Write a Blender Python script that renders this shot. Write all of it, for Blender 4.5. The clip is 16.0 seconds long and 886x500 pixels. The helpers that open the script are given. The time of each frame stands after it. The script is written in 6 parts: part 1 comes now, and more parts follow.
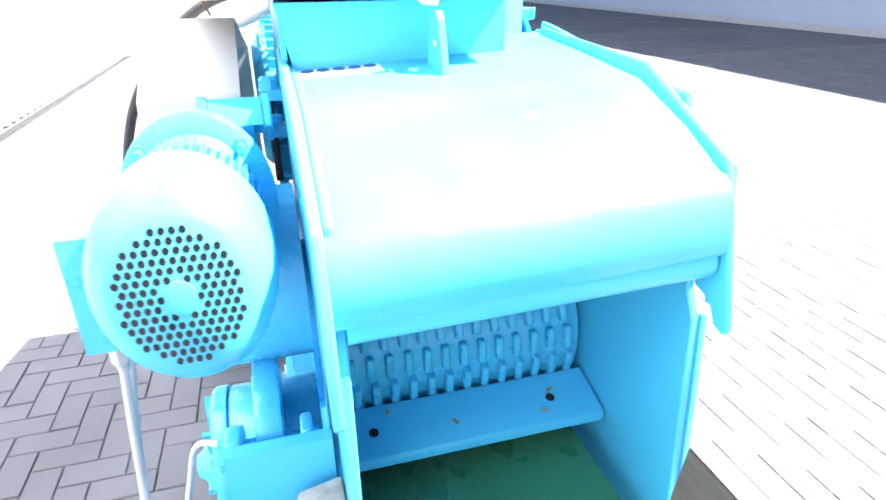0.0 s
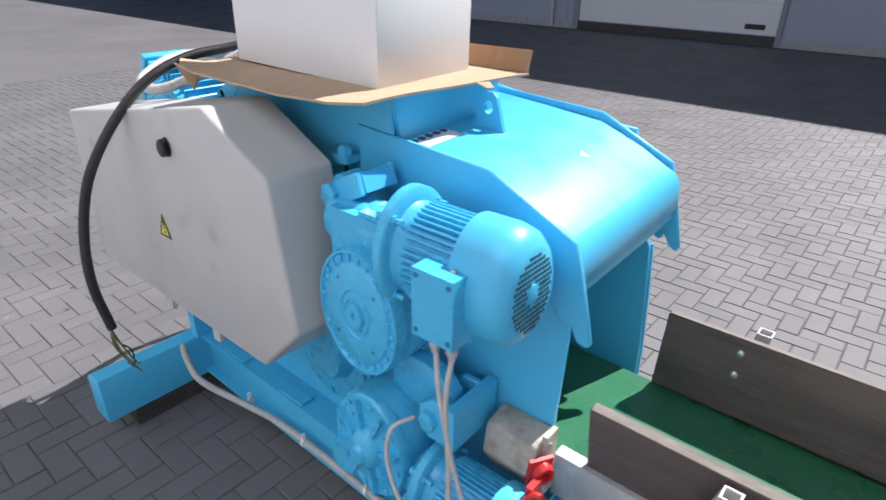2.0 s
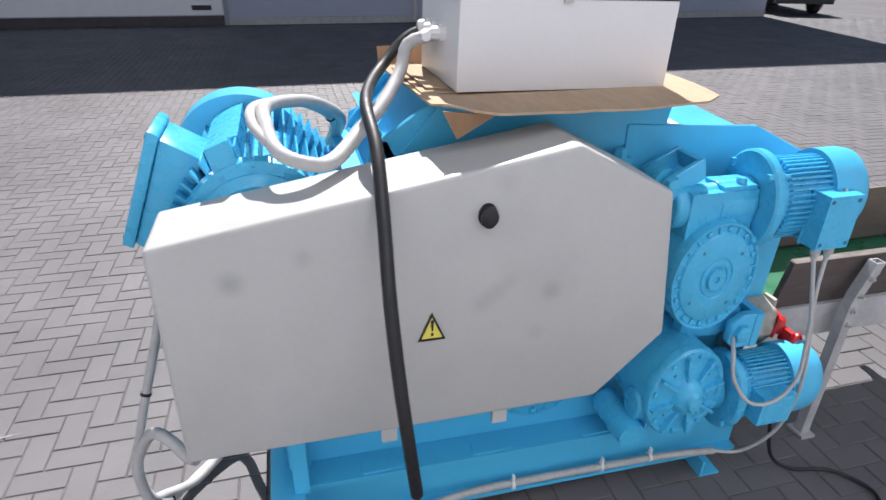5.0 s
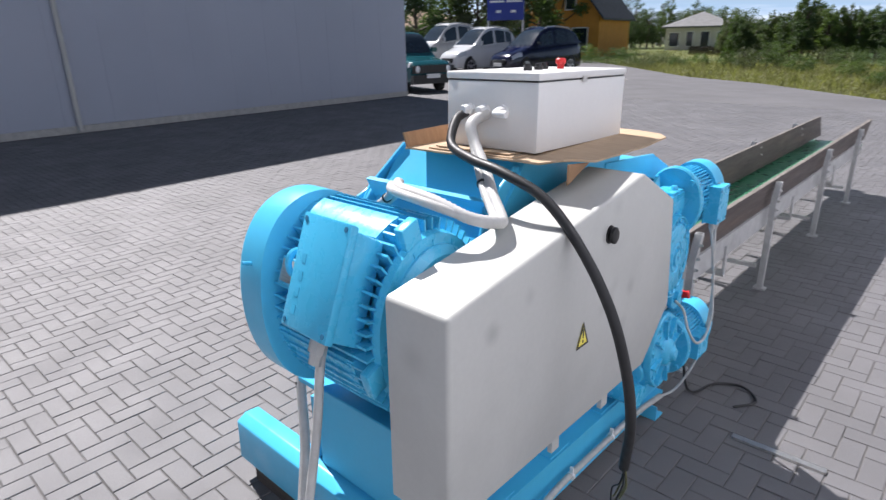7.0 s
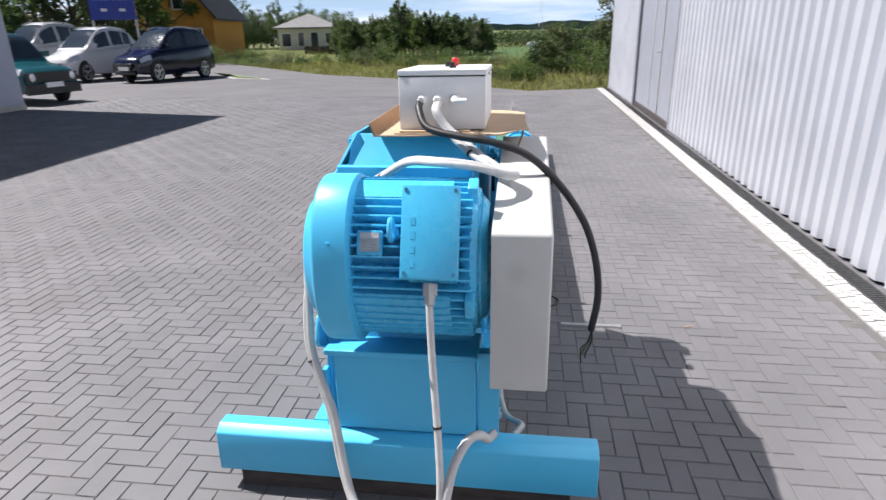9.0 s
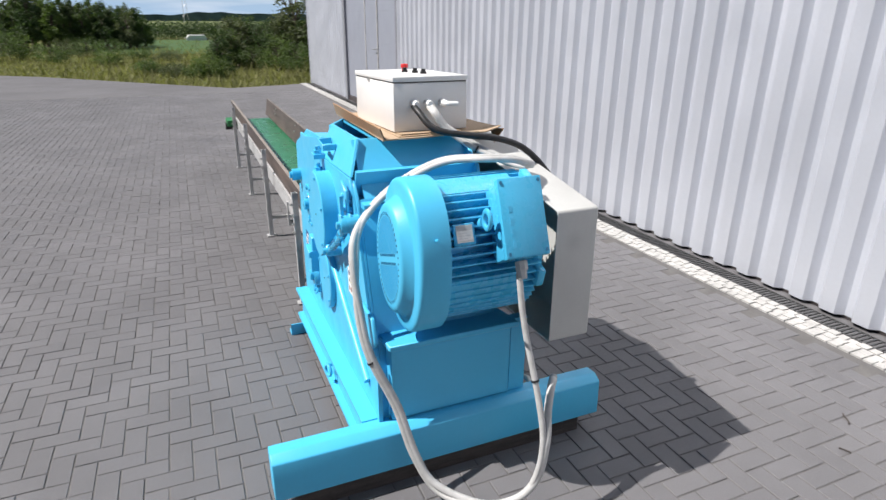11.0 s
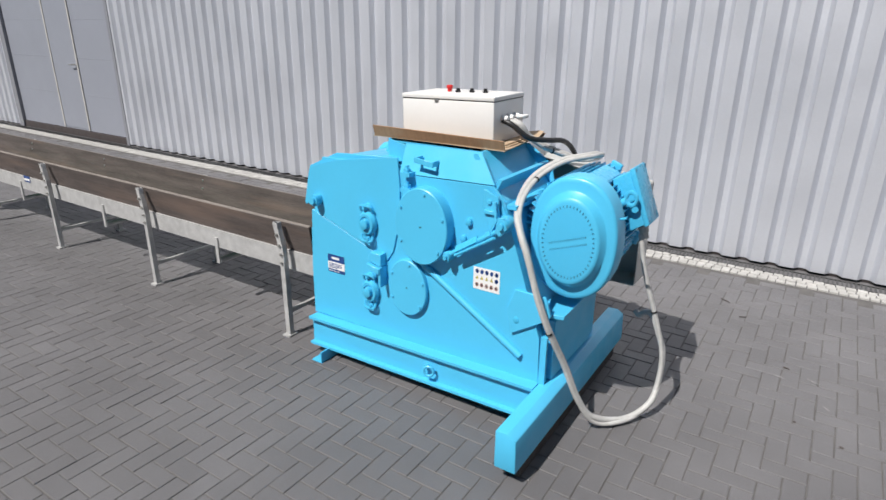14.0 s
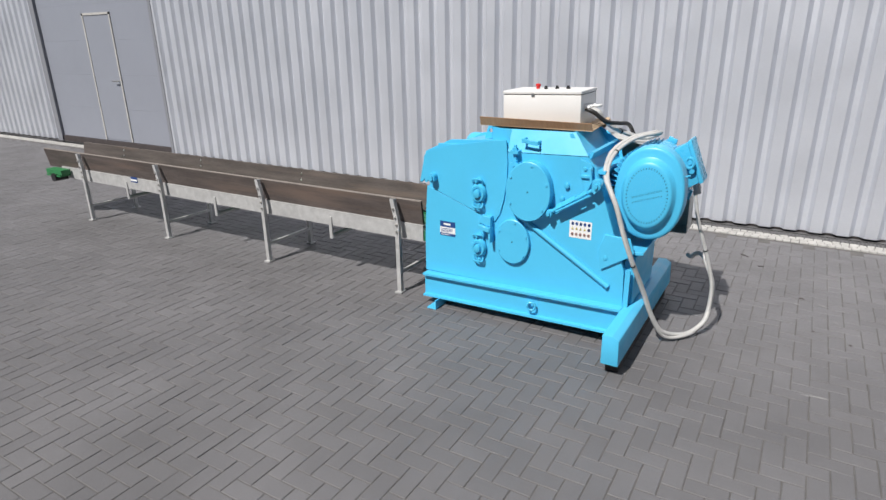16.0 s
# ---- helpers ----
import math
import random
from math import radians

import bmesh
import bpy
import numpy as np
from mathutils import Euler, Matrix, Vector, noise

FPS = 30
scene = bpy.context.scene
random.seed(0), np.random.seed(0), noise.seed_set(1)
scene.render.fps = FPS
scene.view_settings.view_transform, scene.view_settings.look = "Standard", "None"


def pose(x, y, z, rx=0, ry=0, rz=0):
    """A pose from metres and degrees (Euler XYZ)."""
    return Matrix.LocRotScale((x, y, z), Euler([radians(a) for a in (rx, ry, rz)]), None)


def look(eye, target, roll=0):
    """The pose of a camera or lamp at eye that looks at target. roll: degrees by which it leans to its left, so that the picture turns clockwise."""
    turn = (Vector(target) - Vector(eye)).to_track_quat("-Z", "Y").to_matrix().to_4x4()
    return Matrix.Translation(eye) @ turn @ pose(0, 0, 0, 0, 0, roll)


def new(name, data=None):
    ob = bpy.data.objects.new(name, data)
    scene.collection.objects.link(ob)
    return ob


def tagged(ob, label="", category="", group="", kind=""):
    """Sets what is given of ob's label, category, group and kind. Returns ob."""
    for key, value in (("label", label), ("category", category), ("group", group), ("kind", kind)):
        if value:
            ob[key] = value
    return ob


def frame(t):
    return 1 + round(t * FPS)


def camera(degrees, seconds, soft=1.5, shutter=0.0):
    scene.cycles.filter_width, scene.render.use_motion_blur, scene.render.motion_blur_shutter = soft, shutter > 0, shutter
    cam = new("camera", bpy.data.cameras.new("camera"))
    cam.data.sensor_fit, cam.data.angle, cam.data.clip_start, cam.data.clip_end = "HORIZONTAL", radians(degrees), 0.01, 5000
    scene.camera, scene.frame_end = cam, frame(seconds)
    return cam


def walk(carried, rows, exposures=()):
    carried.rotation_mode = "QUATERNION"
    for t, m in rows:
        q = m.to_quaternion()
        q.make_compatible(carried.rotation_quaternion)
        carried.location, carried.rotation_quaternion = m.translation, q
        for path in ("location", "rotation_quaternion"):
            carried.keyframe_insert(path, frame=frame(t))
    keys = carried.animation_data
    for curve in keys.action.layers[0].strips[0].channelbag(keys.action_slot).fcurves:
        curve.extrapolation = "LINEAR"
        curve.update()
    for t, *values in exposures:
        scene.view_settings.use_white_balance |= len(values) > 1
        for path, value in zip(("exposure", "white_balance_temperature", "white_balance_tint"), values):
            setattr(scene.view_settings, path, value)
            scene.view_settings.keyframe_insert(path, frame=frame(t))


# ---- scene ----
cam = camera(73.2, 16.0, soft=1.45, shutter=0.25)
PATH = [
    (0, (0.698, 1.268, 1.456), (0.207, -0.477, 0.613), -0.7),
    (0.5, (0.949, 1.411, 1.58), (0.154, -0.204, 0.708), 0.3),
    (0.7, (1.034, 1.43, 1.627), (0.178, -0.152, 0.753), 0.3),
    (1, (1.166, 1.402, 1.657), (0.215, -0.125, 0.782), 0.3),
    (1.5, (1.388, 1.328, 1.719), (0.137, 0.046, 0.83), 0.8),
    (2, (1.687, 1.142, 1.722), (0.319, -0.01, 0.827), 0.7),
    (2.5, (1.842, 0.868, 1.723), (0.362, -0.129, 0.82), 0.6),
    (3, (1.96, 0.574, 1.782), (0.309, -0.071, 0.856), 1.0),
    (3.5, (2.107, 0.269, 1.761), (0.375, -0.134, 0.846), 0.9),
    (4, (2.109, -0.131, 1.768), (0.34, -0.329, 0.854), 1.0),
    (4.5, (2.1, -0.521, 1.763), (0.321, -0.431, 0.853), 0.7),
    (5, (2.087, -0.887, 1.761), (0.372, -0.434, 0.838), 0.9),
    (5.2, (2.075, -1.027, 1.761), (0.381, -0.492, 0.843), 0.7),
    (7.3, (1.618, -2.187, 1.787), (0.516, -0.655, 1.124), -1.1),
    (7.5, (1.546, -2.29, 1.798), (0.574, -0.676, 1.129), -0.9),
    (8, (1.329, -2.511, 1.799), (0.544, -0.8, 1.124), -1.4),
    (8.3, (1.192, -2.642, 1.812), (0.557, -0.872, 1.128), -1.3),
    (8.5, (1.103, -2.767, 1.812), (0.529, -0.977, 1.129), -1.3),
    (9, (0.853, -2.986, 1.823), (0.591, -1.128, 1.131), -1.2),
    (9.5, (0.574, -3.09, 1.868), (0.546, -1.22, 1.159), -1.0),
    (11.8, (-1.062, -2.946, 1.931), (0.018, -1.424, 1.211), 0.3),
    (12, (-1.171, -2.863, 1.952), (-0.027, -1.39, 1.228), 0.1),
    (12.5, (-1.483, -2.694, 1.941), (-0.166, -1.368, 1.228), 0.5),
    (13, (-1.804, -2.478, 1.932), (-0.319, -1.334, 1.237), 1.1),
    (13.5, (-2.067, -2.221, 1.977), (-0.517, -1.169, 1.277), 0.8),
    (14, (-2.429, -1.979, 1.992), (-0.854, -0.959, 1.3), 0.6),
    (14.5, (-2.731, -1.797, 2.002), (-1.156, -0.777, 1.311), 0.1),
    (15, (-3.097, -1.71, 2.057), (-1.518, -0.694, 1.368), -0.5),
    (15.5, (-3.442, -1.735, 2.05), (-1.839, -0.75, 1.373), -0.8),
    (16, (-3.711, -1.827, 2.027), (-2.099, -0.85, 1.357), -1.0),
]
EXPOSURES = [(0, 2.7, 6350, 14), (0.2, 2.25, 6350, 14), (0.4, 1.85, 6350, 14), (0.6, 1.5, 6350, 14), (0.8, 1.12, 6350, 14), (1.1, 0.75, 6350, 14), (1.5, 0.54, 6350, 14), (2.5, 0.44, 6300, 14), (3.5, 0.28, 6250, 14), (4.2, 0.38, 6300, 14), (5, 0.46, 6350, 14),
             (7.5, 0.54, 6300, 14), (8, 0.58, 6300, 14), (9, 0.62, 6400, 14), (9.5, 0.56, 6400, 14), (12, 0.06, 6520, 10), (12.5, -0.03, 6520, 10), (13.5, -0.1, 6520, 10), (14.5, -0.1, 6520, 10), (16, -0.1, 6520, 10)]
walk(cam, [(t, look(e, g, r)) for t, e, g, r in PATH], EXPOSURES)

# ---- world and sun ----
SUN = Vector((-0.76, 0.17, 1.0)).normalized()
world = bpy.data.worlds.new("world")
scene.world = world
world.use_nodes = True
wn = world.node_tree.nodes
sky = wn.new("ShaderNodeTexSky")
sky.sky_type = 'NISHITA'
sky.sun_disc = False
sky.sun_elevation = math.asin(SUN.z)
sky.sun_rotation = math.atan2(SUN.x, SUN.y)
sky.dust_density = 0.2
sky.ozone_density = 2.0
wn["Background"].inputs["Strength"].default_value = 0.033
wl = world.node_tree.links.new
wtc = wn.new("ShaderNodeTexCoord")
wmap = wn.new("ShaderNodeMapping")
wmap.inputs["Scale"].default_value = (1.0, 1.0, 9.0)
wl(wtc.outputs["Generated"], wmap.inputs[0])
cloud = wn.new("ShaderNodeTexNoise")
cloud.inputs["Scale"].default_value = 3.4
cloud.inputs["Detail"].default_value = 7.0
wl(wmap.outputs[0], cloud.inputs["Vector"])
cover = wn.new("ShaderNodeMapRange")
cover.inputs[1].default_value, cover.inputs[2].default_value = 0.44, 0.62
cover.inputs[4].default_value = 0.85
wl(cloud.outputs["Fac"], cover.inputs[0])
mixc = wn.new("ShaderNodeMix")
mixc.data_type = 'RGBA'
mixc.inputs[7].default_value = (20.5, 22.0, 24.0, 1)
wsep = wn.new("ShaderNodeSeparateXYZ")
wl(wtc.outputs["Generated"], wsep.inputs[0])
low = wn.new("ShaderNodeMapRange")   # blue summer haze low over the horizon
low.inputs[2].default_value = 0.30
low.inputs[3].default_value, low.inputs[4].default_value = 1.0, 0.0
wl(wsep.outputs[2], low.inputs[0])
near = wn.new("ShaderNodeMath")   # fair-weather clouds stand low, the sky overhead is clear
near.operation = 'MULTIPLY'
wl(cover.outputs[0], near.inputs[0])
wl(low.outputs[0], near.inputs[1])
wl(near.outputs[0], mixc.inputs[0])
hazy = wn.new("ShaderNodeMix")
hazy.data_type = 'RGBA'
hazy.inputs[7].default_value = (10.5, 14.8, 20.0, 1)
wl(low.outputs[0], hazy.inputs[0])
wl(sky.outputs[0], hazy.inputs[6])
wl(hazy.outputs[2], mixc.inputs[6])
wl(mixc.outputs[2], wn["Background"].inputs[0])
sun = new("sun", bpy.data.lights.new("sun", 'SUN'))
sun.data.energy = 5.85
sun.data.angle = radians(0.53)
sun.data.color = (1.0, 0.965, 0.925)
sun.matrix_basis = look(SUN * 60, (0, 0, 0))

# ---- materials ----
def node_mat(name, color, rough=0.5, metal=0.0, var=0.08, scale=6.0, fine=60.0, bump=0.0, bump_scale=80.0,
             stain=None, stain_amount=0.0, stain_scale=2.0, random=0.0, coat=0.0, stretch=(1, 1, 1), gloss=0.5, dusty=0.0):
    """Base colour with broad and fine mottling, an optional stain colour, a variation per piece and a fine relief."""
    m = bpy.data.materials.new(name)
    m.use_nodes = True
    nt = m.node_tree
    b = nt.nodes["Principled BSDF"]
    L = nt.links.new
    tc = nt.nodes.new("ShaderNodeNewGeometry")
    mp = nt.nodes.new("ShaderNodeMapping")
    mp.inputs["Scale"].default_value = stretch
    L(tc.outputs["Position"], mp.inputs[0])

    def tex(s, detail=3.0):
        n = nt.nodes.new("ShaderNodeTexNoise")
        n.inputs["Scale"].default_value = s
        n.inputs["Detail"].default_value = detail
        L(mp.outputs[0], n.inputs["Vector"])
        return n.outputs["Fac"]

    def ramp(src, lo, hi, to0, to1):
        r = nt.nodes.new("ShaderNodeMapRange")
        r.inputs[1].default_value, r.inputs[2].default_value = lo, hi
        r.inputs[3].default_value, r.inputs[4].default_value = to0, to1
        L(src, r.inputs[0])
        return r.outputs[0]

    def math_node(op, a, c):
        n = nt.nodes.new("ShaderNodeMath")
        n.operation = op
        for i, v in enumerate((a, c)):
            if isinstance(v, (int, float)):
                n.inputs[i].default_value = v
            else:
                L(v, n.inputs[i])
        return n.outputs[0]
    val = math_node('ADD', ramp(tex(scale), 0.3, 0.7, 1 - var, 1 + var), ramp(tex(fine, 2.0), 0.3, 0.7, -var * 0.6, var * 0.6))
    if random:
        oi = nt.nodes.new("ShaderNodeObjectInfo")
        gi = nt.nodes.new("ShaderNodeNewGeometry")
        rr = math_node('ADD', oi.outputs["Random"], gi.outputs["Random Per Island"])
        rr = math_node('FRACT', rr, 0.0)
        val = math_node('MULTIPLY', val, ramp(rr, 0, 1, 1 - random, 1 + random))
    hsv = nt.nodes.new("ShaderNodeHueSaturation")
    hsv.inputs["Color"].default_value = (*color, 1)
    L(val, hsv.inputs["Value"])
    out = hsv.outputs[0]
    if stain:
        mx = nt.nodes.new("ShaderNodeMix")
        mx.data_type = 'RGBA'
        L(ramp(tex(stain_scale, 6.0), 0.5, 0.72, 0.0, stain_amount), mx.inputs[0])
        L(out, mx.inputs[6])
        mx.inputs[7].default_value = (*stain, 1)
        out = mx.outputs[2]
    L(out, b.inputs["Base Color"])
    b.inputs["Metallic"].default_value = metal
    b.inputs["Diffuse Roughness"].default_value = dusty
    L(ramp(tex(scale * 2.3), 0.3, 0.7, max(rough - 0.07, 0.02), min(rough + 0.09, 1)), b.inputs["Roughness"])
    b.inputs["Specular IOR Level"].default_value = gloss
    if coat:
        b.inputs["Coat Weight"].default_value = coat
        b.inputs["Coat Roughness"].default_value = 0.12
    if bump:
        bn = nt.nodes.new("ShaderNodeBump")
        bn.inputs["Strength"].default_value = bump
        bn.inputs["Distance"].default_value = 0.004
        L(tex(bump_scale, 4.0), bn.inputs["Height"])
        L(bn.outputs[0], b.inputs["Normal"])
    return m


BLUE = node_mat("blue_enamel", (0.074, 0.492, 0.77), 0.36, var=0.02, scale=4, bump=0.035, bump_scale=22, stain=(0.062, 0.41, 0.69), stain_amount=0.12, stain_scale=5)
BLUE_CAST = node_mat("blue_painted_casting", (0.064, 0.465, 0.735), 0.28, var=0.02, scale=12, bump=0.06, bump_scale=140)
GREY_SHEET = node_mat("light_grey_powder_coat", (0.505, 0.505, 0.478), 0.42, var=0.025, scale=3, bump=0.06, bump_scale=240, stain=(0.37, 0.37, 0.35), stain_amount=0.33, stain_scale=3.2)
def smudged(m, spots, colour):
    """Soft dirty finger marks at fixed places: (point, radius, strength)."""
    nt = m.node_tree
    b = nt.nodes["Principled BSDF"]
    geo = nt.nodes.new("ShaderNodeNewGeometry")
    out = b.inputs["Base Color"].links[0].from_socket
    for p, r, k in spots:
        d = nt.nodes.new("ShaderNodeVectorMath")
        d.operation = 'DISTANCE'
        nt.links.new(geo.outputs["Position"], d.inputs[0])
        d.inputs[1].default_value = p
        mr = nt.nodes.new("ShaderNodeMapRange")
        mr.interpolation_type = 'SMOOTHSTEP'
        mr.inputs[2].default_value, mr.inputs[3].default_value, mr.inputs[4].default_value = r, k, 0.0
        nt.links.new(d.outputs["Value"], mr.inputs[0])
        mx = nt.nodes.new("ShaderNodeMix")
        mx.data_type = 'RGBA'
        nt.links.new(mr.outputs[0], mx.inputs[0])
        nt.links.new(out, mx.inputs[6])
        mx.inputs[7].default_value = (*colour, 1)
        out = mx.outputs[2]
    nt.links.new(out, b.inputs["Base Color"])


smudged(GREY_SHEET, [((0.953, -1.042, 1.123), 0.044, 0.39), ((0.953, -0.89, 1.166), 0.035, 0.22), ((0.953, -0.49, 0.996), 0.044, 0.22), ((0.953, -0.455, 1.022), 0.044, 0.22), ((0.953, -0.423, 1.049), 0.037, 0.17),
                     ((0.953, -0.313, 1.006), 0.044, 0.30), ((0.953, -0.344, 0.891), 0.037, 0.17), ((0.953, -0.442, 1.301), 0.044, 0.17), ((0.84, -1.2, 1.08), 0.062, 0.22)], (0.20, 0.20, 0.19))
BOX_WHITE = node_mat("pale_grey_box_paint", (0.74, 0.73, 0.71), 0.4, var=0.015, scale=4, bump=0.08, bump_scale=260)
PAVER = node_mat("grey_concrete_paver", (0.138, 0.134, 0.138), 0.56, gloss=0.5, dusty=0.0, var=0.13, scale=1.1, fine=210, bump=0.6, bump_scale=260, random=0.06,
                 stain=(0.112, 0.109, 0.111), stain_amount=0.5, stain_scale=0.7)
JOINT = node_mat("sandy_joint", (0.118, 0.113, 0.108), 0.95, var=0.2, scale=9, fine=150, bump=0.5, bump_scale=200)
FAR_PAVING = node_mat("distant_paving", (0.142, 0.138, 0.142), 0.66, gloss=0.32, dusty=0.0, var=0.10, scale=0.5, fine=7, stain=(0.115, 0.112, 0.113), stain_amount=0.5, stain_scale=0.4)
KERB = node_mat("pale_concrete_edging", (0.43, 0.42, 0.40), 0.85, var=0.12, scale=8, bump=0.5, bump_scale=120, random=0.05)
GRATE = node_mat("galvanised_grate", (0.10, 0.10, 0.10), 0.6, metal=0.6, var=0.2, scale=30)
CLADDING = node_mat("silver_grey_cladding", (0.60, 0.62, 0.67), 0.5, metal=0.48, var=0.02, scale=0.8, bump=0.03, bump_scale=40, stain=(0.52, 0.54, 0.59), stain_amount=0.35, stain_scale=0.6)
DOOR_GREY = node_mat("grey_door_panel", (0.265, 0.28, 0.325), 0.45, var=0.02, scale=1.2, bump=0.03)
DARK_TRIM = node_mat("dark_brown_trim", (0.06, 0.05, 0.05), 0.6, var=0.1)
W_PANEL = node_mat("pale_blue_grey_panel", (0.38, 0.41, 0.49), 0.5, var=0.02, scale=0.6, stain=(0.35, 0.375, 0.45), stain_amount=0.3, stain_scale=0.5)
W_DOOR = node_mat("white_sectional_door", (0.80, 0.80, 0.79), 0.45, var=0.02)
GALV = node_mat("galvanised_steel", (0.50, 0.50, 0.495), 0.5, metal=0.25, var=0.12, scale=14, fine=120, stain=(0.36, 0.36, 0.36), stain_amount=0.5, stain_scale=9)
BOARD = node_mat("weathered_dark_board", (0.088, 0.072, 0.066), 0.6, var=0.26, scale=3.2, fine=30, bump=0.35, bump_scale=25, stretch=(6, 0.6, 6), stain=(0.165, 0.118, 0.095), stain_amount=0.75, stain_scale=1.5)
BOARD_EDGE = node_mat("bare_board_edge", (0.20, 0.175, 0.155), 0.8, var=0.2, scale=14, stretch=(6, 0.8, 6), bump=0.3)
BELT = node_mat("green_conveyor_belt", (0.035, 0.17, 0.085), 0.3, var=0.10, scale=5, bump=0.04, stain=(0.06, 0.22, 0.12), stain_amount=0.3)
CARDBOARD_OUT = node_mat("outer_brown_cardboard", (0.34, 0.20, 0.11), 0.85, var=0.10, scale=9, bump=0.25, bump_scale=60, stretch=(1, 5, 1))
CARDBOARD = node_mat("brown_corrugated_cardboard", (0.46, 0.335, 0.22), 0.85, var=0.06, scale=10, bump=0.25, bump_scale=60, stretch=(1, 5, 1))
RUBBER = node_mat("black_cable_rubber", (0.016, 0.016, 0.017), 0.5, var=0.15, scale=20)
CABLE_GREY = node_mat("pale_grey_cable", (0.48, 0.475, 0.46), 0.5, var=0.08, scale=20)
CONDUIT = node_mat("grey_ribbed_conduit", (0.42, 0.42, 0.40), 0.5, var=0.08, scale=30)
BLACK = node_mat("black_plastic", (0.015, 0.015, 0.016), 0.4, var=0.1)
TIMBER = node_mat("dark_damp_timber", (0.055, 0.045, 0.04), 0.8, var=0.3, scale=9, bump=0.5, stretch=(1, 6, 6))
RED = node_mat("red_plastic", (0.55, 0.02, 0.02), 0.4, var=0.06)
PALE_RED = node_mat("faded_red_print", (0.55, 0.30, 0.27), 0.5, var=0.05)
YELLOW = node_mat("yellow_label", (0.82, 0.70, 0.12), 0.5, var=0.03)
WHITE = node_mat("white_label", (0.78, 0.78, 0.77), 0.5, var=0.02)
NAVY = node_mat("navy_label", (0.015, 0.06, 0.22), 0.45, var=0.05)
STEEL = node_mat("bright_zinc_bolt", (0.62, 0.61, 0.58), 0.35, metal=0.9, var=0.1, scale=40)
COPPER = node_mat("bare_wire_yellow_green", (0.13, 0.135, 0.06), 0.5, var=0.3, scale=60)
# near-black that paints the shade inside holes which aren't cut
HOLE = node_mat("painted_hole_shade", (0.006, 0.006, 0.007), 0.9, var=0.1)
SCUFF = node_mat("pale_scuff", (0.26, 0.255, 0.25), 0.9, var=0.2, scale=40)
BEIGE = node_mat("beige_dirty_plastic", (0.42, 0.40, 0.34), 0.6, var=0.15, scale=25, stain=(0.2, 0.18, 0.15), stain_amount=0.6, stain_scale=18)

# ---- mesh helpers ----
ZS = 1.27  # height scale of round castings


def vbox(bm, x0, x1, y0, y1, z0, z1, m=None):
    vs = [bm.verts.new(p) for p in ((x0, y0, z0), (x1, y0, z0), (x1, y1, z0), (x0, y1, z0), (x0, y0, z1), (x1, y0, z1), (x1, y1, z1), (x0, y1, z1))]
    for f in ((3, 2, 1, 0), (4, 5, 6, 7), (0, 1, 5, 4), (1, 2, 6, 5), (2, 3, 7, 6), (3, 0, 4, 7)):
        bm.faces.new([vs[i] for i in f])
    if m is not None:
        bmesh.ops.transform(bm, matrix=m, verts=vs)
    return vs


def prism(bm, poly, axis, a, b):
    """Extrudes a polygon along an axis: x takes (y, z) points, y takes (x, z), z takes (x, y)."""
    place = {"x": lambda p, s: (s, p[0], p[1]), "y": lambda p, s: (p[0], s, p[1]), "z": lambda p, s: (p[0], p[1], s)}[axis]
    lo = [bm.verts.new(place(p, a)) for p in poly]
    hi = [bm.verts.new(place(p, b)) for p in poly]
    fs = [bm.faces.new(lo), bm.faces.new(hi)]
    n = len(poly)
    for i in range(n):
        fs.append(bm.faces.new((lo[i], lo[(i + 1) % n], hi[(i + 1) % n], hi[i])))
    bmesh.ops.recalc_face_normals(bm, faces=fs)
    return lo + hi


def frame_of(d):
    d = Vector(d).normalized()
    u = d.orthogonal().normalized()
    if abs(d.z) < 0.9:
        u = Vector((0, 0, 1)).cross(d).normalized()
    return d, u, d.cross(u)


def lathe(bm, p, d, profile, n=24, phase=0.0):
    """Turns (distance along d, radius) pairs round the axis through p."""
    d, u, v = frame_of(d)
    p = Vector(p)
    rings = []
    made = []
    for s, r in profile:
        if r < 1e-6:
            ring = [bm.verts.new(p + d * s)]
        else:
            ring = [bm.verts.new(p + d * s + (u * math.cos(a) + v * math.sin(a)) * r) for a in (phase + 2 * math.pi * i / n for i in range(n))]
        rings.append(ring)
        made += ring
    fs = []
    for A, B in zip(rings, rings[1:]):
        for i in range(n):
            j = (i + 1) % n
            if len(A) == 1 and len(B) == 1:
                continue
            if len(A) == 1:
                fs.append(bm.faces.new((A[0], B[j], B[i])))
            elif len(B) == 1:
                fs.append(bm.faces.new((A[i], A[j], B[0])))
            else:
                fs.append(bm.faces.new((A[i], A[j], B[j], B[i])))
    for ring, flip in ((rings[0], True), (rings[-1], False)):
        if len(ring) > 2:
            fs.append(bm.faces.new(ring[::-1] if flip else ring))
    bmesh.ops.recalc_face_normals(bm, faces=fs)
    return made


def rod(bm, a, b, r, n=12):
    a, b = Vector(a), Vector(b)
    return lathe(bm, a, b - a, [(0, r), ((b - a).length, r)], n)


def spline(pts, step=6):
    """Catmull-Rom points through pts."""
    P = [Vector(p) for p in pts]
    P = [2 * P[0] - P[1]] + P + [2 * P[-1] - P[-2]]
    out = []
    for i in range(1, len(P) - 2):
        a, b, c, d = P[i - 1:i + 3]
        for k in range(step):
            t = k / step
            out.append(0.5 * (2 * b + (c - a) * t + (2 * a - 5 * b + 4 * c - d) * t * t + (3 * b - a - 3 * c + d) * t ** 3))
    return out + [P[-2]]


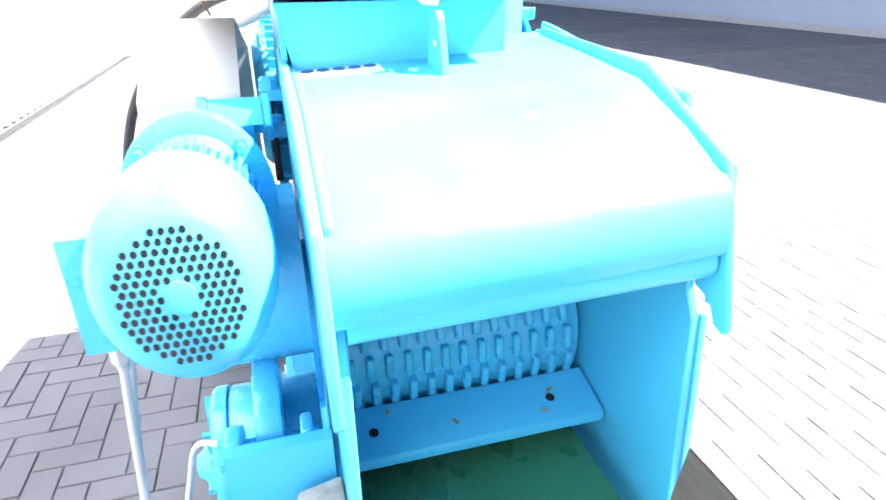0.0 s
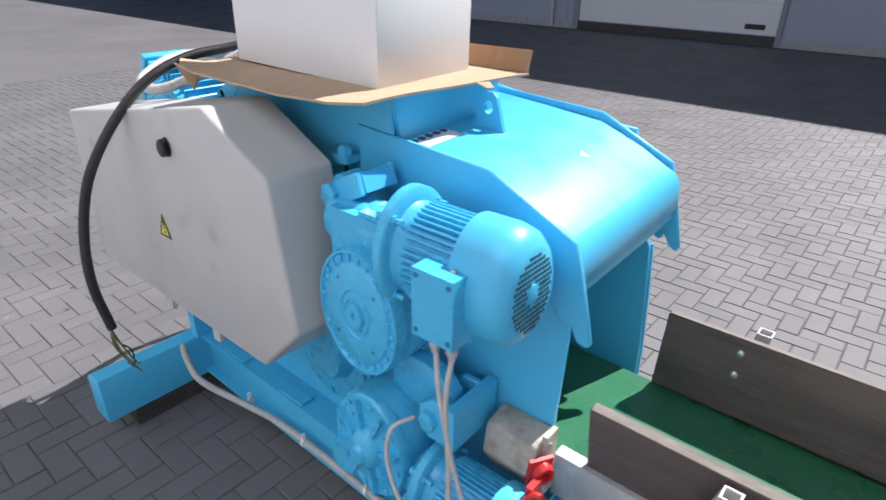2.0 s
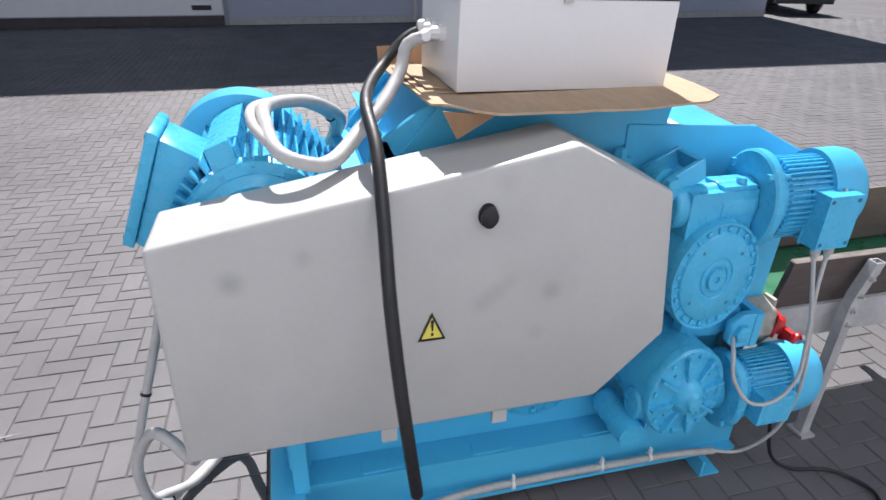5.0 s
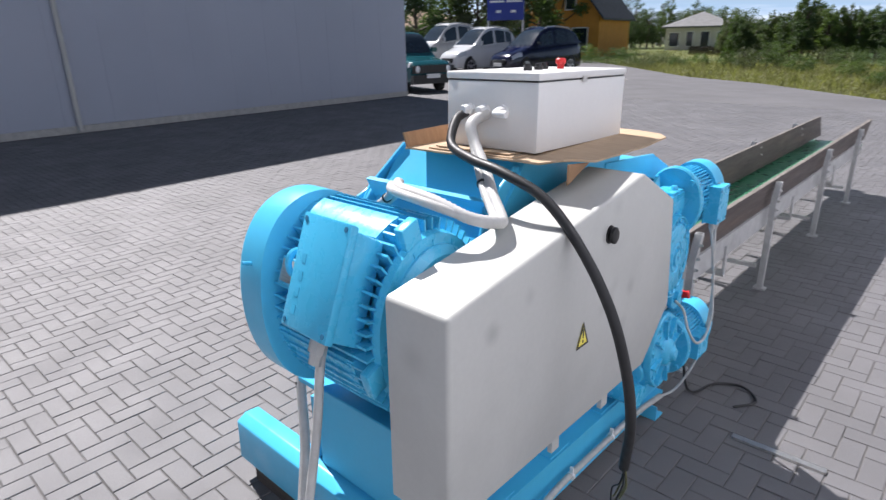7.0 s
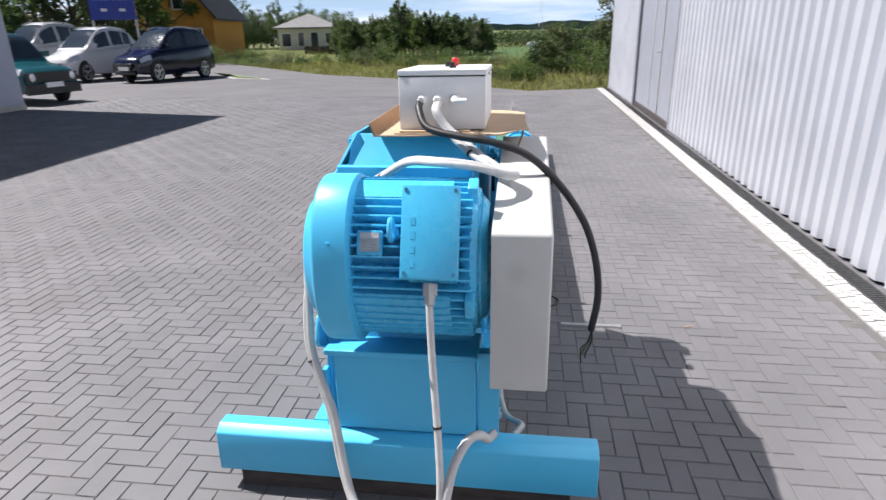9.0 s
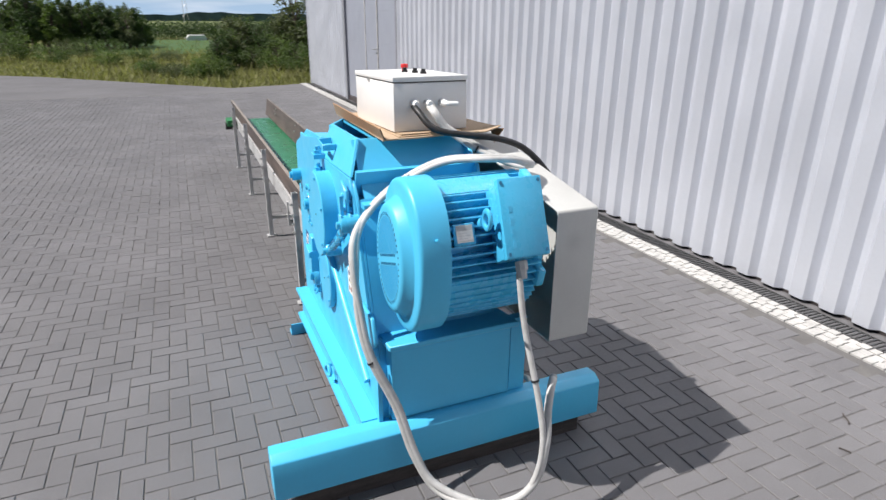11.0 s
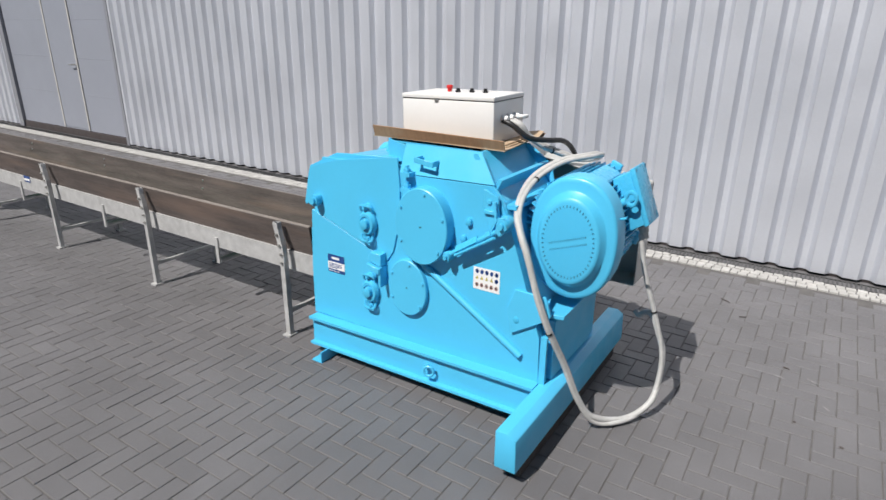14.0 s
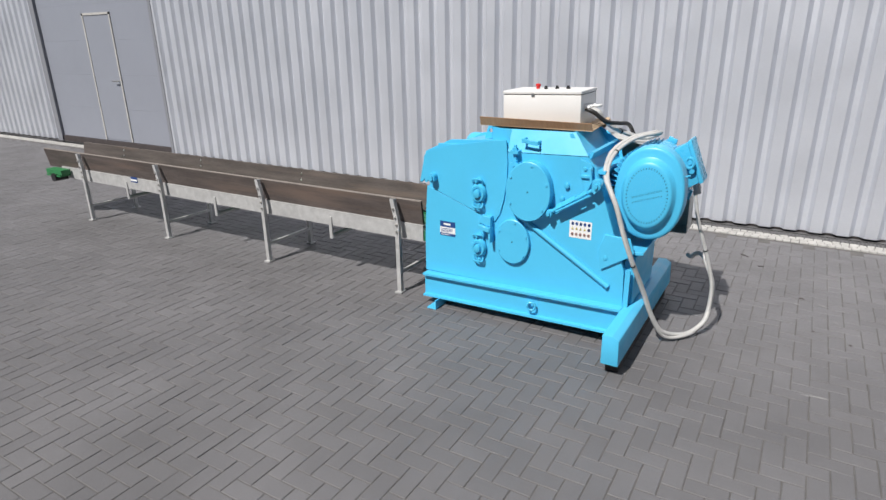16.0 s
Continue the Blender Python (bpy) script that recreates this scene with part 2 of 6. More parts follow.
def tube(bm, pts, r, n=10, step=6, ribs=0.0):
    pts = spline(pts, step)
    if ribs:
        fine = []
        for a, b in zip(pts, pts[1:]):
            k = max(1, int((b - a).length / 0.006))
            fine += [a.lerp(b, i / k) for i in range(k)]
        pts = fine + [pts[-1]]
    rings = []
    d0, u, v = frame_of(pts[1] - pts[0])
    for i, p in enumerate(pts):
        d = (pts[min(i + 1, len(pts) - 1)] - pts[max(i - 1, 0)]).normalized()
        u = (u - d * u.dot(d)).normalized()
        v = d.cross(u)
        rr = r * (1 + (ribs if i % 2 else 0))
        rings.append([bm.verts.new(p + (u * math.cos(a) + v * math.sin(a)) * rr) for a in (2 * math.pi * k / n for k in range(n))])
    fs = []
    for A, B in zip(rings, rings[1:]):
        for i in range(n):
            fs.append(bm.faces.new((A[i], A[(i + 1) % n], B[(i + 1) % n], B[i])))
    fs.append(bm.faces.new(rings[0][::-1]))
    fs.append(bm.faces.new(rings[-1]))
    bmesh.ops.recalc_face_normals(bm, faces=fs)


def tall(bm, zc, verts=None):
    """Stretches upwards about the height zc."""
    for v in verts or bm.verts:
        v.co.z = zc + (v.co.z - zc) * ZS


def bevel(bm, w, seg=2, angle=35):
    es = [e for e in bm.edges if len(e.link_faces) == 2 and e.calc_face_angle(0) > radians(angle)]
    bmesh.ops.bevel(bm, geom=es, offset=w, segments=seg, affect='EDGES', profile=0.5, clamp_overlap=True)


def mesh_of(name, bm, material, smooth=38):
    me = bpy.data.meshes.new(name)
    bm.normal_update()
    bm.to_mesh(me)
    bm.free()
    for m in (material if isinstance(material, (list, tuple)) else [material]):
        me.materials.append(m)
    if smooth:
        for p in me.polygons:
            p.use_smooth = True
        me.set_sharp_from_angle(angle=radians(smooth))
    return me


def thing(name, at, label, category, group="", kind=""):
    ob = new(name)
    ob.empty_display_size = 0.1
    ob.location = at
    return tagged(ob, label, category, group, kind)


def part(name, bm, material, parent, label="", smooth=38):
    ob = new(name, mesh_of(name, bm, material, smooth))
    ob.parent = parent
    inv = Matrix.Identity(4)
    p = parent
    while p:
        inv = inv @ p.matrix_basis.inverted() if p.parent is None else inv
        p = p.parent
    ob.matrix_parent_inverse = inv if parent.parent is None else Matrix.Identity(4)
    if label:
        ob["label"] = label
    return ob


def solid(name, bm, material, label, category, kind="", group="", smooth=38):
    return tagged(new(name, mesh_of(name, bm, material, smooth)), label, category, group, kind)


def B():
    return bmesh.new()

# ---- ground ----
bm = B()
bmesh.ops.create_circle(bm, cap_ends=True, segments=64, radius=2600, matrix=pose(0, 0, -0.25))
GRASS = node_mat("meadow_grass", (0.11, 0.14, 0.042), 0.95, var=0.3, scale=0.35, fine=3, stain=(0.20, 0.17, 0.07), stain_amount=0.8, stain_scale=0.12)
ground = solid("ground", bm, GRASS, "wide flat green and straw-coloured meadow ground", "ground", "structure", smooth=0)

EDGE = [(3.2, 17.0), (2.5, 16.75), (0.9, 16.3), (-1.8, 19.0), (-4.9, 22.2), (-8.4, 24.6), (-15.0, 32.0), (-22.7, 40.5), (-30, 48), (-70, 90)]   # where the meadow begins
bm = B()
prism(bm, [(-70, -70), (45, -70), (45, 17.1)] + EDGE, "z", -0.25, -0.007)
pavement_base = solid("pavement_base", bm, FAR_PAVING, "grey concrete paving of the wide yard", "paving", "structure", smooth=0)

BX0, BX1, BY0, BY1 = -12.6, 3.04, -9.0, 15.0
PX0, PX1, PY0, PY1 = -2.5, -0.5, -2.6, 0.4   # stretch beside the machine with single stones
bm = B()
vbox(bm, BX0, BX1 + 0.02, BY0, BY1, -0.2, -0.0045)
pavement = solid("pavement", bm, JOINT, "grey concrete block paving laid in herringbone", "paving", "structure", smooth=0)


def herringbone(x0, x1, y0, y1, w=0.1):
    for i in range(math.floor(x0 / w) - 1, math.ceil(x1 / w) + 1):
        for j in range(math.floor(y0 / w) - 1, math.ceil(y1 / w) + 1):
            k = (i + j) % 4
            if k == 0:
                cx, cy, flat = (i + 1) * w, (j + 0.5) * w, True
            elif k == 2:
                cx, cy, flat = (i + 0.5) * w, (j + 1) * w, False
            else:
                continue
            hx, hy = (w, w / 2) if flat else (w / 2, w)
            if cx - hx >= x0 and cx + hx <= x1 and cy - hy >= y0 and cy + hy <= y1:
                yield cx, cy, flat


def paver_verts(hx, hy):
    out = []
    for inset, z in ((0.0056, 0.0), (0.0030, -0.0026), (0.0016, -0.02)):
        out += [(sx * (hx - inset), sy * (hy - inset), z) for sx, sy in ((-1, -1), (1, -1), (1, 1), (-1, 1))]
    return np.array(out)


PAVER_FACES = [(0, 1, 2, 3)] + [(r + 4 + i, r + 4 + (i + 1) % 4, r + (i + 1) % 4, r + i) for r in (0, 4) for i in range(4)]

# ---- east hall with ribbed cladding ----
WX = 3.44
NY, SY, WH = 17.0, -12.6, 9.6
DY0, DY1, DH = 8.52, 12.46, 5.4
bm = B()
for y0, y1, z0, z1 in ((SY, DY0, 0, WH), (DY1, NY, 0, WH), (DY0, DY1, DH, WH)):
    vbox(bm, WX + 0.070, WX + 0.30, y0, y1, z0, z1)
wall_east = solid("wall_east", bm, DOOR_GREY, "tall hall wall clad in silver-grey ribbed steel sheet", "wall", "structure", smooth=0)
bm = B()
vbox(bm, WX + 0.3, WX + 14, NY - 0.25, NY, 0, WH)
vbox(bm, WX + 0.3, WX + 14, SY, SY + 0.25, 0, WH)
vbox(bm, WX + 14, WX + 14.25, SY, NY, 0, WH)
solid("wall_hall_rear", bm, W_PANEL, "plain outer walls of the silver-grey hall", "wall", "structure", smooth=0)
bm = B()
vbox(bm, WX - 0.15, WX + 14.4, SY - 0.15, NY + 0.15, WH, WH + 0.25)
solid("roof_hall", bm, DARK_TRIM, "flat dark roof of the silver-grey hall", "roof", "structure", smooth=0)


RIB, RIB_AT = 0.2405, 0.2266
FOLDS = ((0, 0), (0.46, 0), (0.63, 0.055), (0.83, 0.055), (1.0, 0))   # wide face, flank, narrow groove, flank


def rib_depth(y):
    f = ((y + RIB_AT) / RIB) % 1.0
    for (a, da), (b, db) in zip(FOLDS, FOLDS[1:]):
        if a <= f <= b:
            return da + (db - da) * (f - a) / (b - a)
    return 0.0


def cladding_sheet(y0, y1, z0, z1):
    """Trapezoidal sheet standing on its edge, ribs upright."""
    bm = B()
    ys = {y0, y1}
    k = math.floor((y0 + RIB_AT) / RIB)
    while k * RIB - RIB_AT < y1:
        ys |= {y for y in (k * RIB - RIB_AT + f * RIB for f, _ in FOLDS[:-1]) if y0 < y < y1}
        k += 1
    prof = [(y, rib_depth(y)) for y in sorted(ys)]
    prof = [(y, WX + d) for y, d in prof]
    back = [(y, d + 0.004) for y, d in reversed(prof)]
    lo = [bm.verts.new((d, y, z0)) for y, d in prof]
    hi = [bm.verts.new((d, y, z1)) for y, d in prof]
    lo2 = [bm.verts.new((d, y, z0)) for y, d in back]
    hi2 = [bm.verts.new((d, y, z1)) for y, d in back]
    for a, b in ((lo, hi), (lo2, hi2)):
        for i in range(len(a) - 1):
            bm.faces.new((a[i + 1], a[i], b[i], b[i + 1]))
    return bm


def sheets(y0, y1, z0, z1):
    w = 4 * RIB
    k = math.floor((y0 + 0.04) / w)
    while k * w - 0.04 < y1 - 0.02:
        a, b = max(y0, k * w - 0.04), min(y1, (k + 1) * w - 0.04)
        k += 1
        if b - a < 0.01:
            continue
        part("cladding_sheet", cladding_sheet(a, b, z0, z1), CLADDING, wall_east, smooth=0)


sheets(SY, DY0 - 0.03, 0.022, WH)
sheets(DY1 + 0.12, NY, 0.022, WH)
sheets(DY0 - 0.03, DY1 + 0.12, DH + 0.12, WH)
bm = B()
vbox(bm, WX - 0.02, WX + 0.05, NY - 0.02, NY + 0.06, 0, WH)
part("corner_trim", bm, CLADDING, wall_east)
bm = B()
vbox(bm, WX + 0.064, WX + 0.068, SY, DY0, 0, 0.06)
vbox(bm, WX + 0.064, WX + 0.068, DY1, NY, 0, 0.06)
part("base_trim", bm, DARK_TRIM, wall_east, "dark base trim")

door_1 = thing("door_1", (WX, (DY0 + DY1) / 2, 0), "grey sectional hall door with a pale-framed wicket door", "door", kind="structure")
for k in range(8):
    bm = B()
    z0, z1 = 0.12 + k * 0.66, 0.12 + (k + 1) * 0.66
    vbox(bm, WX + 0.05, WX + 0.09, DY0 + 0.05, DY1 - 0.05, z0, min(z1, DH) - 0.0012)
    part("door_panel", bm, DOOR_GREY, door_1)
bm = B()
for y0, y1, z0, z1 in ((DY0 - 0.03, DY0 + 0.05, 0, DH + 0.12), (DY1 - 0.05, DY1 + 0.12, 0, DH + 0.12), (DY0 + 0.05, DY1 - 0.05, DH, DH + 0.12)):
    vbox(bm, WX - 0.01, WX + 0.1, y0, y1, z0, z1)
part("door_frame", bm, node_mat("grey_door_frame", (0.22, 0.225, 0.25), 0.5, var=0.05), door_1, "darker grey folded steel frame")
bm = B()
vbox(bm, WX + 0.02, WX + 0.1, DY0 + 0.05, DY1 - 0.05, 0.0, 0.115)
part("threshold", bm, DARK_TRIM, door_1, "dark rubber-edged threshold")
wicket = part("wicket_door", (lambda b: (vbox(b, WX + 0.042, WX + 0.055, 9.88, 10.74, 0.15, 2.56), b)[1])(B()), DOOR_GREY, door_1)
for y0, y1, z0, z1 in ((9.84, 9.88, 0.13, 2.6), (10.74, 10.78, 0.13, 2.6), (9.84, 10.78, 2.56, 2.6)):
    bm = B()
    vbox(bm, WX + 0.03, WX + 0.06, y0, y1, z0, z1)
    part("wicket_trim", bm, KERB, wicket, "pale aluminium trim")
bm = B()
rod(bm, (WX + 0.045, 9.93, 1.33), (WX - 0.02, 9.93, 1.33), 0.012)
rod(bm, (WX - 0.02, 9.93, 1.33), (WX - 0.02, 10.05, 1.33), 0.011)
part("door_handle", bm, STEEL, wicket, "metal lever handle")

# pale edging and drain along the hall
bm = B()
vbox(bm, 3.06, WX + 0.05, SY, NY + 0.1, -0.2, -0.012)
edging = solid("edging_strip", bm, JOINT, "pale triple row of small concrete setts by the hall", "edging", "structure", smooth=0)
bm = B()
rnd = random.Random(4)
for r in range(3):
    y = SY + rnd.random() * 0.05
    while y < NY:
        dz = rnd.uniform(-0.002, 0.004)
        x0 = 3.068 + r * 0.066 + rnd.uniform(-0.002, 0.002)
        w = rnd.uniform(0.058, 0.078)
        vbox(bm, x0, x0 + 0.060, y + 0.004, y + w, -0.05, 0.004 + dz)
        y += w + 0.005
setts = part("setts", bm, KERB, edging, smooth=0)
tagged(setts, kind="stuff")
bm = B()
y = SY
while y < NY:
    vbox(bm, 3.275, 3.405, y, y + 0.014, -0.02, 0.002)
    y += 0.034
vbox(bm, 3.268, 3.276, SY, NY, -0.02, 0.004)
vbox(bm, 3.404, 3.412, SY, NY, -0.02, 0.004)
tagged(part("drain_grate", bm, GRATE, edging, "dark galvanised drain grate", smooth=0), kind="stuff")

# ---- west hall in shade ----
VX, VN, VS, VH = -12.77, 12.1, -34.0, 8.55
bm = B()
vbox(bm, VX - 0.3, VX - 0.02, VS, VN, 0, VH)
vbox(bm, VX - 16, VX - 0.3, VN - 0.3, VN, 0, VH)
vbox(bm, VX - 16, VX - 0.3, VS, VS + 0.3, 0, VH)
vbox(bm, VX - 16, VX - 15.7, VS + 0.3, VN - 0.3, 0, VH)
wall_west = solid("wall_west", bm, W_PANEL, "tall blue-grey panelled hall wall in shade", "wall", "structure", smooth=0)
bm = B()
vbox(bm, VX - 16.1, VX, VS - 0.1, VN + 0.02, VH, VH + 0.05)
solid("roof_west", bm, DARK_TRIM, "flat dark roof of the shaded hall", "roof", "structure", smooth=0)
y = VS
while y < VN - 0.1:
    y1 = min(y + 1.0, VN)
    if not (y1 > -6.8 and y < -1.9):
        bm = B()
        vbox(bm, VX - 0.019, VX, y + 0.0012, y1 - 0.0012, 0.16, VH)
        part("wall_panel", bm, W_PANEL, wall_west)
    y += 1.0
bm = B()
vbox(bm, VX - 0.02, VX + 0.012, VS, VN, 0, 0.15)
part("plinth", bm, KERB, wall_west, "pale plinth strip")
for yp in (2.25, -7.4):
    bm = B()
    rod(bm, (VX + 0.06, yp, 0.05), (VX + 0.06, yp, VH), 0.05)
    part("downpipe", bm, GREY_SHEET, wall_west)
door_2 = thing("door_2", (VX, -4.4, 0), "white sectional door in the shaded hall wall", "door", kind="structure")
for k in range(7):
    bm = B()
    vbox(bm, VX - 0.06, VX - 0.02 + 0.004, -6.65, -2.05, 0.22 + k * 0.62, 0.215 + (k + 1) * 0.62)
    bevel(bm, 0.01, 1)
    part("door_panel", bm, W_DOOR, door_2)
for y0, y1 in ((-6.8, -6.65), (-2.05, -1.95)):
    bm = B()
    vbox(bm, VX - 0.05, VX + 0.05, y0, y1, 0, 4.7)
    part("door_jamb", bm, DOOR_GREY, door_2)
bm = B()
vbox(bm, VX - 0.02, VX + 0.03, -6.65, -2.05, 0.0, 0.2)
part("threshold", bm, DARK_TRIM, door_2, "dark threshold")
bm = B()
vbox(bm, VX - 0.016, VX + 0.02, -2.7, -2.3, 0.32, 0.42)
part("door_handle", bm, BLACK, door_2, "black pull handle")

# ================= wood chipper =================
chipper = thing("wood_chipper", (0.38, -0.2, 0), "freshly painted bright blue drum wood chipper with grey belt guard", "wood chipper")


def fz(y, z):
    """The machine stands a little lower at its feed end."""
    return z - 0.019 * (y + 0.17)


def sheet_x(poly, x0, x1, bev=0.003):
    bm = B()
    prism(bm, poly, "x", x0, x1)
    if bev:
        bevel(bm, bev, 1)
    return bm


# base frame: two flanged beams, an end foot and a long cross beam
for xa, s in ((0.0, 1), (0.76, -1)):
    bm = B()
    sec = [(0, 0.078), (0.10, 0.078), (0.10, 0.094), (0.047, 0.094), (0.047, 0.255), (0.10, 0.255), (0.10, 0.272), (0, 0.272), (0, 0.255), (0.033, 0.255), (0.033, 0.094), (0, 0.094)]
    prism(bm, [(xa + s * u, z) for u, z in sec], "y", -0.955, 0.615)
    for v in bm.verts:
        v.co.z = fz(v.co.y, v.co.z)
    part("base_beam", bm, BLUE, chipper)
bm = B()   # angle iron, longer than the base is wide
vbox(bm, -0.075, 0.80, 0.452, 0.461, 0.0, 0.076)
vbox(bm, -0.075, 0.80, 0.461, 0.535, 0.0, 0.008)
part("end_foot", bm, BLUE, chipper)
bm = B()
prism(bm, [(-0.955, 0.085), (-0.955, 0.284), (-1.018, 0.288), (-1.060, 0.262), (-1.066, 0.085)], "x", -0.395, 1.172)
bevel(bm, 0.006, 2)
part("cross_beam", bm, BLUE, chipper)
bm = B()
vbox(bm, 0.09, 0.67, -0.95, 0.58, 0.25, 0.262)
part("floor_plate", bm, BLUE, chipper)

# west side plate
WP = [(0.628, 0.262), (0.622, 0.59), (0.596, 0.95), (0.575, 0.99), (0.50, 1.29), (-0.06, 1.31), (-0.07, 1.262), (-0.65, 1.272), (-0.695, 1.22), (-0.745, 1.10), (-0.94, 0.535), (-0.95, 0.28)]
part("side_plate", sheet_x([(y, z) for y, z in WP], 0.085, 0.10), BLUE, chipper)
# east side plate
EP = [(0.62, 0.255), (0.645, 0.95), (0.62, 1.19), (0.40, 1.285), (0.0, 1.315), (-0.10, 1.36), (-0.556, 1.40), (-0.70, 1.30), (-0.745, 1.10), (-0.94, 0.535), (-0.95, 0.28)]
part("side_plate", sheet_x(EP, 0.645, 0.66), BLUE, chipper)
# feed housing plate with hooked nose, set into the outer skin with an open seam
CURVE = [(0.025, 0.745), (-0.02, 0.81), (-0.052, 0.93), (-0.072, 1.08), (-0.075, 1.2), (-0.062, 1.352)]
NP = [(0.0, 1.345), (0.385, 1.288), (0.565, 1.232), (0.60, 1.205), (0.622, 1.0), (0.615, 0.985), (0.598, 0.985), (0.582, 1.02), (0.556, 1.02), (0.545, 0.945), (0.085, 0.775)] + CURVE
part("feed_cover_plate", sheet_x(NP, 0.074, 0.0845, 0.0008), BLUE, chipper)
SKIN = [(0.598, 0.96), (0.552, 0.942), (0.087, 0.771), (0.027, 0.740), (0.014, 0.742)] + [(y - 0.011, z) for y, z in CURVE[1:-1]] + \
       [(-0.081, 1.268), (-0.648, 1.280), (-0.69, 1.22), (-0.745, 1.10), (-0.94, 0.535), (-0.95, 0.28), (0.63, 0.262), (0.625, 0.59), (0.612, 0.80)]
part("outer_skin", sheet_x(SKIN, 0.074, 0.0845, 0.0008), BLUE, chipper)
# nose plate on the east
NE = [(0.0, 1.325), (0.42, 1.297), (0.645, 1.192), (0.668, 1.12), (0.706, 0.965), (0.695, 0.955), (0.672, 0.962), (0.655, 0.995), (0.625, 1.0), (0.60, 1.05), (0.2, 1.15), (0.0, 1.2)]
part("nose_plate", sheet_x(NE, 0.661, 0.676, 0.003), BLUE, chipper)
NW = [(0.0, 1.345), (0.40, 1.322), (0.62, 1.222), (0.645, 1.14), (0.682, 0.985), (0.672, 0.972), (0.652, 0.98), (0.635, 1.01), (0.60, 1.02), (0.58, 1.07), (0.2, 1.15), (0.0, 1.2)]
part("nose_plate", sheet_x(NW, 0.101, 0.113, 0.003), BLUE, chipper)

# folded hood top
bm = B()
top = [(-0.03, 1.335), (0.20, 1.318), (0.405, 1.300), (0.53, 1.250), (0.615, 1.208), (0.638, 1.19), (0.650, 1.165), (0.655, 1.10)]
under = [(y - 0.012, z - 0.012) for y, z in reversed(top)]
prism(bm, top + under, "x", 0.114, 0.66)
for v in bm.verts:
    v.co.z -= (v.co.x - 0.114) * 0.045
part("hood", bm, BLUE, chipper, smooth=50)
bm = B()
rod(bm, (0.12, 0.62, 1.075), (0.645, 0.62, 1.06), 0.028, 20)
part("hood_tube", bm, BLUE, chipper)
# lifting lug
bm = B()
outer = [bm.verts.new((0.402, y, z)) for y, z in ((0.165, 1.292), (0.275, 1.288), (0.245, 1.385), (0.232, 1.398), (0.208, 1.398), (0.195, 1.385))]
inner = [bm.verts.new((0.402, 0.22 + 0.014 * math.cos(a), 1.358 + 0.018 * math.sin(a))) for a in (2 * math.pi * k / 18 for k in range(18))]
rim = [bm.edges.new((ring[i], ring[(i + 1) % len(ring)])) for ring in (outer, inner) for i in range(len(ring))]
bmesh.ops.triangle_fill(bm, edges=rim, use_beauty=True)
ext = bmesh.ops.extrude_face_region(bm, geom=bm.faces[:])
bmesh.ops.translate(bm, vec=(0.012, 0, 0), verts=[v for v in ext["geom"] if isinstance(v, bmesh.types.BMVert)])
bmesh.ops.recalc_face_normals(bm, faces=bm.faces[:])
part("lifting_lug", bm, BLUE, chipper, smooth=0)

# feed opening: inner walls, roller, sill plate
bm = B()
vbox(bm, 0.10, 0.645, -0.05, -0.035, 0.3, 1.3)
part("inner_wall", bm, BLUE, chipper)
RY, RZ = 0.17, 0.715
bm = B()
lathe(bm, (0.115, RY, RZ), (1, 0, 0), [(0, 0.112), (0.52, 0.112)], 28)
tall(bm, RZ)
roller = part("feed_roller", bm, BLUE_CAST, chipper)
for row in range(15):
    a = 2 * math.pi * (row + 0.35) / 15
    if math.degrees(a) > 165:
        continue
    for k in range(13):
        x = 0.122 + ((k - 0.2 * row) % 13) * 0.039
        if x < 0.615:
            bm = B()
            vbox(bm, x, x + 0.016, -0.020, 0.021, 0.105, 0.129, pose(0, RY, RZ) @ Matrix.Rotation(-a, 4, 'X'))
            bevel(bm, 0.003, 1)
            tall(bm, RZ)
            part("tooth", bm, BLUE_CAST, roller)
bm = B()
prism(bm, [(0.285, 0.648), (0.40, 0.616), (0.40, 0.590), (0.392, 0.590), (0.390, 0.606), (0.285, 0.636)], "x", 0.105, 0.645)
bevel(bm, 0.002, 1)
sill = part("sill_plate", bm, BLUE, chipper)
# dark discs on the uncut plate, painted as shaded holes
for x in (0.205, 0.585):
    bm = B()
    lathe(bm, (x, 0.345, 0.6298), (0, 0.28, 1), [(0, 0.010), (0.0022, 0.010)], 14)
    part("sill_hole", bm, HOLE, sill)

# hopper on top: its west wall leans inwards above the seam
bm = B()
prism(bm, [(-0.075, 1.273), (-0.072, 1.42), (-0.535, 1.424), (-0.648, 1.285)], "x", 0.0, 0.010)
for v in bm.verts:
    v.co.x += 0.0755 + 0.46 * (v.co.z - 1.273)
part("hopper_wall", bm, BLUE, chipper)
bm = B()
prism(bm, [(0.25, 1.27), (0.645, 1.27), (0.675, 1.412), (0.25, 1.412)], "y", 0.118, 0.131)
part("hopper_wall", bm, BLUE, chipper)
bm = B()   # slanted corner wall
prism(bm, [(0.250, 0.131), (0.250, 0.117), (0.146, -0.075), (0.134, -0.075), (0.134, -0.060)], "z", 1.275, 1.412)
part("hopper_wall", bm, BLUE, chipper)
bm = B()
prism(bm, [(-0.50, 1.417), (-0.50, 1.40), (-0.715, 1.145), (-0.73, 1.155), (-0.515, 1.417)], "x", 0.128, 0.671)
part("hopper_wall", bm, BLUE, chipper)
bm = B()
prism(bm, [(0.118, 1.285), (0.118, 1.408), (-0.50, 1.412), (-0.72, 1.15), (-0.70, 1.10), (-0.10, 1.25)], "x", 0.66, 0.6695)
part("hopper_wall", bm, BLUE, chipper)
bm = B()
vbox(bm, 0.25, 0.655, -0.50, 0.115, 1.395, 1.405)
part("hopper_lid", bm, BLUE, chipper)
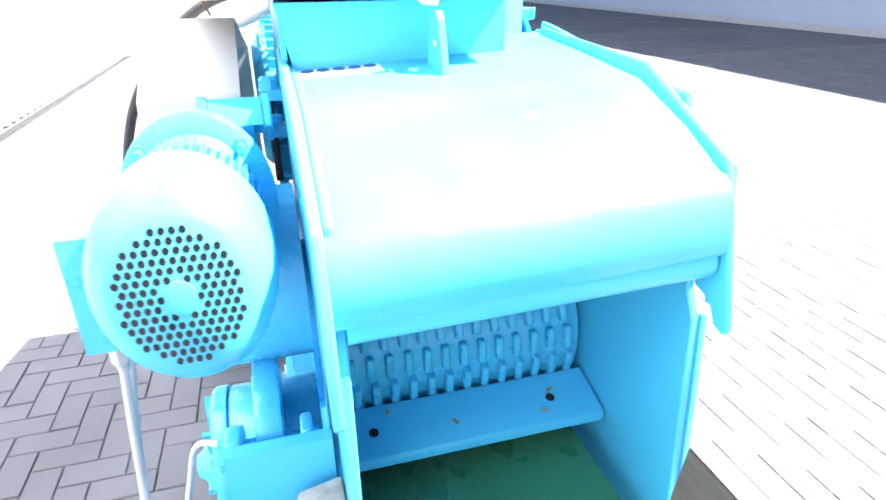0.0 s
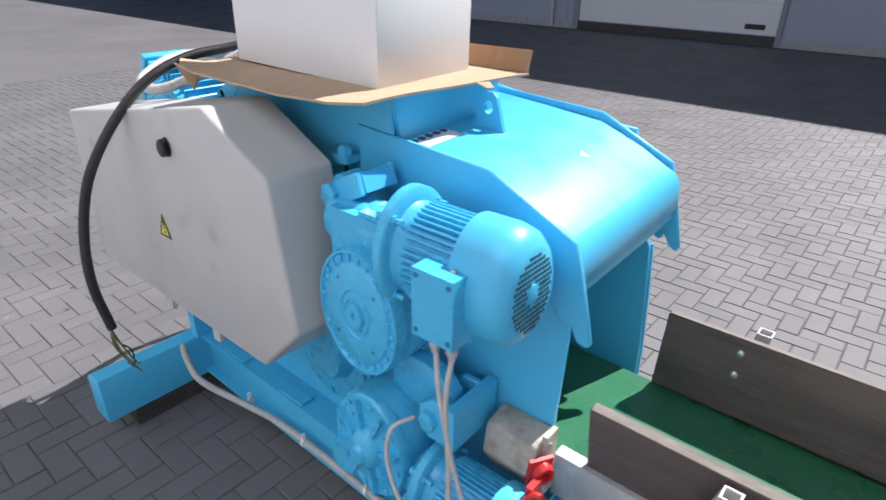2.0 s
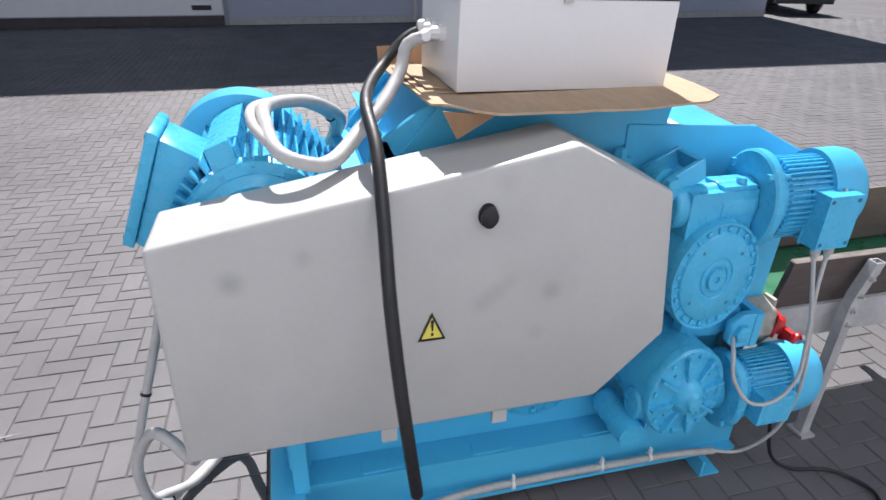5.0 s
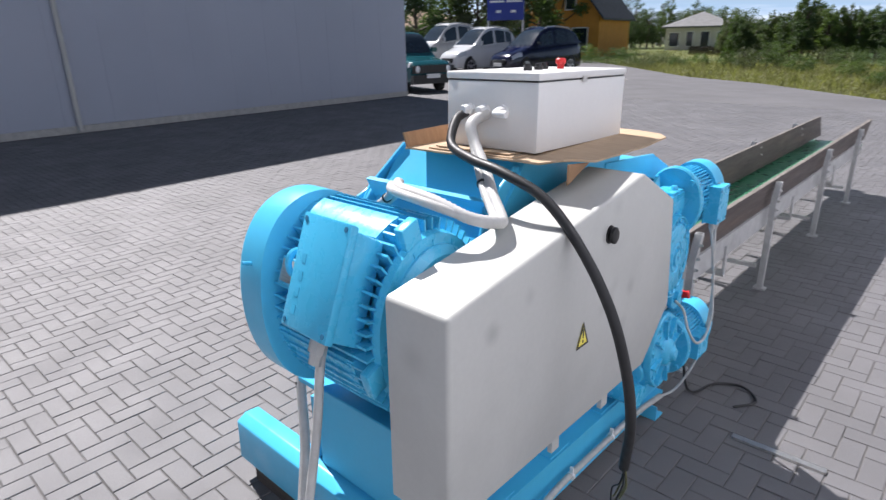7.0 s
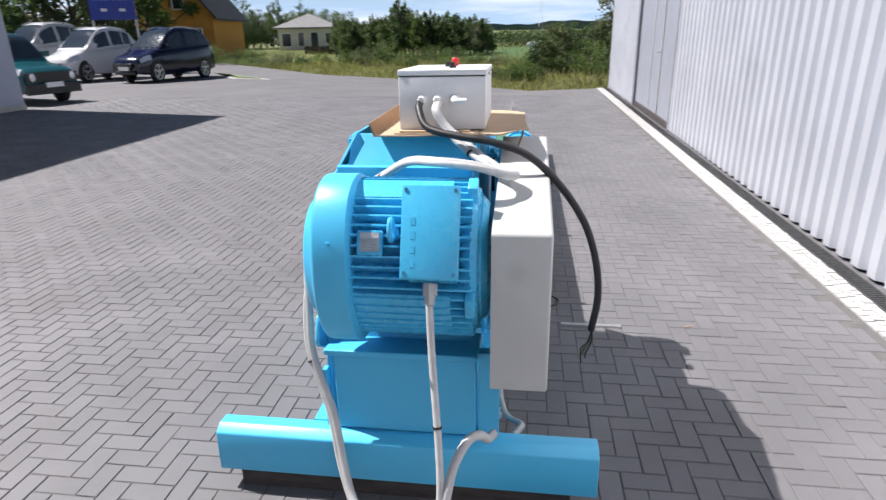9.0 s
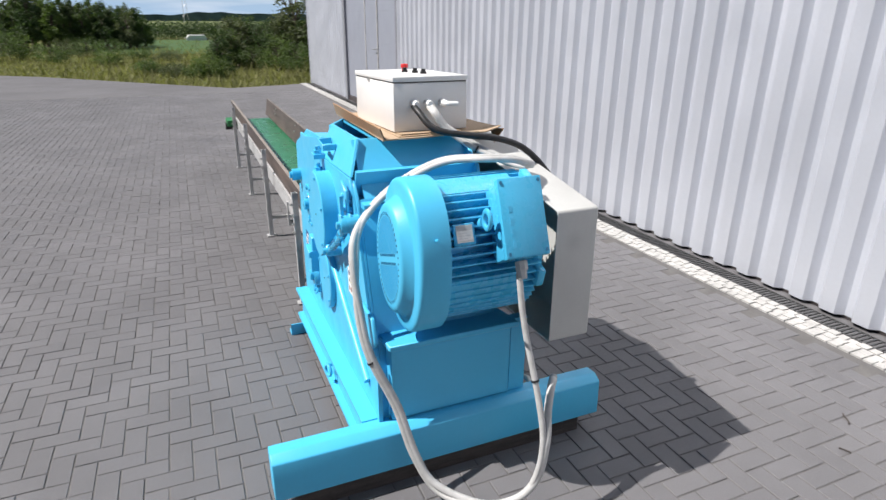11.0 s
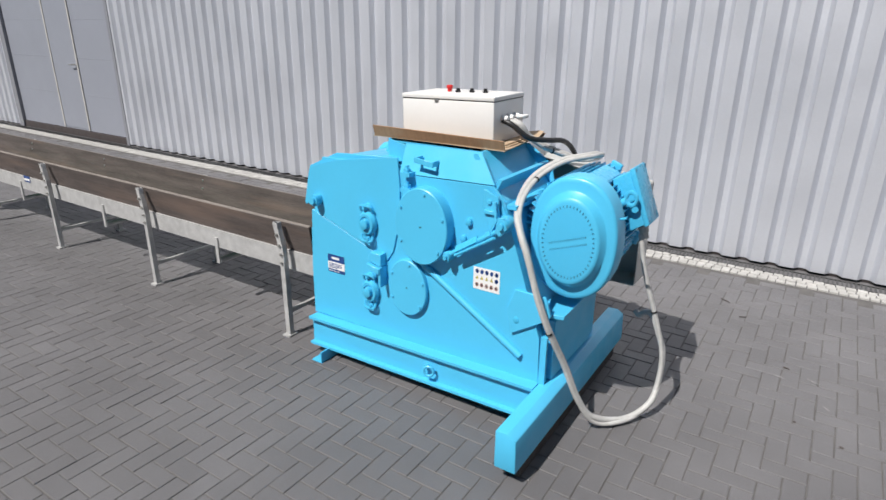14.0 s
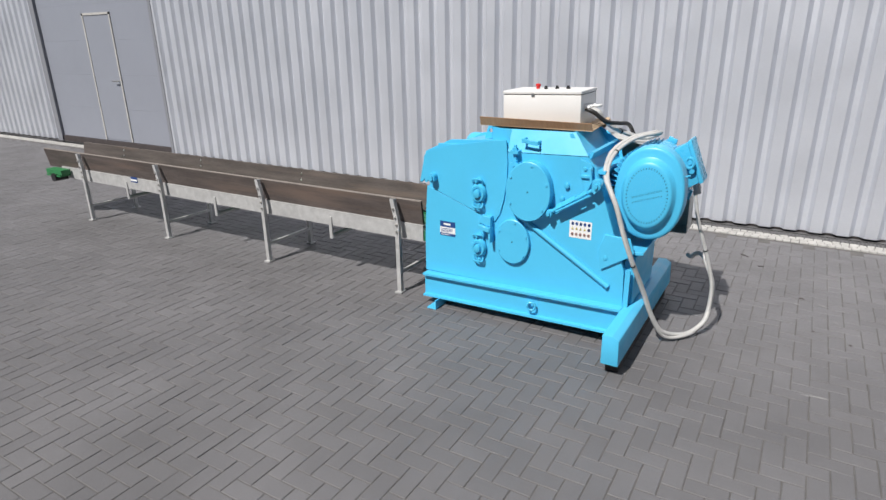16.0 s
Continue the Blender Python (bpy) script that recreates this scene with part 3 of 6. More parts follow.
# rear sloping cover between the side plates
bm = B()
prism(bm, [(-0.70, 1.20), (-0.745, 1.10), (-0.94, 0.535), (-0.95, 0.28), (-0.935, 0.28), (-0.925, 0.54), (-0.73, 1.105), (-0.685, 1.19)], "x", 0.10, 0.645)
part("rear_cover", bm, BLUE, chipper)
bm = B()
vbox(bm, 0.105, 0.66, -0.76, -0.62, 1.17, 1.19, None)
prism(bm, [(-0.60, 1.19), (-0.66, 1.315), (-0.68, 1.31), (-0.62, 1.19)], "x", 0.10, 0.66)
part("rear_flap", bm, BLUE, chipper)

# motor bracket and pedestal
bm = B()
prism(bm, [(-0.93, 0.29), (-0.93, 0.63), (-1.0, 0.63), (-1.0, 0.29)], "x", 0.125, 0.69)
bevel(bm, 0.004, 1)
part("motor_pedestal", bm, BLUE, chipper)
bm = B()
prism(bm, [(-0.79, 0.53), (-0.985, 0.655), (-1.0, 0.68), (-0.965, 0.775), (-0.80, 0.78), (-0.76, 0.66)], "x", 0.057, 0.0735)
bevel(bm, 0.003, 1)
part("motor_bracket", bm, BLUE, chipper)
bm = B()
prism(bm, [(-0.80, 0.625), (-1.05, 0.655), (-1.05, 0.68), (-0.80, 0.65)], "x", 0.105, 0.70)
bevel(bm, 0.004, 1)
part("motor_plate", bm, BLUE, chipper)
bm = B()
vbox(bm, 0.70, 0.78, -0.985, -0.94, 0.28, 0.66)
bevel(bm, 0.004, 1)
part("corner_post", bm, BLUE, chipper)
bm = B()
vbox(bm, 0.070, 0.088, -0.985, -0.952, 0.275, 0.55)
part("corner_post", bm, BLUE, chipper)

# the blue with shade put into its colour, for slots, holes and screws
BLUE_SHADE = node_mat("shaded_blue", (0.02, 0.16, 0.30), 0.6, var=0.1)
# ---- main motor, axis east-west ----
MY, MZ = -0.98, 1.048
motor = part("main_motor", (lambda b: (lathe(b, (0.20, MY, MZ), (1, 0, 0), [(0, 0.178), (0.52, 0.178), (0.54, 0.16)], 40), tall(b, MZ), b)[2])(B()), BLUE_CAST, chipper)
for k in range(50):
    a = 360 * (k + 0.3) / 50
    bm = B()
    vbox(bm, 0.60 if 8 < a < 28 or 101 < a < 150 else 0.245, 0.69, -0.0028, 0.0028, 0.17, 0.230, pose(0, MY, MZ) @ Matrix.Rotation(radians(a), 4, 'X'))
    tall(bm, MZ)
    part("cooling_fin", bm, BLUE_CAST, motor, smooth=0)
bm = B()
FY, FZ = -1.03, 1.056
rim = lathe(bm, (0.285, FY, FZ), (-1, 0, 0), [(-0.004, 0.212), (0.0, 0.221), (0.104, 0.221), (0.113, 0.219), (0.119, 0.213), (0.122, 0.203), (0.124, 0.176), (0.128, 0.169), (0.160, 0.156), (0.168, 0.149), (0.171, 0.138), (0.171, 0.0)], 56)
for v in rim:   # the rim is a tall rounded octagon, the raised centre an oval
    d = Vector((v.co.y - FY, v.co.z - FZ))
    if d.length > 0.18:
        d *= 1.006 - 0.016 * math.cos(4 * math.atan2(d.y, d.x))
    v.co.y, v.co.z = FY + d.x, FZ + d.y * 1.40
fan = part("fan_cover", bm, BLUE, motor, "smooth domed blue fan cover", smooth=45)
# smooth casing over the fins on top, ribbed casing below
for nm, a0, a1, ro, ribs in (("top_casing", -30, -8, 0.232, 0), ("low_casing", -150, -101, 0.226, 7)):
    bm = B()
    n = round((a1 - a0) / 3)
    arc = [radians(a0 + (a1 - a0) * i / n) for i in range(n + 1)]
    prism(bm, [(ro * math.sin(a), ro * math.cos(a)) for a in arc] + [(0.19 * math.sin(a), 0.19 * math.cos(a)) for a in reversed(arc)], "x", 0.247, 0.62)
    bmesh.ops.transform(bm, matrix=pose(0, MY, MZ), verts=bm.verts[:])
    tall(bm, MZ)
    part(nm, bm, BLUE_CAST, motor, smooth=30)
    for k in range(ribs):
        bm = B()
        vbox(bm, 0.29, 0.61, -0.004, 0.004, ro - 0.004, ro + 0.006, pose(0, MY, MZ) @ Matrix.Rotation(radians(-a0 - (k + 0.5) * (a1 - a0) / ribs), 4, 'X'))
        tall(bm, MZ)
        part("casing_rib", bm, BLUE_CAST, motor, smooth=0)
# slots aren't cut: slightly raised dark pieces carry their shade
bm = B()
for k in range(48):
    a = 2 * math.pi * k / 48
    vbox(bm, 0.1125, 0.1145, -0.0022, 0.0022, 0.122, 0.131, pose(0, FY, FZ) @ Matrix.Rotation(a, 4, 'X'))
for k in range(20):
    y = -0.09 + k * 0.0095
    for z in (-0.018, 0.006):
        vbox(bm, 0.1125, 0.1145, y - 0.0016, y + 0.0016, z, z + 0.007, pose(0, FY, FZ) @ Matrix.Rotation(radians(-14), 4, 'X'))
for v in bm.verts:
    v.co.z = FZ + (v.co.z - FZ) * 1.40
tagged(part("air_vent", bm, BLUE_SHADE, motor, "narrow air slots, their shade painted dark blue"), kind="stuff")
for k in range(25):
    y = -0.114 + k * 0.0095
    e = math.sqrt(0.119 ** 2 - y * y)
    for z0, z1 in ((-e, -0.020), (0.015, e)):
        if z1 - z0 > 0.01:
            bm = B()
            vbox(bm, 0.1126, 0.1145, y - 0.0022, y + 0.0022, z0, z1, pose(0, FY, FZ) @ Matrix.Rotation(radians(-14), 4, 'X'))
            for v in bm.verts:
                v.co.z = FZ + (v.co.z - FZ) * 1.40
            part("vent_bar", bm, BLUE, motor, smooth=0)
bm = B()
lathe(bm, (0.655, MY, MZ), (1, 0, 0), [(0, 0.19), (0.03, 0.205), (0.052, 0.20), (0.060, 0.17), (0.075, 0.08), (0.08, 0.0)], 40)
tall(bm, MZ)
shield = part("end_shield", bm, BLUE_CAST, motor)
for k in range(16):
    bm = B()
    prism(bm, [(0.09, 0.726), (0.19, 0.713), (0.19, 0.70), (0.09, 0.70)], "y", -0.004, 0.004)
    for v in bm.verts:
        v.co.x, v.co.z = v.co.z, v.co.x
    bmesh.ops.recalc_face_normals(bm, faces=bm.faces[:])
    bmesh.ops.transform(bm, matrix=pose(0, MY, MZ) @ Matrix.Rotation(2 * math.pi * k / 16, 4, 'X'), verts=bm.verts[:])
    tall(bm, MZ)
    part("shield_rib", bm, BLUE_CAST, shield, smooth=0)
for a in (18, 108, 198, 288):
    bm = B()
    m = pose(0.67, MY, MZ) @ Matrix.Rotation(radians(a), 4, 'X')
    vbox(bm, 0.0, 0.035, -0.03, 0.03, 0.18, 0.246, m)
    tall(bm, MZ)
    bevel(bm, 0.006, 2)
    part("flange_lug", bm, BLUE_CAST, motor)
TA = math.atan2(0.449, 0.894)
TM = pose(0, MY, MZ) @ Matrix.Rotation(math.pi / 2 - TA, 4, 'X')   # local z points out of the terminal face
bm = B()
vbox(bm, 0.486, 0.650, -0.105, 0.122, 0.19, 0.285, TM)
bevel(bm, 0.006, 2)
tall(bm, MZ)
tbox = part("terminal_box", bm, BLUE_CAST, motor)
bm = B()
vbox(bm, 0.476, 0.660, -0.112, 0.130, 0.286, 0.312, TM)
bevel(bm, 0.005, 2)
tall(bm, MZ)
lid = part("terminal_lid", bm, BLUE_CAST, motor)
for x in (0.490, 0.646):
    for v in (-0.098, 0.116):
        bm = B()
        lathe(bm, TM @ Vector((x, v, 0.310)), TM.to_3x3() @ Vector((0, 0, 1)), [(0, 0.006), (0.004, 0.006)], 8)
        tall(bm, MZ)
        part("lid_screw", bm, BLUE_SHADE, motor)
bm = B()
for k, v in enumerate((-0.072, -0.035, 0.0, 0.036)):
    vbox(bm, 0.507, 0.522, v - 0.010, v + 0.010, 0.3115, 0.3128, TM)
tall(bm, MZ)
part("raised_marks", bm, BLUE_CAST, motor)
bm = B()
vbox(bm, 0.315, 0.40, -0.040, 0.026, 0.222, 0.236, TM)
bevel(bm, 0.002, 1)
tall(bm, MZ)
part("plate_base", bm, BLUE_CAST, motor)
bm = B()
vbox(bm, 0.325, 0.39, -0.032, 0.020, 0.2362, 0.2382, TM)
tall(bm, MZ)
plate = part("rating_plate", bm, STEEL, motor, "metal rating plate")
bm = B()
vbox(bm, 0.327, 0.388, 0.004, 0.018, 0.2383, 0.2393, TM)
for k in range(4):
    vbox(bm, 0.33, 0.383 - (k % 2) * 0.015, -0.029 + k * 0.008, -0.027 + k * 0.008, 0.2383, 0.2388, TM)
tall(bm, MZ)
part("printed_bar", bm, CABLE_GREY, motor)
# lifting eye
bm = B()
c = TM @ Vector((0.437, 0.02, 0.262))
R = TM.to_3x3()
ring = [c + R @ Vector((0.0, math.cos(a) * 0.026, 0.012 + math.sin(a) * 0.026)) for a in (2 * math.pi * k / 16 for k in range(17))]
tube(bm, ring, 0.009, 8, 1)
lathe(bm, TM @ Vector((0.437, 0.02, 0.225)), R @ Vector((0, 0, 1)), [(0, 0.018), (0.024, 0.018)], 12)
tall(bm, MZ)
part("lifting_eye", bm, BLUE_CAST, motor)
bm = B()
lathe(bm, (0.23, -1.232, 1.18), (-0.1, -1, 0.3), [(0, 0.006), (0.03, 0.006), (0.03, 0.0)], 8)
part("fan_screw", bm, BLUE_CAST, motor)
# cable gland under the terminal box
bm = B()
g = TM @ Vector((0.565, -0.115, 0.25))
lathe(bm, g, R @ Vector((0, -1, 0)), [(0, 0.024), (0.03, 0.024), (0.03, 0.018), (0.055, 0.016)], 8)
tall(bm, MZ)
part("cable_gland", bm, CABLE_GREY, motor, "pale plastic cable gland")

# ---- belt guard ----
GP = [(-1.205, 0.645), (-1.195, 1.215), (-0.275, 1.37), (-0.02, 1.238), (0.035, 0.825), (-0.145, 0.64)]
bm = B()
prism(bm, GP, "x", 0.744, 0.952)
bevel(bm, 0.012, 3, 20)
bmesh.ops.delete(bm, geom=[f for f in bm.faces if f.calc_center_median().x < 0.757], context='FACES')
bmesh.ops.solidify(bm, geom=bm.faces[:], thickness=0.004)
guard = part("belt_guard", bm, GREY_SHEET, chipper, "light grey sheet metal belt guard")
bm = B()
lathe(bm, (0.950, -0.487, 1.226), (1, 0, 0), [(0, 0.022), (0.006, 0.022), (0.008, 0.013), (0.012, 0.013), (0.014, 0.020), (0.022, 0.020), (0.025, 0.016), (0.025, 0.0)], 24)
tall(bm, 1.226)
part("plug", bm, BLACK, guard, "black rubber plug")
bm = B()
prism(bm, [(-0.612, 0.985), (-0.642, 0.915), (-0.582, 0.915)], "x", 0.9525, 0.9545)
tri = part("warning_label", bm, YELLOW, guard, "yellow triangular warning label", smooth=0)
bm = B()
out = [(-0.612, 0.990), (-0.646, 0.911), (-0.578, 0.911)]
inn = [(-0.612, 0.977), (-0.638, 0.917), (-0.586, 0.917)]
for i in range(3):
    j = (i + 1) % 3
    prism(bm, [out[i], out[j], inn[j], inn[i]], "x", 0.9546, 0.9556)
prism(bm, [(-0.607, 0.968), (-0.615, 0.968), (-0.613, 0.938), (-0.609, 0.938)], "x", 0.9546, 0.9556)
prism(bm, [(-0.608, 0.932), (-0.614, 0.932), (-0.614, 0.924), (-0.608, 0.924)], "x", 0.9546, 0.9556)
part("label_print", bm, BLACK, guard, smooth=0)
for y in (-0.72, -0.42):
    bm = B()
    vbox(bm, 0.93, 0.945, y - 0.02, y + 0.02, 0.60, 0.65)
    bevel(bm, 0.006, 2)
    part("fixing_tab", bm, GREY_SHEET, guard)
# shaft hub behind the guard
bm = B()
lathe(bm, (0.66, -0.185, 0.58), (1, 0, 0), [(0, 0.193), (0.016, 0.193), (0.020, 0.188), (0.020, 0.12), (0.07, 0.10), (0.07, 0.0)], 48)
tall(bm, 0.58)
hub = part("bearing_housing", bm, BLUE_CAST, chipper)
for k in range(10):
    a = 2 * math.pi * (k + 0.4) / 10
    bm = B()
    lathe(bm, (0.679, -0.185 + 0.172 * math.cos(a), 0.58 + 0.172 * math.sin(a)), (1, 0, 0), [(0, 0.010), (0.010, 0.010), (0.012, 0.006), (0.012, 0)], 6)
    tall(bm, 0.58)
    part("housing_bolt", bm, BLUE_CAST, hub)


def gear_motor(name, gy, gz, mz, y_fl, y_fan0, y_end, disc_r, ribs):
    """Worm gear with round cover facing east and a finned motor along y."""
    gm = part(name, (lambda b: (lathe(b, (0.68, gy, gz), (1, 0, 0), [(0, disc_r * 1.02), (0.17, disc_r * 1.02), (0.18, disc_r * 0.98)], 40), tall(b, gz), b)[2])(B()), BLUE_CAST, chipper)
    bm = B()
    R = disc_r
    if ribs:
        prof = [(0, R * 1.04), (0.022, R * 1.04), (0.030, R), (0.030, R * 0.90), (0.026, R * 0.88), (0.032, R * 0.5), (0.036, R * 0.42), (0.048, R * 0.38), (0.062, R * 0.30), (0.066, R * 0.22), (0.080, R * 0.16), (0.080, 0)]
    else:
        prof = [(0, R * 1.04), (0.020, R * 1.04), (0.036, R * 1.01), (0.036, R * 0.97), (0.0295, R * 0.95), (0.0295, R * 0.84), (0.036, R * 0.82), (0.038, R * 0.80), (0.038, R * 0.40), (0.035, R * 0.385), (0.035, R * 0.35),
                (0.039, R * 0.335), (0.040, R * 0.27), (0.036, R * 0.255), (0.036, R * 0.22), (0.046, R * 0.20), (0.046, R * 0.06), (0.040, R * 0.05), (0.040, 0)]
    lathe(bm, (0.86, gy, gz), (1, 0, 0), prof, 56)
    tall(bm, gz)
    cover = part("gear_cover", bm, BLUE_CAST, gm)
    for k in range(8 if ribs else 12):
        m = pose(0, gy, gz) @ Matrix.Rotation(2 * math.pi * (k + 0.3) / (8 if ribs else 12), 4, 'X')
        if ribs:
            bm = B()
            prism(bm, [(-0.005, disc_r * 0.40), (0.005, disc_r * 0.40), (0.004, disc_r * 0.95), (-0.004, disc_r * 0.95)], "x", 0.885, 0.907)
            bmesh.ops.transform(bm, matrix=m, verts=bm.verts[:])
            tall(bm, gz)
            part("cover_rib", bm, BLUE_CAST, gm)
        else:
            bm = B()
            vbox(bm, 0.885, 0.8945, -0.003, 0.003, disc_r * 0.82, disc_r * 0.97, m)
            tall(bm, gz)
            part("cover_rib", bm, BLUE_CAST, gm)
        bm = B()
        m2 = m @ Matrix.Rotation(radians(22 if ribs else 15), 4, 'X')
        lathe(bm, m2 @ Vector((0.882, 0, disc_r * 0.90)), (1, 0, 0), [(0, 0.0075), (0.013, 0.0075), (0.015, 0.005), (0.015, 0)], 6)
        tall(bm, gz)
        part("cover_bolt", bm, BLUE_CAST, gm)
    # shallow dots in shaded blue in place of drilled holes
    for a in (40, 130, 220, 310):
        m = pose(0, gy, gz) @ Matrix.Rotation(radians(a), 4, 'X')
        bm = B()
        lathe(bm, m @ Vector((0.8892 if ribs else 0.8975, 0, disc_r * 0.66)), (1, 0, 0), [(0, 0.0045), (0.0012, 0.0045)], 8)
        tall(bm, gz)
        part("cover_hole", bm, BLUE_SHADE, gm)
    # worm case
    bm = B()
    lathe(bm, (0.82, gy - 0.15, mz), (0, 1, 0), [(0.01, 0.040), (0.018, 0.046), (0.14, 0.046), (0.14, 0.052), (0.25, 0.052), (y_fl - gy + 0.13, 0.058)], 28)
    vbox(bm, 0.758, 0.868, gy - 0.105, gy + 0.095, mz - 0.062, mz + 0.040)
    tall(bm, mz)
    bevel(bm, 0.007, 2)
    part("worm_case", bm, BLUE_CAST, gm)
    bm = B()
    vbox(bm, 0.78, 0.862, gy - 0.01, gy + 0.092, mz + 0.050, mz + 0.062)
    lathe(bm, (0.84, gy + 0.055, mz + 0.060), (0, 0, 1), [(0, 0.014), (0.012, 0.014), (0.018, 0.010)], 8)
    part("filler_plug", bm, BLUE_CAST, gm)
    bm = B()
    lathe(bm, (0.82, y_fl, mz), (0, 1, 0), [(-0.012, 0.075), (-0.012, 0.108), (-0.006, 0.113), (0.014, 0.113), (0.019, 0.108), (0.022, 0.088), (0.034, 0.083), (0.05, 0.08)], 44)
    tall(bm, mz)
    part("flange", bm, BLUE_CAST, gm)
    for a in (45, 135, 225, 315):
        m = pose(0.82, 0, mz) @ Matrix.Rotation(radians(a), 4, 'Y')
        p = m @ Vector((0, 0, 0.099))
        bm = B()
        lathe(bm, (p.x, y_fl - 0.025, p.z), (0, 1, 0), [(0, 0.010), (0.05, 0.010), (0.05, 0.006), (0.07, 0.006)], 6)
        tall(bm, mz)
        part("flange_bolt", bm, BLUE_CAST, gm)
    bm = B()
    lathe(bm, (0.82, y_fl + 0.03, mz), (0, 1, 0), [(0, 0.082), (y_fan0 - y_fl - 0.02, 0.082)], 36)
    tall(bm, mz)
    part("motor_body", bm, BLUE_CAST, gm, smooth=30)
    for k in range(46):
        bm = B()
        vbox(bm, -0.002, 0.002, y_fl + 0.055, y_fan0 + 0.01, 0.08, 0.094, pose(0.82, 0, mz) @ Matrix.Rotation(2 * math.pi * k / 46, 4, 'Y'))
        tall(bm, mz)
        part("cooling_fin", bm, BLUE_CAST, gm, smooth=0)
    bm = B()
    L = y_end - y_fan0
    lathe(bm, (0.82, y_fan0, mz), (0, 1, 0), [(0, 0.104), (L * 0.55, 0.105), (L * 0.78, 0.100), (L * 0.92, 0.088), (L * 0.97, 0.078), (L, 0.074), (L, 0.0)], 48)
    tall(bm, mz)
    cover = part("fan_cover", bm, BLUE, gm, smooth=45)
    # air holes as thin black discs, the shade within them painted
    bm = B()
    step = 0.0104
    for i in range(-7, 8):
        for j in range(-7, 8):
            x, z = (i + (j % 2) * 0.5) * step, j * step * 0.87
            r = math.hypot(x, z)
            if 0.019 < r < 0.067:
                lathe(bm, (0.82 + x, y_end - 0.001, mz + z), (0, 1, 0), [(0, 0.0039), (0.0014, 0.0039)], 8)
    lathe(bm, (0.82, y_end - 0.001, mz), (0, 1, 0), [(0, 0.004), (0.002, 0.004)], 8)
    tall(bm, mz)
    tagged(part("air_grille", bm, HOLE, gm, "grid of round air holes painted as dark discs", smooth=0), kind="stuff")
    bm = B()
    lathe(bm, (0.82, y_end - 0.0005, mz), (0, 1, 0), [(0, 0.017), (0.003, 0.017), (0.004, 0.014)], 24)
    tall(bm, mz)
    part("cover_boss", bm, BLUE, gm)
    bm = B()
    lathe(bm, (0.915, y_fan0 + 0.02, mz + 0.045), (1, 0, 0.4), [(0, 0.007), (0.012, 0.006)], 8)
    part("cover_screw", bm, STEEL, gm)
    return gm


gu = gear_motor("feed_gearmotor", 0.206, 0.941, 1.135, 0.318, 0.505, 0.638, 0.131, False)
bm = B()
vbox(bm, 0.90, 0.957, 0.448, 0.553, 1.03, 1.184)
bevel(bm, 0.006, 2)
jb = part("junction_box", bm, BLUE_CAST, gu)
bm = B()
vbox(bm, 0.898, 0.904, 0.444, 0.557, 1.026, 1.188)
part("box_seam", bm, BLUE_CAST, gu)
for y in (0.459, 0.542):
    for z in (1.045, 1.169):
        bm = B()
        lathe(bm, (0.956, y, z), (1, 0, 0), [(0, 0.006), (0.003, 0.006), (0.003, 0)], 8)
        part("box_screw", bm, BLUE_SHADE, gu)
for y in (0.485, 0.53):
    bm = B()
    lathe(bm, (0.928, y, 1.032), (0, 0, -1), [(0, 0.013), (0.03, 0.013), (0.034, 0.009), (0.045, 0.008)], 8)
    part("cable_gland", bm, CABLE_GREY, gu, "pale plastic cable gland")
gl = gear_motor("feed_gearmotor", 0.215, 0.520, 0.455, 0.40, 0.60, 0.74, 0.128, True)
bm = B()
vbox(bm, 0.89, 0.95, 0.46, 0.58, 0.39, 0.50)
bevel(bm, 0.006, 2)
part("junction_box", bm, BLUE_CAST, gl)
bm = B()
lathe(bm, (0.84, 0.07, 0.36), (1, 0, 0), [(-0.15, 0.05), (0.0, 0.05), (0.03, 0.045)], 20)
part("gear_foot", bm, BLUE_CAST, gl)

# clevis brackets on the east side
ARM = [(0.045, 1.187), (0.042, 1.213), (0.148, 1.267), (0.165, 1.211), (0.075, 1.163), (0.057, 1.16)]
arm = part("arm_bracket", sheet_x(ARM, 0.806, 0.824, 0.003), BLUE, chipper)
part("bracket_cheek", sheet_x(ARM, 0.70, 0.715, 0.003), BLUE, arm)
bm = B()
prism(bm, [(0.136, 1.259), (0.148, 1.261), (0.165, 1.215), (0.153, 1.213)], "x", 0.716, 0.805)
part("bracket_back", bm, BLUE, arm)
bm = B()
lathe(bm, (0.69, 0.062, 1.192), (1, 0, 0), [(0, 0.014), (0.134, 0.014), (0.134, 0.026), (0.150, 0.026), (0.153, 0.021), (0.153, 0)], 6, 0.3)
tall(bm, 1.192)
part("bracket_pin", bm, BLUE_CAST, arm)
bm = B()
lathe(bm, (0.735, 0.062, 1.192), (1, 0, 0), [(0, 0.034), (0.06, 0.034)], 24)
tall(bm, 1.192)
part("bracket_eye", bm, BLUE_CAST, arm)
low = part("arm_bracket", (lambda b: (vbox(b, 0.67, 0.845, 0.446, 0.472, 0.632, 0.752), bevel(b, 0.004, 1), b)[2])(B()), BLUE, chipper)
for xa, xb in ((0.818, 0.845), (0.70, 0.72)):
    bm = B()
    prism(bm, [(0.36, 0.66), (0.36, 0.725), (0.40, 0.755), (0.446, 0.755), (0.446, 0.632), (0.39, 0.632)], "x", xa, xb)
    bevel(bm, 0.004, 1)
    part("bracket_cheek", bm, BLUE, low)
bm = B()
lathe(bm, (0.69, 0.398, 0.695), (1, 0, 0), [(0, 0.018), (0.155, 0.018), (0.155, 0.025), (0.172, 0.025), (0.174, 0.02), (0.174, 0)], 6)
tall(bm, 0.695)
part("bracket_pin", bm, BLUE_CAST, low)
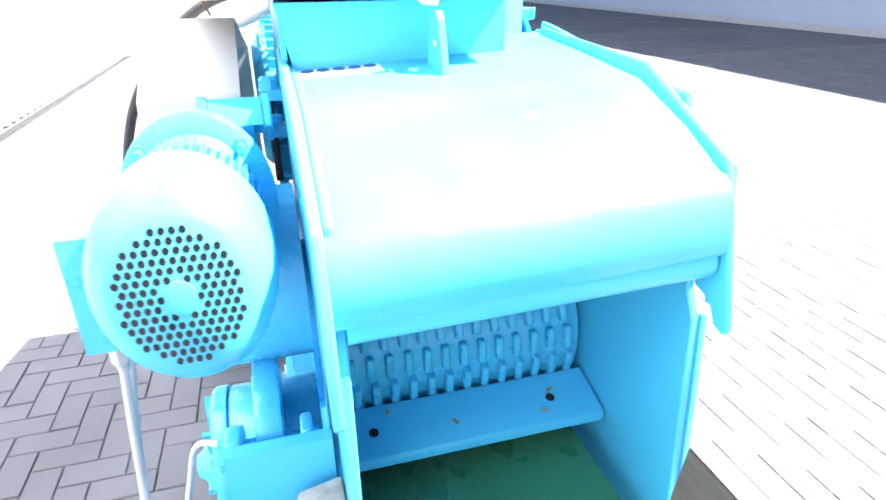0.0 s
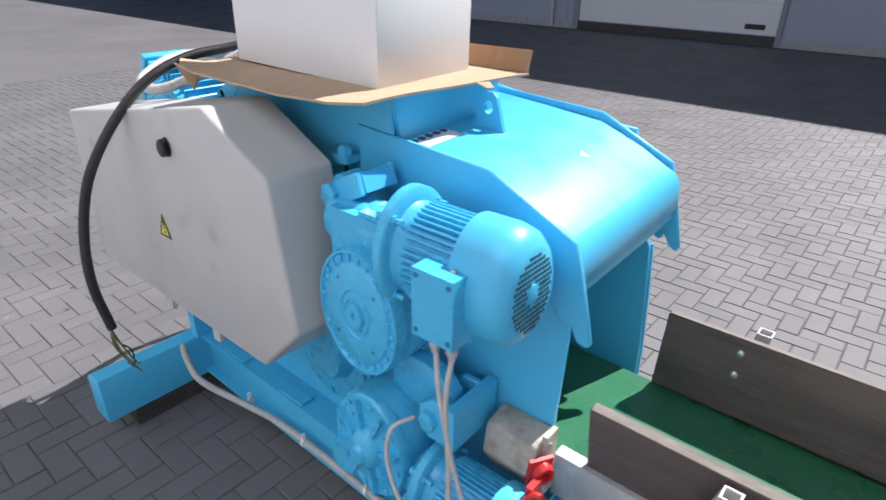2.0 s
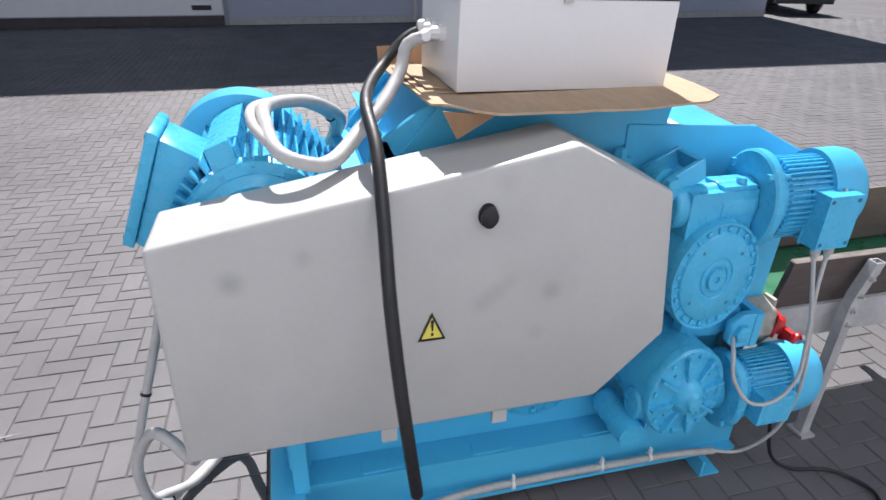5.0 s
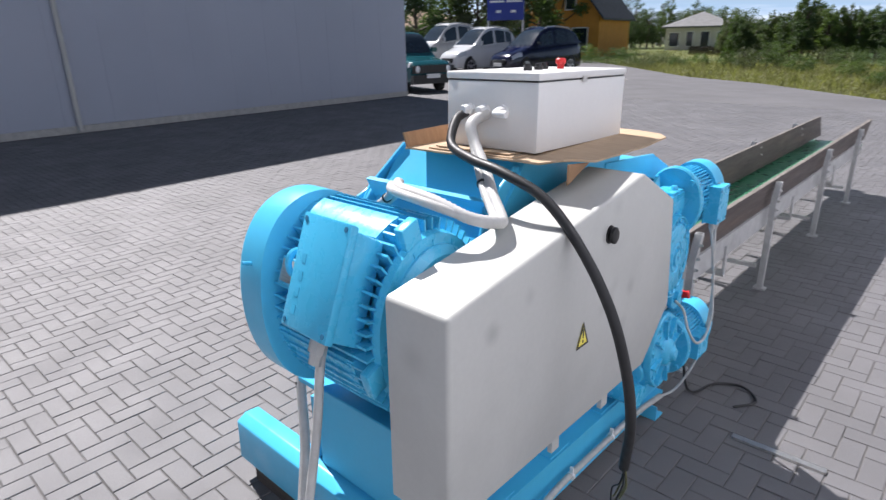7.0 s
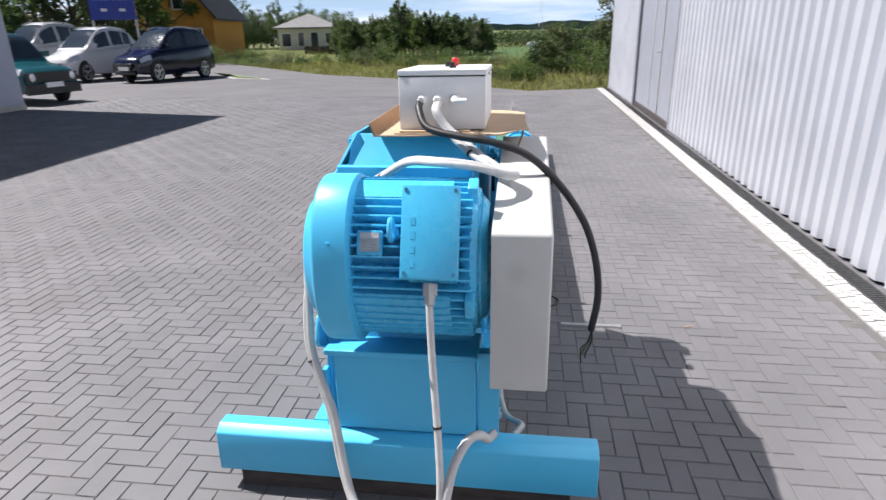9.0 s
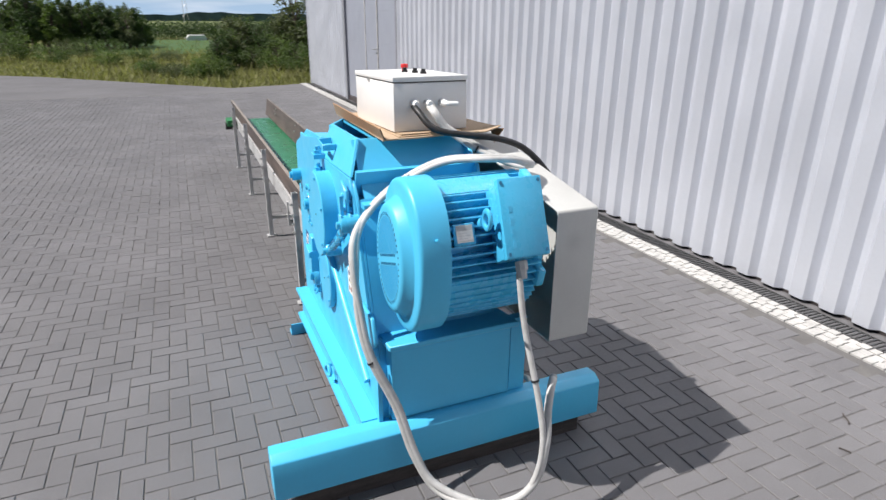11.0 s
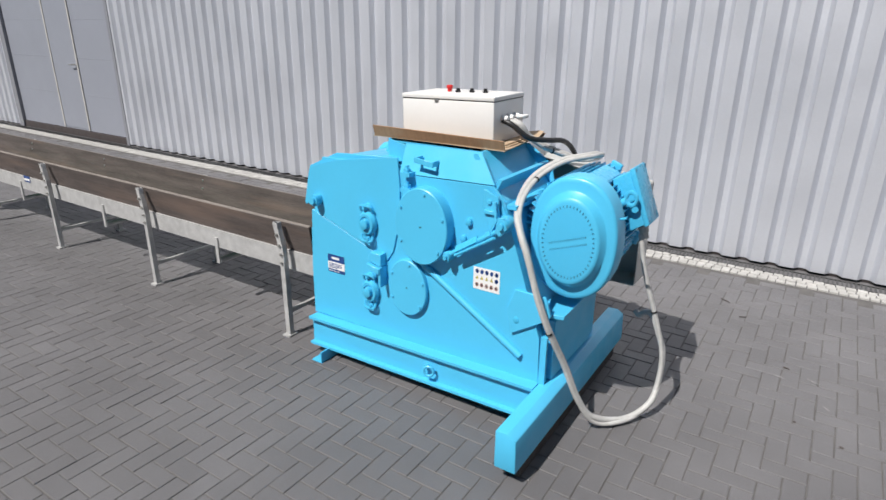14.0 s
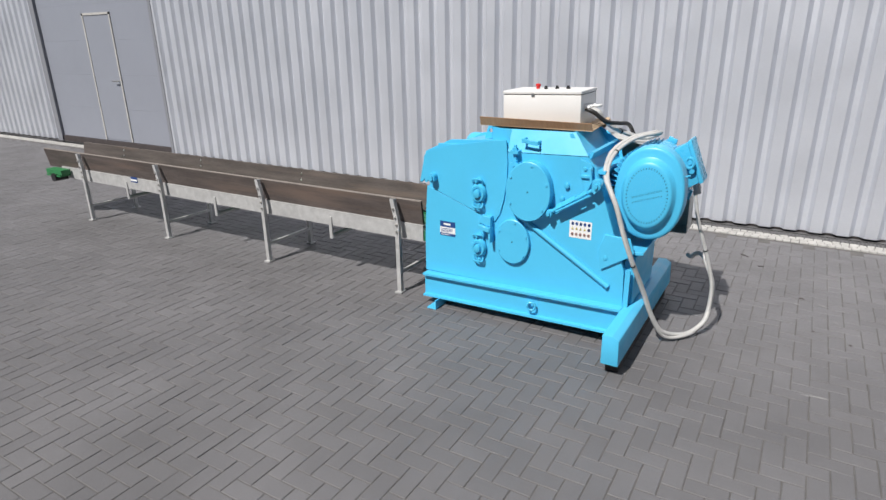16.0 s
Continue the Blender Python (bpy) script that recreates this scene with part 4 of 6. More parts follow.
bm = B()
prism(bm, [(0.22, 0.80), (0.33, 0.805), (0.39, 0.785), (0.428, 0.745), (0.43, 0.70), (0.40, 0.67), (0.36, 0.655), (0.22, 0.66)], "x", 0.748, 0.795)
bevel(bm, 0.008, 2)
part("torque_arm", bm, BLUE_CAST, chipper)

# latch bolts between guard and hopper
for z in (1.245, 1.17):
    bm = B()
    vbox(bm, 0.66, 0.72, -0.055, 0.0, z - 0.02, z)
    lathe(bm, (0.70, -0.028, z), (0, 0, 1), [(0, 0.02), (0.018, 0.02), (0.024, 0.014)], 6)
    part("latch_lug", bm, BLUE, chipper)
bm = B()
rod(bm, (0.70, -0.028, 1.05), (0.70, -0.028, 1.268), 0.008)
part("latch_bolt", bm, BLACK, chipper, "dark steel latch bolt")

# ---- west face fittings ----
def w_disc(y, z, r, x0, x1, name):
    bm = B()
    lathe(bm, (x1, y, z), (-1, 0, 0), [(0, r), (x1 - x0 - 0.004, r), (x1 - x0, r - 0.004), (x1 - x0, 0.0)], 56)
    tall(bm, z)
    d = part(name, bm, BLUE, chipper)
    for a in (30, 100, 160, 220, 330):
        bm = B()
        p = (x0 - 0.001, y + math.cos(radians(a)) * r * 0.88, z + math.sin(radians(a)) * r * 0.88 * ZS)
        lathe(bm, p, (-1, 0, 0), [(0, 0.007), (0.006, 0.007), (0.006, 0)], 8)
        part("disc_bolt", bm, BLUE, d)
    bm = B()
    lathe(bm, (x0 - 0.0002, y, z), (-1, 0, 0), [(0, 0.005), (0.002, 0.004)], 8)
    part("centre_mark", bm, HOLE, d)


w_disc(-0.262, 1.02, 0.165, 0.0, 0.086, "rotor_cover")
w_disc(-0.135, 0.625, 0.132, 0.045, 0.086, "roller_cover")


def flange_bearing(y, z, x=0.074):
    """Two-bolt flange bearing with a round boss and shaft end."""
    def grow(bm):
        for v in bm.verts:
            v.co.y, v.co.z = y + (v.co.y - y) * 1.24, z + (v.co.z - z) * 1.12

    bm = B()
    oval = []
    for k in range(32):
        a = 2 * math.pi * k / 32
        r = 0.050 + 0.032 * abs(math.sin(a)) ** 6
        oval.append((y + math.cos(a) * r * 0.98, z + math.sin(a) * r))
    prism(bm, oval, "x", x - 0.018, x)
    bevel(bm, 0.004, 2)
    lathe(bm, (x - 0.017, y, z), (-1, 0, 0), [(0, 0.050), (0.010, 0.047), (0.022, 0.041), (0.022, 0.030), (0.016, 0.028), (0.016, 0.022), (0.040, 0.021), (0.043, 0.017), (0.043, 0)], 32)
    tall(bm, z)
    grow(bm)
    fb = part("flange_bearing", bm, BLUE_CAST, chipper)
    for s in (-1, 1):
        bm = B()
        lathe(bm, (x - 0.018, y + 0.008 * s, z + s * 0.064), (-1, 0, 0), [(0, 0.0145), (0.011, 0.0145), (0.011, 0.008), (0.024, 0.008), (0.024, 0)], 6)
        tall(bm, z)
        grow(bm)
        part("flange_bolt", bm, BLUE_CAST, fb)
        bm = B()
        tube(bm, [(x - 0.02, y - 0.030, z + s * 0.052), (x - 0.034, y - 0.026, z + s * 0.072), (x - 0.034, y + 0.026, z + s * 0.072), (x - 0.02, y + 0.034, z + s * 0.050)], 0.006, 6, 3)
        tall(bm, z)
        grow(bm)
        part("grease_guard", bm, BLUE_CAST, fb)


flange_bearing(0.145, 0.955)
flange_bearing(0.14, 0.535)
# stop bracket between the bearings
bm = B()
prism(bm, [(0.13, 0.745), (0.03, 0.72), (0.03, 0.795), (0.10, 0.80)], "x", 0.02, 0.074)
prism(bm, [(0.12, 0.70), (0.03, 0.68), (0.03, 0.715), (0.12, 0.735)], "x", 0.0, 0.085)
vbox(bm, 0.01, 0.085, 0.025, 0.04, 0.60, 0.72)
bevel(bm, 0.003, 1)
part("stop_bracket", bm, BLUE, chipper)
# nose pin
bm = B()
lathe(bm, (0.074, 0.53, 1.033), (-1, 0, 0), [(0, 0.028), (0.05, 0.028), (0.05, 0.016), (0.065, 0.016), (0.065, 0)], 20)
tall(bm, 1.033)
part("pivot_pin", bm, BLUE_CAST, chipper)
# grab handle
bm = B()
for y, z in ((-0.20, 1.362), (-0.30, 1.348)):
    vbox(bm, 0.05, 0.110, y - 0.006, y + 0.006, z - 0.014, z + 0.014)
prism(bm, [(-0.19, 1.377), (-0.31, 1.361), (-0.31, 1.333), (-0.19, 1.349)], "x", 0.044, 0.0505)
bevel(bm, 0.002, 1)
part("grab_handle", bm, BLUE, chipper)
# hinge lugs
for y, z in ((-0.135, 1.27), (-0.135, 1.185)):
    bm = B()
    vbox(bm, 0.025, 0.086, y - 0.04, y + 0.02, z, z + 0.022)
    lathe(bm, (0.048, y - 0.01, z + 0.022), (0, 0, 1), [(0, 0.021), (0.018, 0.021), (0.018, 0.011), (0.036, 0.011)], 6)
    part("hinge_lug", bm, BLUE, chipper)
bm = B()
rod(bm, (0.055, -0.145, 1.06), (0.055, -0.145, 1.20), 0.011)
part("hinge_bolt", bm, BLUE_CAST, chipper)
# diagonal strut
bm = B()
rod(bm, (0.066, -0.235, 0.79), (0.066, -0.845, 0.41), 0.018, 16)
part("strut", bm, BLUE, chipper)
# tension screw with clevis ends and a lever beside it
bm = B()
rod(bm, (0.03, -0.42, 0.89), (0.03, -0.72, 1.085), 0.014, 12)
ts = part("tension_screw", bm, BLUE_CAST, chipper)
for a, c, r, n, nm in (((0.03, -0.475, 0.926), (0.03, -0.60, 1.007), 0.026, 4, "turnbuckle"), ((0.03, -0.645, 1.036), (0.03, -0.675, 1.056), 0.024, 6, "lock_nut"), ((0.012, -0.47, 0.905), (0.012, -0.70, 1.045), 0.008, 8, "lever")):
    bm = B()
    rod(bm, a, c, r, n)
    part(nm, bm, BLUE_CAST, ts)
for y, z, r in ((-0.42, 0.885, 0.024), (-0.735, 1.11, 0.030)):
    bm = B()
    lathe(bm, (0.086, y, z), (-1, 0, 0), [(0, r), (0.074, r), (0.082, r * 0.8), (0.082, r * 0.45), (0.096, r * 0.4), (0.096, 0)], 18)
    tall(bm, z)
    part("clevis_pin", bm, BLUE_CAST, ts)
bm = B()
for x in (0.005, 0.045):
    prism(bm, [(-0.70, 1.075), (-0.725, 1.055), (-0.765, 1.10), (-0.745, 1.155), (-0.71, 1.15)], "x", x, x + 0.010)
bevel(bm, 0.002, 1)
part("clevis", bm, BLUE, ts)
bm = B()
prism(bm, [(-0.655, 1.05), (-0.665, 1.045), (-0.70, 1.13), (-0.69, 1.22), (-0.678, 1.22), (-0.685, 1.13)], "x", 0.02, 0.034)
part("latch_link", bm, BLUE, ts)
bm = B()
prism(bm, [(-0.61, 1.27), (-0.69, 1.24), (-0.70, 1.08), (-0.655, 1.05), (-0.61, 1.15)], "x", 0.045, 0.06)
vbox(bm, 0.03, 0.09, -0.68, -0.62, 1.15, 1.17)
lathe(bm, (0.086, -0.645, 1.21), (-1, 0, 0), [(0, 0.024), (0.035, 0.024), (0.035, 0.014), (0.05, 0.014), (0.05, 0)], 6)
bevel(bm, 0.003, 1)
part("flap_latch", bm, BLUE, chipper)
for y, z in ((-0.49, 0.985), (-0.52, 1.08), (-0.815, 0.615)):
    bm = B()
    lathe(bm, (0.086, y, z), (-1, 0, 0), [(0, 0.017), (0.03, 0.016), (0.034, 0.01), (0.034, 0)], 14)
    tall(bm, z)
    part("stud", bm, BLUE_CAST, chipper)
# tie ring on the base
bm = B()
ring = [(-0.005 - 0.008 * math.cos(a), -0.32 + 0.028 * math.cos(a), 0.175 + 0.03 * math.sin(a)) for a in (2 * math.pi * k / 16 for k in range(17))]
tube(bm, ring, 0.008, 8, 1)
rod(bm, (0.03, -0.29, 0.19), (-0.012, -0.29, 0.19), 0.012)
part("tie_ring", bm, BLUE, chipper)
# slots in the east base flange
for y in (-0.78, -0.42, -0.03):
    bm = B()
    vbox(bm, 0.70, 0.752, y, y + 0.13, fz(y, 0.272), fz(y, 0.279))
    bevel(bm, 0.003, 1)
    part("weld_pad", bm, BLUE, chipper)

# labels on the machine
def hood_z(x, y):
    return 1.335 - 0.0739 * (y + 0.03) - (x - 0.114) * 0.045


bm = B()
vbox(bm, 0.0725, 0.0735, 0.353, 0.488, 0.578, 0.695)
lab = part("maker_label", bm, NAVY, chipper, "navy label with white printed bars", smooth=0)
bm = B()
vbox(bm, 0.0715, 0.0725, 0.353, 0.488, 0.600, 0.648)
part("label_print", bm, WHITE, chipper, smooth=0)
bm = B()
vbox(bm, 0.0715, 0.0725, 0.395, 0.455, 0.665, 0.680)
part("label_print", bm, WHITE, chipper, smooth=0)
for z, y0, y1 in ((0.636, 0.375, 0.480), (0.627, 0.375, 0.480), (0.618, 0.375, 0.480), (0.609, 0.41, 0.480)):
    bm = B()
    vbox(bm, 0.0709, 0.0715, y0, y1, z - 0.002, z + 0.002)
    part("label_print", bm, NAVY, chipper, smooth=0)
bm = B()
vbox(bm, 0.0715, 0.0725, 0.40, 0.48, 0.586, 0.590)
part("label_print", bm, WHITE, chipper, smooth=0)
bm = B()
vbox(bm, 0.0725, 0.0735, -0.705, -0.55, 0.722, 0.845)
part("safety_label", bm, WHITE, chipper, "white safety label with rows of round symbols", smooth=0)


def symbol(y, z, r, mat, n=16, x=0.0724, hole=0.0):
    bm = B()
    lathe(bm, (x, y, z), (-1, 0, 0), [(0, r), (0.0006, r)] + ([(0.0006, hole), (0, hole)] if hole else []), n, math.pi / 2)
    tall(bm, z)
    part("label_print", bm, mat, chipper, smooth=0)


for k in range(5):
    y = -0.572 - k * 0.0285
    symbol(y, 0.823, 0.0098, NAVY, hole=0.005 if k in (0, 2, 4) else 0.0)
    if k < 4:
        symbol(y, 0.786, 0.0105, BLACK, 3)
        symbol(y, 0.786, 0.0088, YELLOW, 3, 0.0717)
        symbol(y, 0.785, 0.0030, BLACK, 6, 0.0710)
    else:
        symbol(y, 0.788, 0.0098, NAVY, hole=0.0055)
    symbol(y, 0.748, 0.0098, PALE_RED, hole=0.0072)
    symbol(y, 0.748, 0.0032, SCUFF, 6)
bm = B()
vbox(bm, 0.50, 0.648, 0.140, 0.205, 0.0006, 0.0016)
for v in bm.verts:
    v.co.z += hood_z(v.co.x, v.co.y)
part("safety_label", bm, WHITE, chipper, "white safety label with rows of round symbols", smooth=0)
bm = B()
for k in range(5):
    lathe(bm, (0.518 + k * 0.028, 0.154, 0.0017), (0, 0, 1), [(0, 0.0115), (0.0008, 0.0115)], 16)
for v in bm.verts:
    v.co.z += hood_z(v.co.x, v.co.y)
part("label_print", bm, NAVY, chipper, smooth=0)
bm = B()
prism(bm, [(0.352, 0.47), (0.33, 0.456), (0.33, 0.484)], "z", 0.0006, 0.0014)
for v in bm.verts:
    v.co.z += 1.300 - (v.co.y - 0.405) * 0.40 - (v.co.x - 0.114) * 0.045
part("warning_label", bm, WHITE, chipper, "small pale triangular label", smooth=0)

# socket housing on the east side
bm = B()
prism(bm, [(0.662, 0.505), (0.705, 0.505), (0.752, 0.585), (0.738, 0.672), (0.662, 0.69)], "y", 0.492, 0.64)
bevel(bm, 0.008, 2)
soc = part("socket_housing", bm, BEIGE, chipper, "dirty beige socket housing")
bm = B()
vbox(bm, 0.662, 0.712, 0.638, 0.652, 0.50, 0.695)
bevel(bm, 0.004, 1)
part("housing_edge", bm, BEIGE, soc)
for z in (0.67, 0.52):
    bm = B()
    lathe(bm, (0.70, 0.652, z), (0.3, 1, 0), [(0, 0.007), (0.006, 0.006), (0.006, 0)], 8)
    part("housing_screw", bm, STEEL, soc)
bm = B()
lathe(bm, (0.728, 0.648, 0.612), (0.5, 0.85, -0.2), [(0, 0.026), (0.022, 0.027), (0.028, 0.024), (0.028, 0.016), (0.012, 0.014), (0.012, 0.0)], 24)
tall(bm, 0.612)
part("socket_inlet", bm, RED, soc, "red power inlet")
bm = B()
lathe(bm, (0.728, 0.644, 0.612), (0.5, 0.85, -0.2), [(0, 0.044), (0.009, 0.044), (0.012, 0.039)], 4, math.pi / 4)
tall(bm, 0.612)
part("inlet_plate", bm, RED, soc, "square red inlet plate")
bm = B()
lathe(bm, (0.797, 0.682, 0.570), (0.8, 0.35, 0.1), [(0, 0.033), (0.010, 0.033), (0.014, 0.027), (0.009, 0.022), (0.009, 0)], 24)
vbox(bm, 0.752, 0.80, 0.655, 0.672, 0.565, 0.605)
tall(bm, 0.570)
lid2 = part("socket_lid", bm, RED, soc, "hinged red socket lid")

# timber under the cross beam
bm = B()
vbox(bm, -0.31, 1.07, -1.05, -0.965, 0.0, 0.084)
bevel(bm, 0.008, 2)
solid("timber_packing", bm, TIMBER, "dark damp timber under the blue cross beam", "timber")

# ================= feed conveyor =================
conveyor = thing("feed_conveyor", (0.38, 3.4, 0), "long feed conveyor with dark plank sides and green belt", "conveyor")
STATIONS = (0.90, 2.452, 3.992, 5.458)
for x0, x1 in ((0.150, 0.188), (0.614, 0.652)):
    bm = B()
    w = x0 < 0.3
    xo, xi = (x0, x1) if w else (x1, x0)
    s = 1 if w else -1
    ys = 0.70 if w else 0.645
    prism(bm, [(xo, 0.465), (xi, 0.465), (xi, 0.469), (xo + s * 0.004, 0.469), (xo + s * 0.004, 0.596), (xi, 0.596), (xi, 0.60), (xo, 0.60)], "y", ys, 6.05)
    bmesh.ops.recalc_face_normals(bm, faces=bm.faces[:])
    part("side_rail", bm, GALV, conveyor)
for wside in (True, False):
    s = -1 if wside else 1
    xb, xt = (0.196, 0.160) if wside else (0.606, 0.644)
    y0, y1 = (0.705, 6.36) if wside else (0.725, 6.36)
    bm = B()
    prism(bm, [(xb, 0.58), (xb + s * 0.026, 0.575), (xt + s * 0.026, 0.800), (xt, 0.805)], "y", y0, y1)
    bmesh.ops.bisect_plane(bm, geom=bm.verts[:] + bm.edges[:] + bm.faces[:], plane_co=(0, 2.6, 0), plane_no=(0, 1, 0))
    bmesh.ops.bisect_plane(bm, geom=bm.verts[:] + bm.edges[:] + bm.faces[:], plane_co=(0, 4.6, 0), plane_no=(0, 1, 0))
    rnd = random.Random(3 + wside)
    bevel(bm, 0.003, 1)
    board = part("side_board", bm, BOARD, conveyor, "weathered dark brown plank")
    bm = B()
    prism(bm, [(xt + s * 0.001, 0.8052), (xt + s * 0.025, 0.8002), (xt + s * 0.025, 0.8018), (xt + s * 0.001, 0.8068)], "y", y0 + 0.004, y1 - 0.004)
    part("board_edge", bm, BOARD_EDGE, board, "paler worn top edge")
    for y in STATIONS:
        for z in (0.70, 0.765):
            x = xb + (xt - xb) * (z - 0.58) / 0.225
            bm = B()
            lathe(bm, (x, y + 0.01, z), (-s, 0, 0.1), [(-0.002, 0.011), (0.003, 0.010), (0.006, 0.005), (0.006, 0)], 10)
            part("carriage_bolt", bm, STEEL, board)
for yw, ye in zip(STATIONS, (1.0, 2.478, 4.05, 5.52)):
    for wside in (True, False):
        y = yw if wside else ye
        s = -1 if wside else 1
        xf = 0.085 if wside else 0.694
        xi = xf + 0.0
        bm = B()
        q = 0.019
        # square tube, bent outwards at the planks
        path = [(xf, y, 0.012), (xf, y, 0.50), (xf, y, 0.60), (xf, y + 0.008, 0.66), (xf + 0.004, y + 0.038, 0.765), (xf + 0.004, y + 0.045, 0.808 if wside else 0.79)]
        rings = [[bm.verts.new((x + a * q, yy + b * q, z)) for a, b in ((-1, -1), (1, -1), (1, 1), (-1, 1))] for x, yy, z in path]
        for A, C in zip(rings, rings[1:]):
            for i in range(4):
                bm.faces.new((A[i], A[(i + 1) % 4], C[(i + 1) % 4], C[i]))
        bm.faces.new(rings[0][::-1])
        top = [bm.verts.new(v.co + Vector((-math.copysign(0.004, v.co.x - path[-1][0]), -math.copysign(0.004, v.co.y - path[-1][1]), 0))) for v in rings[-1]]
        deep = [bm.verts.new(v.co - Vector((0, 0, 0.05))) for v in top]
        for i in range(4):
            bm.faces.new((rings[-1][i], rings[-1][(i + 1) % 4], top[(i + 1) % 4], top[i]))
            bm.faces.new((top[i], top[(i + 1) % 4], deep[(i + 1) % 4], deep[i]))
        bm.faces.new(deep)
        leg = part("leg", bm, GALV, conveyor, smooth=0)
        bm = B()
        vbox(bm, xf - 0.04, xf + 0.04, y - 0.032, y + 0.032, 0.0, 0.013)
        bevel(bm, 0.003, 1)
        part("foot_plate", bm, GALV, leg)
        for z in (0.54, 0.60, 0.66, 0.73):
            bm = B()
            lathe(bm, (xf + s * 0.018, y + max(0, z - 0.62) * 0.25, z), (s, 0, 0), [(0, 0.011), (0.009, 0.011), (0.009, 0.006), (0.018, 0.006), (0.018, 0)], 6)
            part("bolt", bm, STEEL, leg)
    bm = B()
    vbox(bm, 0.10, 0.655, yw - 0.012, yw + 0.012, 0.165, 0.19)
    part("cross_brace", bm, GALV, conveyor)
for y in (1.68, 3.22, 4.72):
    bm = B()
    vbox(bm, 0.138, 0.15, y - 0.016, y + 0.016, 0.34, 0.54)
    vbox(bm, 0.652, 0.664, y - 0.016, y + 0.016, 0.34, 0.54)
    rod(bm, (0.148, y, 0.36), (0.654, y, 0.36), 0.022)
    part("return_roller", bm, GALV, conveyor)
# belt
bm = B()
pts = []
for k in range(9):
    a = math.pi / 2 + math.pi * k / 8
    pts.append((0.20 + 0.045 * math.cos(a), 0.511 + 0.045 * math.sin(a)))
for k in range(9):
    a = -math.pi / 2 + math.pi * k / 8
    pts.append((6.14 + 0.046 * math.cos(a), 0.510 + 0.046 * math.sin(a)))
prism(bm, pts, "x", 0.160, 0.642)
part("belt", bm, BELT, conveyor, "smooth green belt", smooth=45)
bm = B()
vbox(bm, 0.02, 0.62, 5.88, 6.18, 0.50, 0.52)
vbox(bm, 0.02, 0.13, 5.83, 6.17, 0.53, 0.585)
bevel(bm, 0.008, 2)
drive = part("drive_cover", bm, node_mat("green_machine_paint", (0.03, 0.20, 0.07), 0.45, var=0.1), conveyor, "green painted drive cover")
bm = B()
lathe(bm, (0.0, 6.00, 0.49), (1, 0, 0), [(0, 0.05), (0.16, 0.05), (0.16, 0)], 20)
part("drive_drum", bm, BLACK, conveyor, "dark drive drum")
bm = B()
vbox(bm, 0.1465, 0.1485, 4.50, 4.62, 0.55, 0.61)
lab = part("maker_label", bm, NAVY, conveyor, "navy label with white bar", smooth=0)
bm = B()
vbox(bm, 0.1445, 0.146, 4.505, 4.615, 0.565, 0.585)
part("label_print", bm, WHITE, conveyor, smooth=0)

# ================= cardboard and control box =================
bm = B()
poly = [(0.245, 0.23), (0.240, -0.615), (0.417, -0.597), (0.60, -0.582), (0.70, -0.575), (0.83, -0.56), (0.87, -0.50), (0.855, -0.2), (0.85, 0.10), (0.80, 0.165), (0.47, 0.20), (0.36, 0.22)]
ZC = 1.420
prism(bm, poly, "z", ZC, ZC + 0.006)
bmesh.ops.triangulate(bm, faces=[f for f in bm.faces if len(f.verts) > 4])
bmesh.ops.subdivide_edges(bm, edges=bm.edges[:], cuts=4, use_grid_fill=True)
for v in bm.verts:
    v.co.z += 0.003 * max(0, v.co.x - 0.68) / 0.2 * math.sin(v.co.y * 9) - 0.05 * max(0, v.co.x - 0.75) * (1 if v.co.y > -0.3 else 0.2) + noise.noise(v.co * 7) * 0.004 + 2.4 * max(0, v.co.x - 0.75) * max(0, -0.47 - v.co.y)
sheet = thing("cardboard_sheet", (0.55, -0.15, ZC), "flattened brown corrugated cardboard under the control box", "cardboard")
part("base_sheet", bm, CARDBOARD, sheet, smooth=30)
bm = B()
prism(bm, [(0.243, ZC + 0.003), (0.224, ZC + 0.058), (0.230, ZC + 0.060), (0.250, ZC + 0.006)], "y", -0.612, 0.225)
for v in bm.verts:
    if v.co.z > ZC + 0.03:
        v.co.z += 0.008 * (v.co.y + 0.56) / 0.785 - 0.004
part("upright_flap", bm, CARDBOARD_OUT, sheet, "bent-up cardboard flap", smooth=0)
bm = B()   # torn brown tongue bent down at the corner
prism(bm, [(-0.565, ZC + 0.012), (-0.44, ZC - 0.002), (-0.525, ZC - 0.060)], "x", 0.842, 0.847)
for v in bm.verts:
    v.co.x += 0.35 * (v.co.z - ZC)
part("torn_flap", bm, CARDBOARD_OUT, sheet, "torn hanging cardboard tongue", smooth=0)
bm = B()   # small curled tear at the north edge
prism(bm, [(0.40, 0.205), (0.45, 0.20), (0.435, 0.228), (0.41, 0.232)], "z", ZC + 0.002, ZC + 0.006)
for v in bm.verts:
    v.co.z -= 0.6 * max(0, v.co.y - 0.205)
part("torn_flap", bm, CARDBOARD, sheet, smooth=0)
for k, (y0, y1, lift) in enumerate(((-0.592, -0.40, 0.007), (-0.575, -0.40, 0.013))):   # loose layers under the box's cable side
    bm = B()
    prism(bm, [(0.32 + 0.02 * k, y0 + 0.008), (0.66 - 0.03 * k, y0 + 0.022), (0.66 - 0.03 * k, y1), (0.32 + 0.02 * k, y1)], "z", ZC + lift, ZC + lift + 0.0035)
    for v in bm.verts:
        if v.co.y > -0.45:
            v.co.z = min(v.co.z, ZC + 0.0065 + 0.0002 * k)
    part("loose_layer", bm, CARDBOARD, sheet, smooth=0)

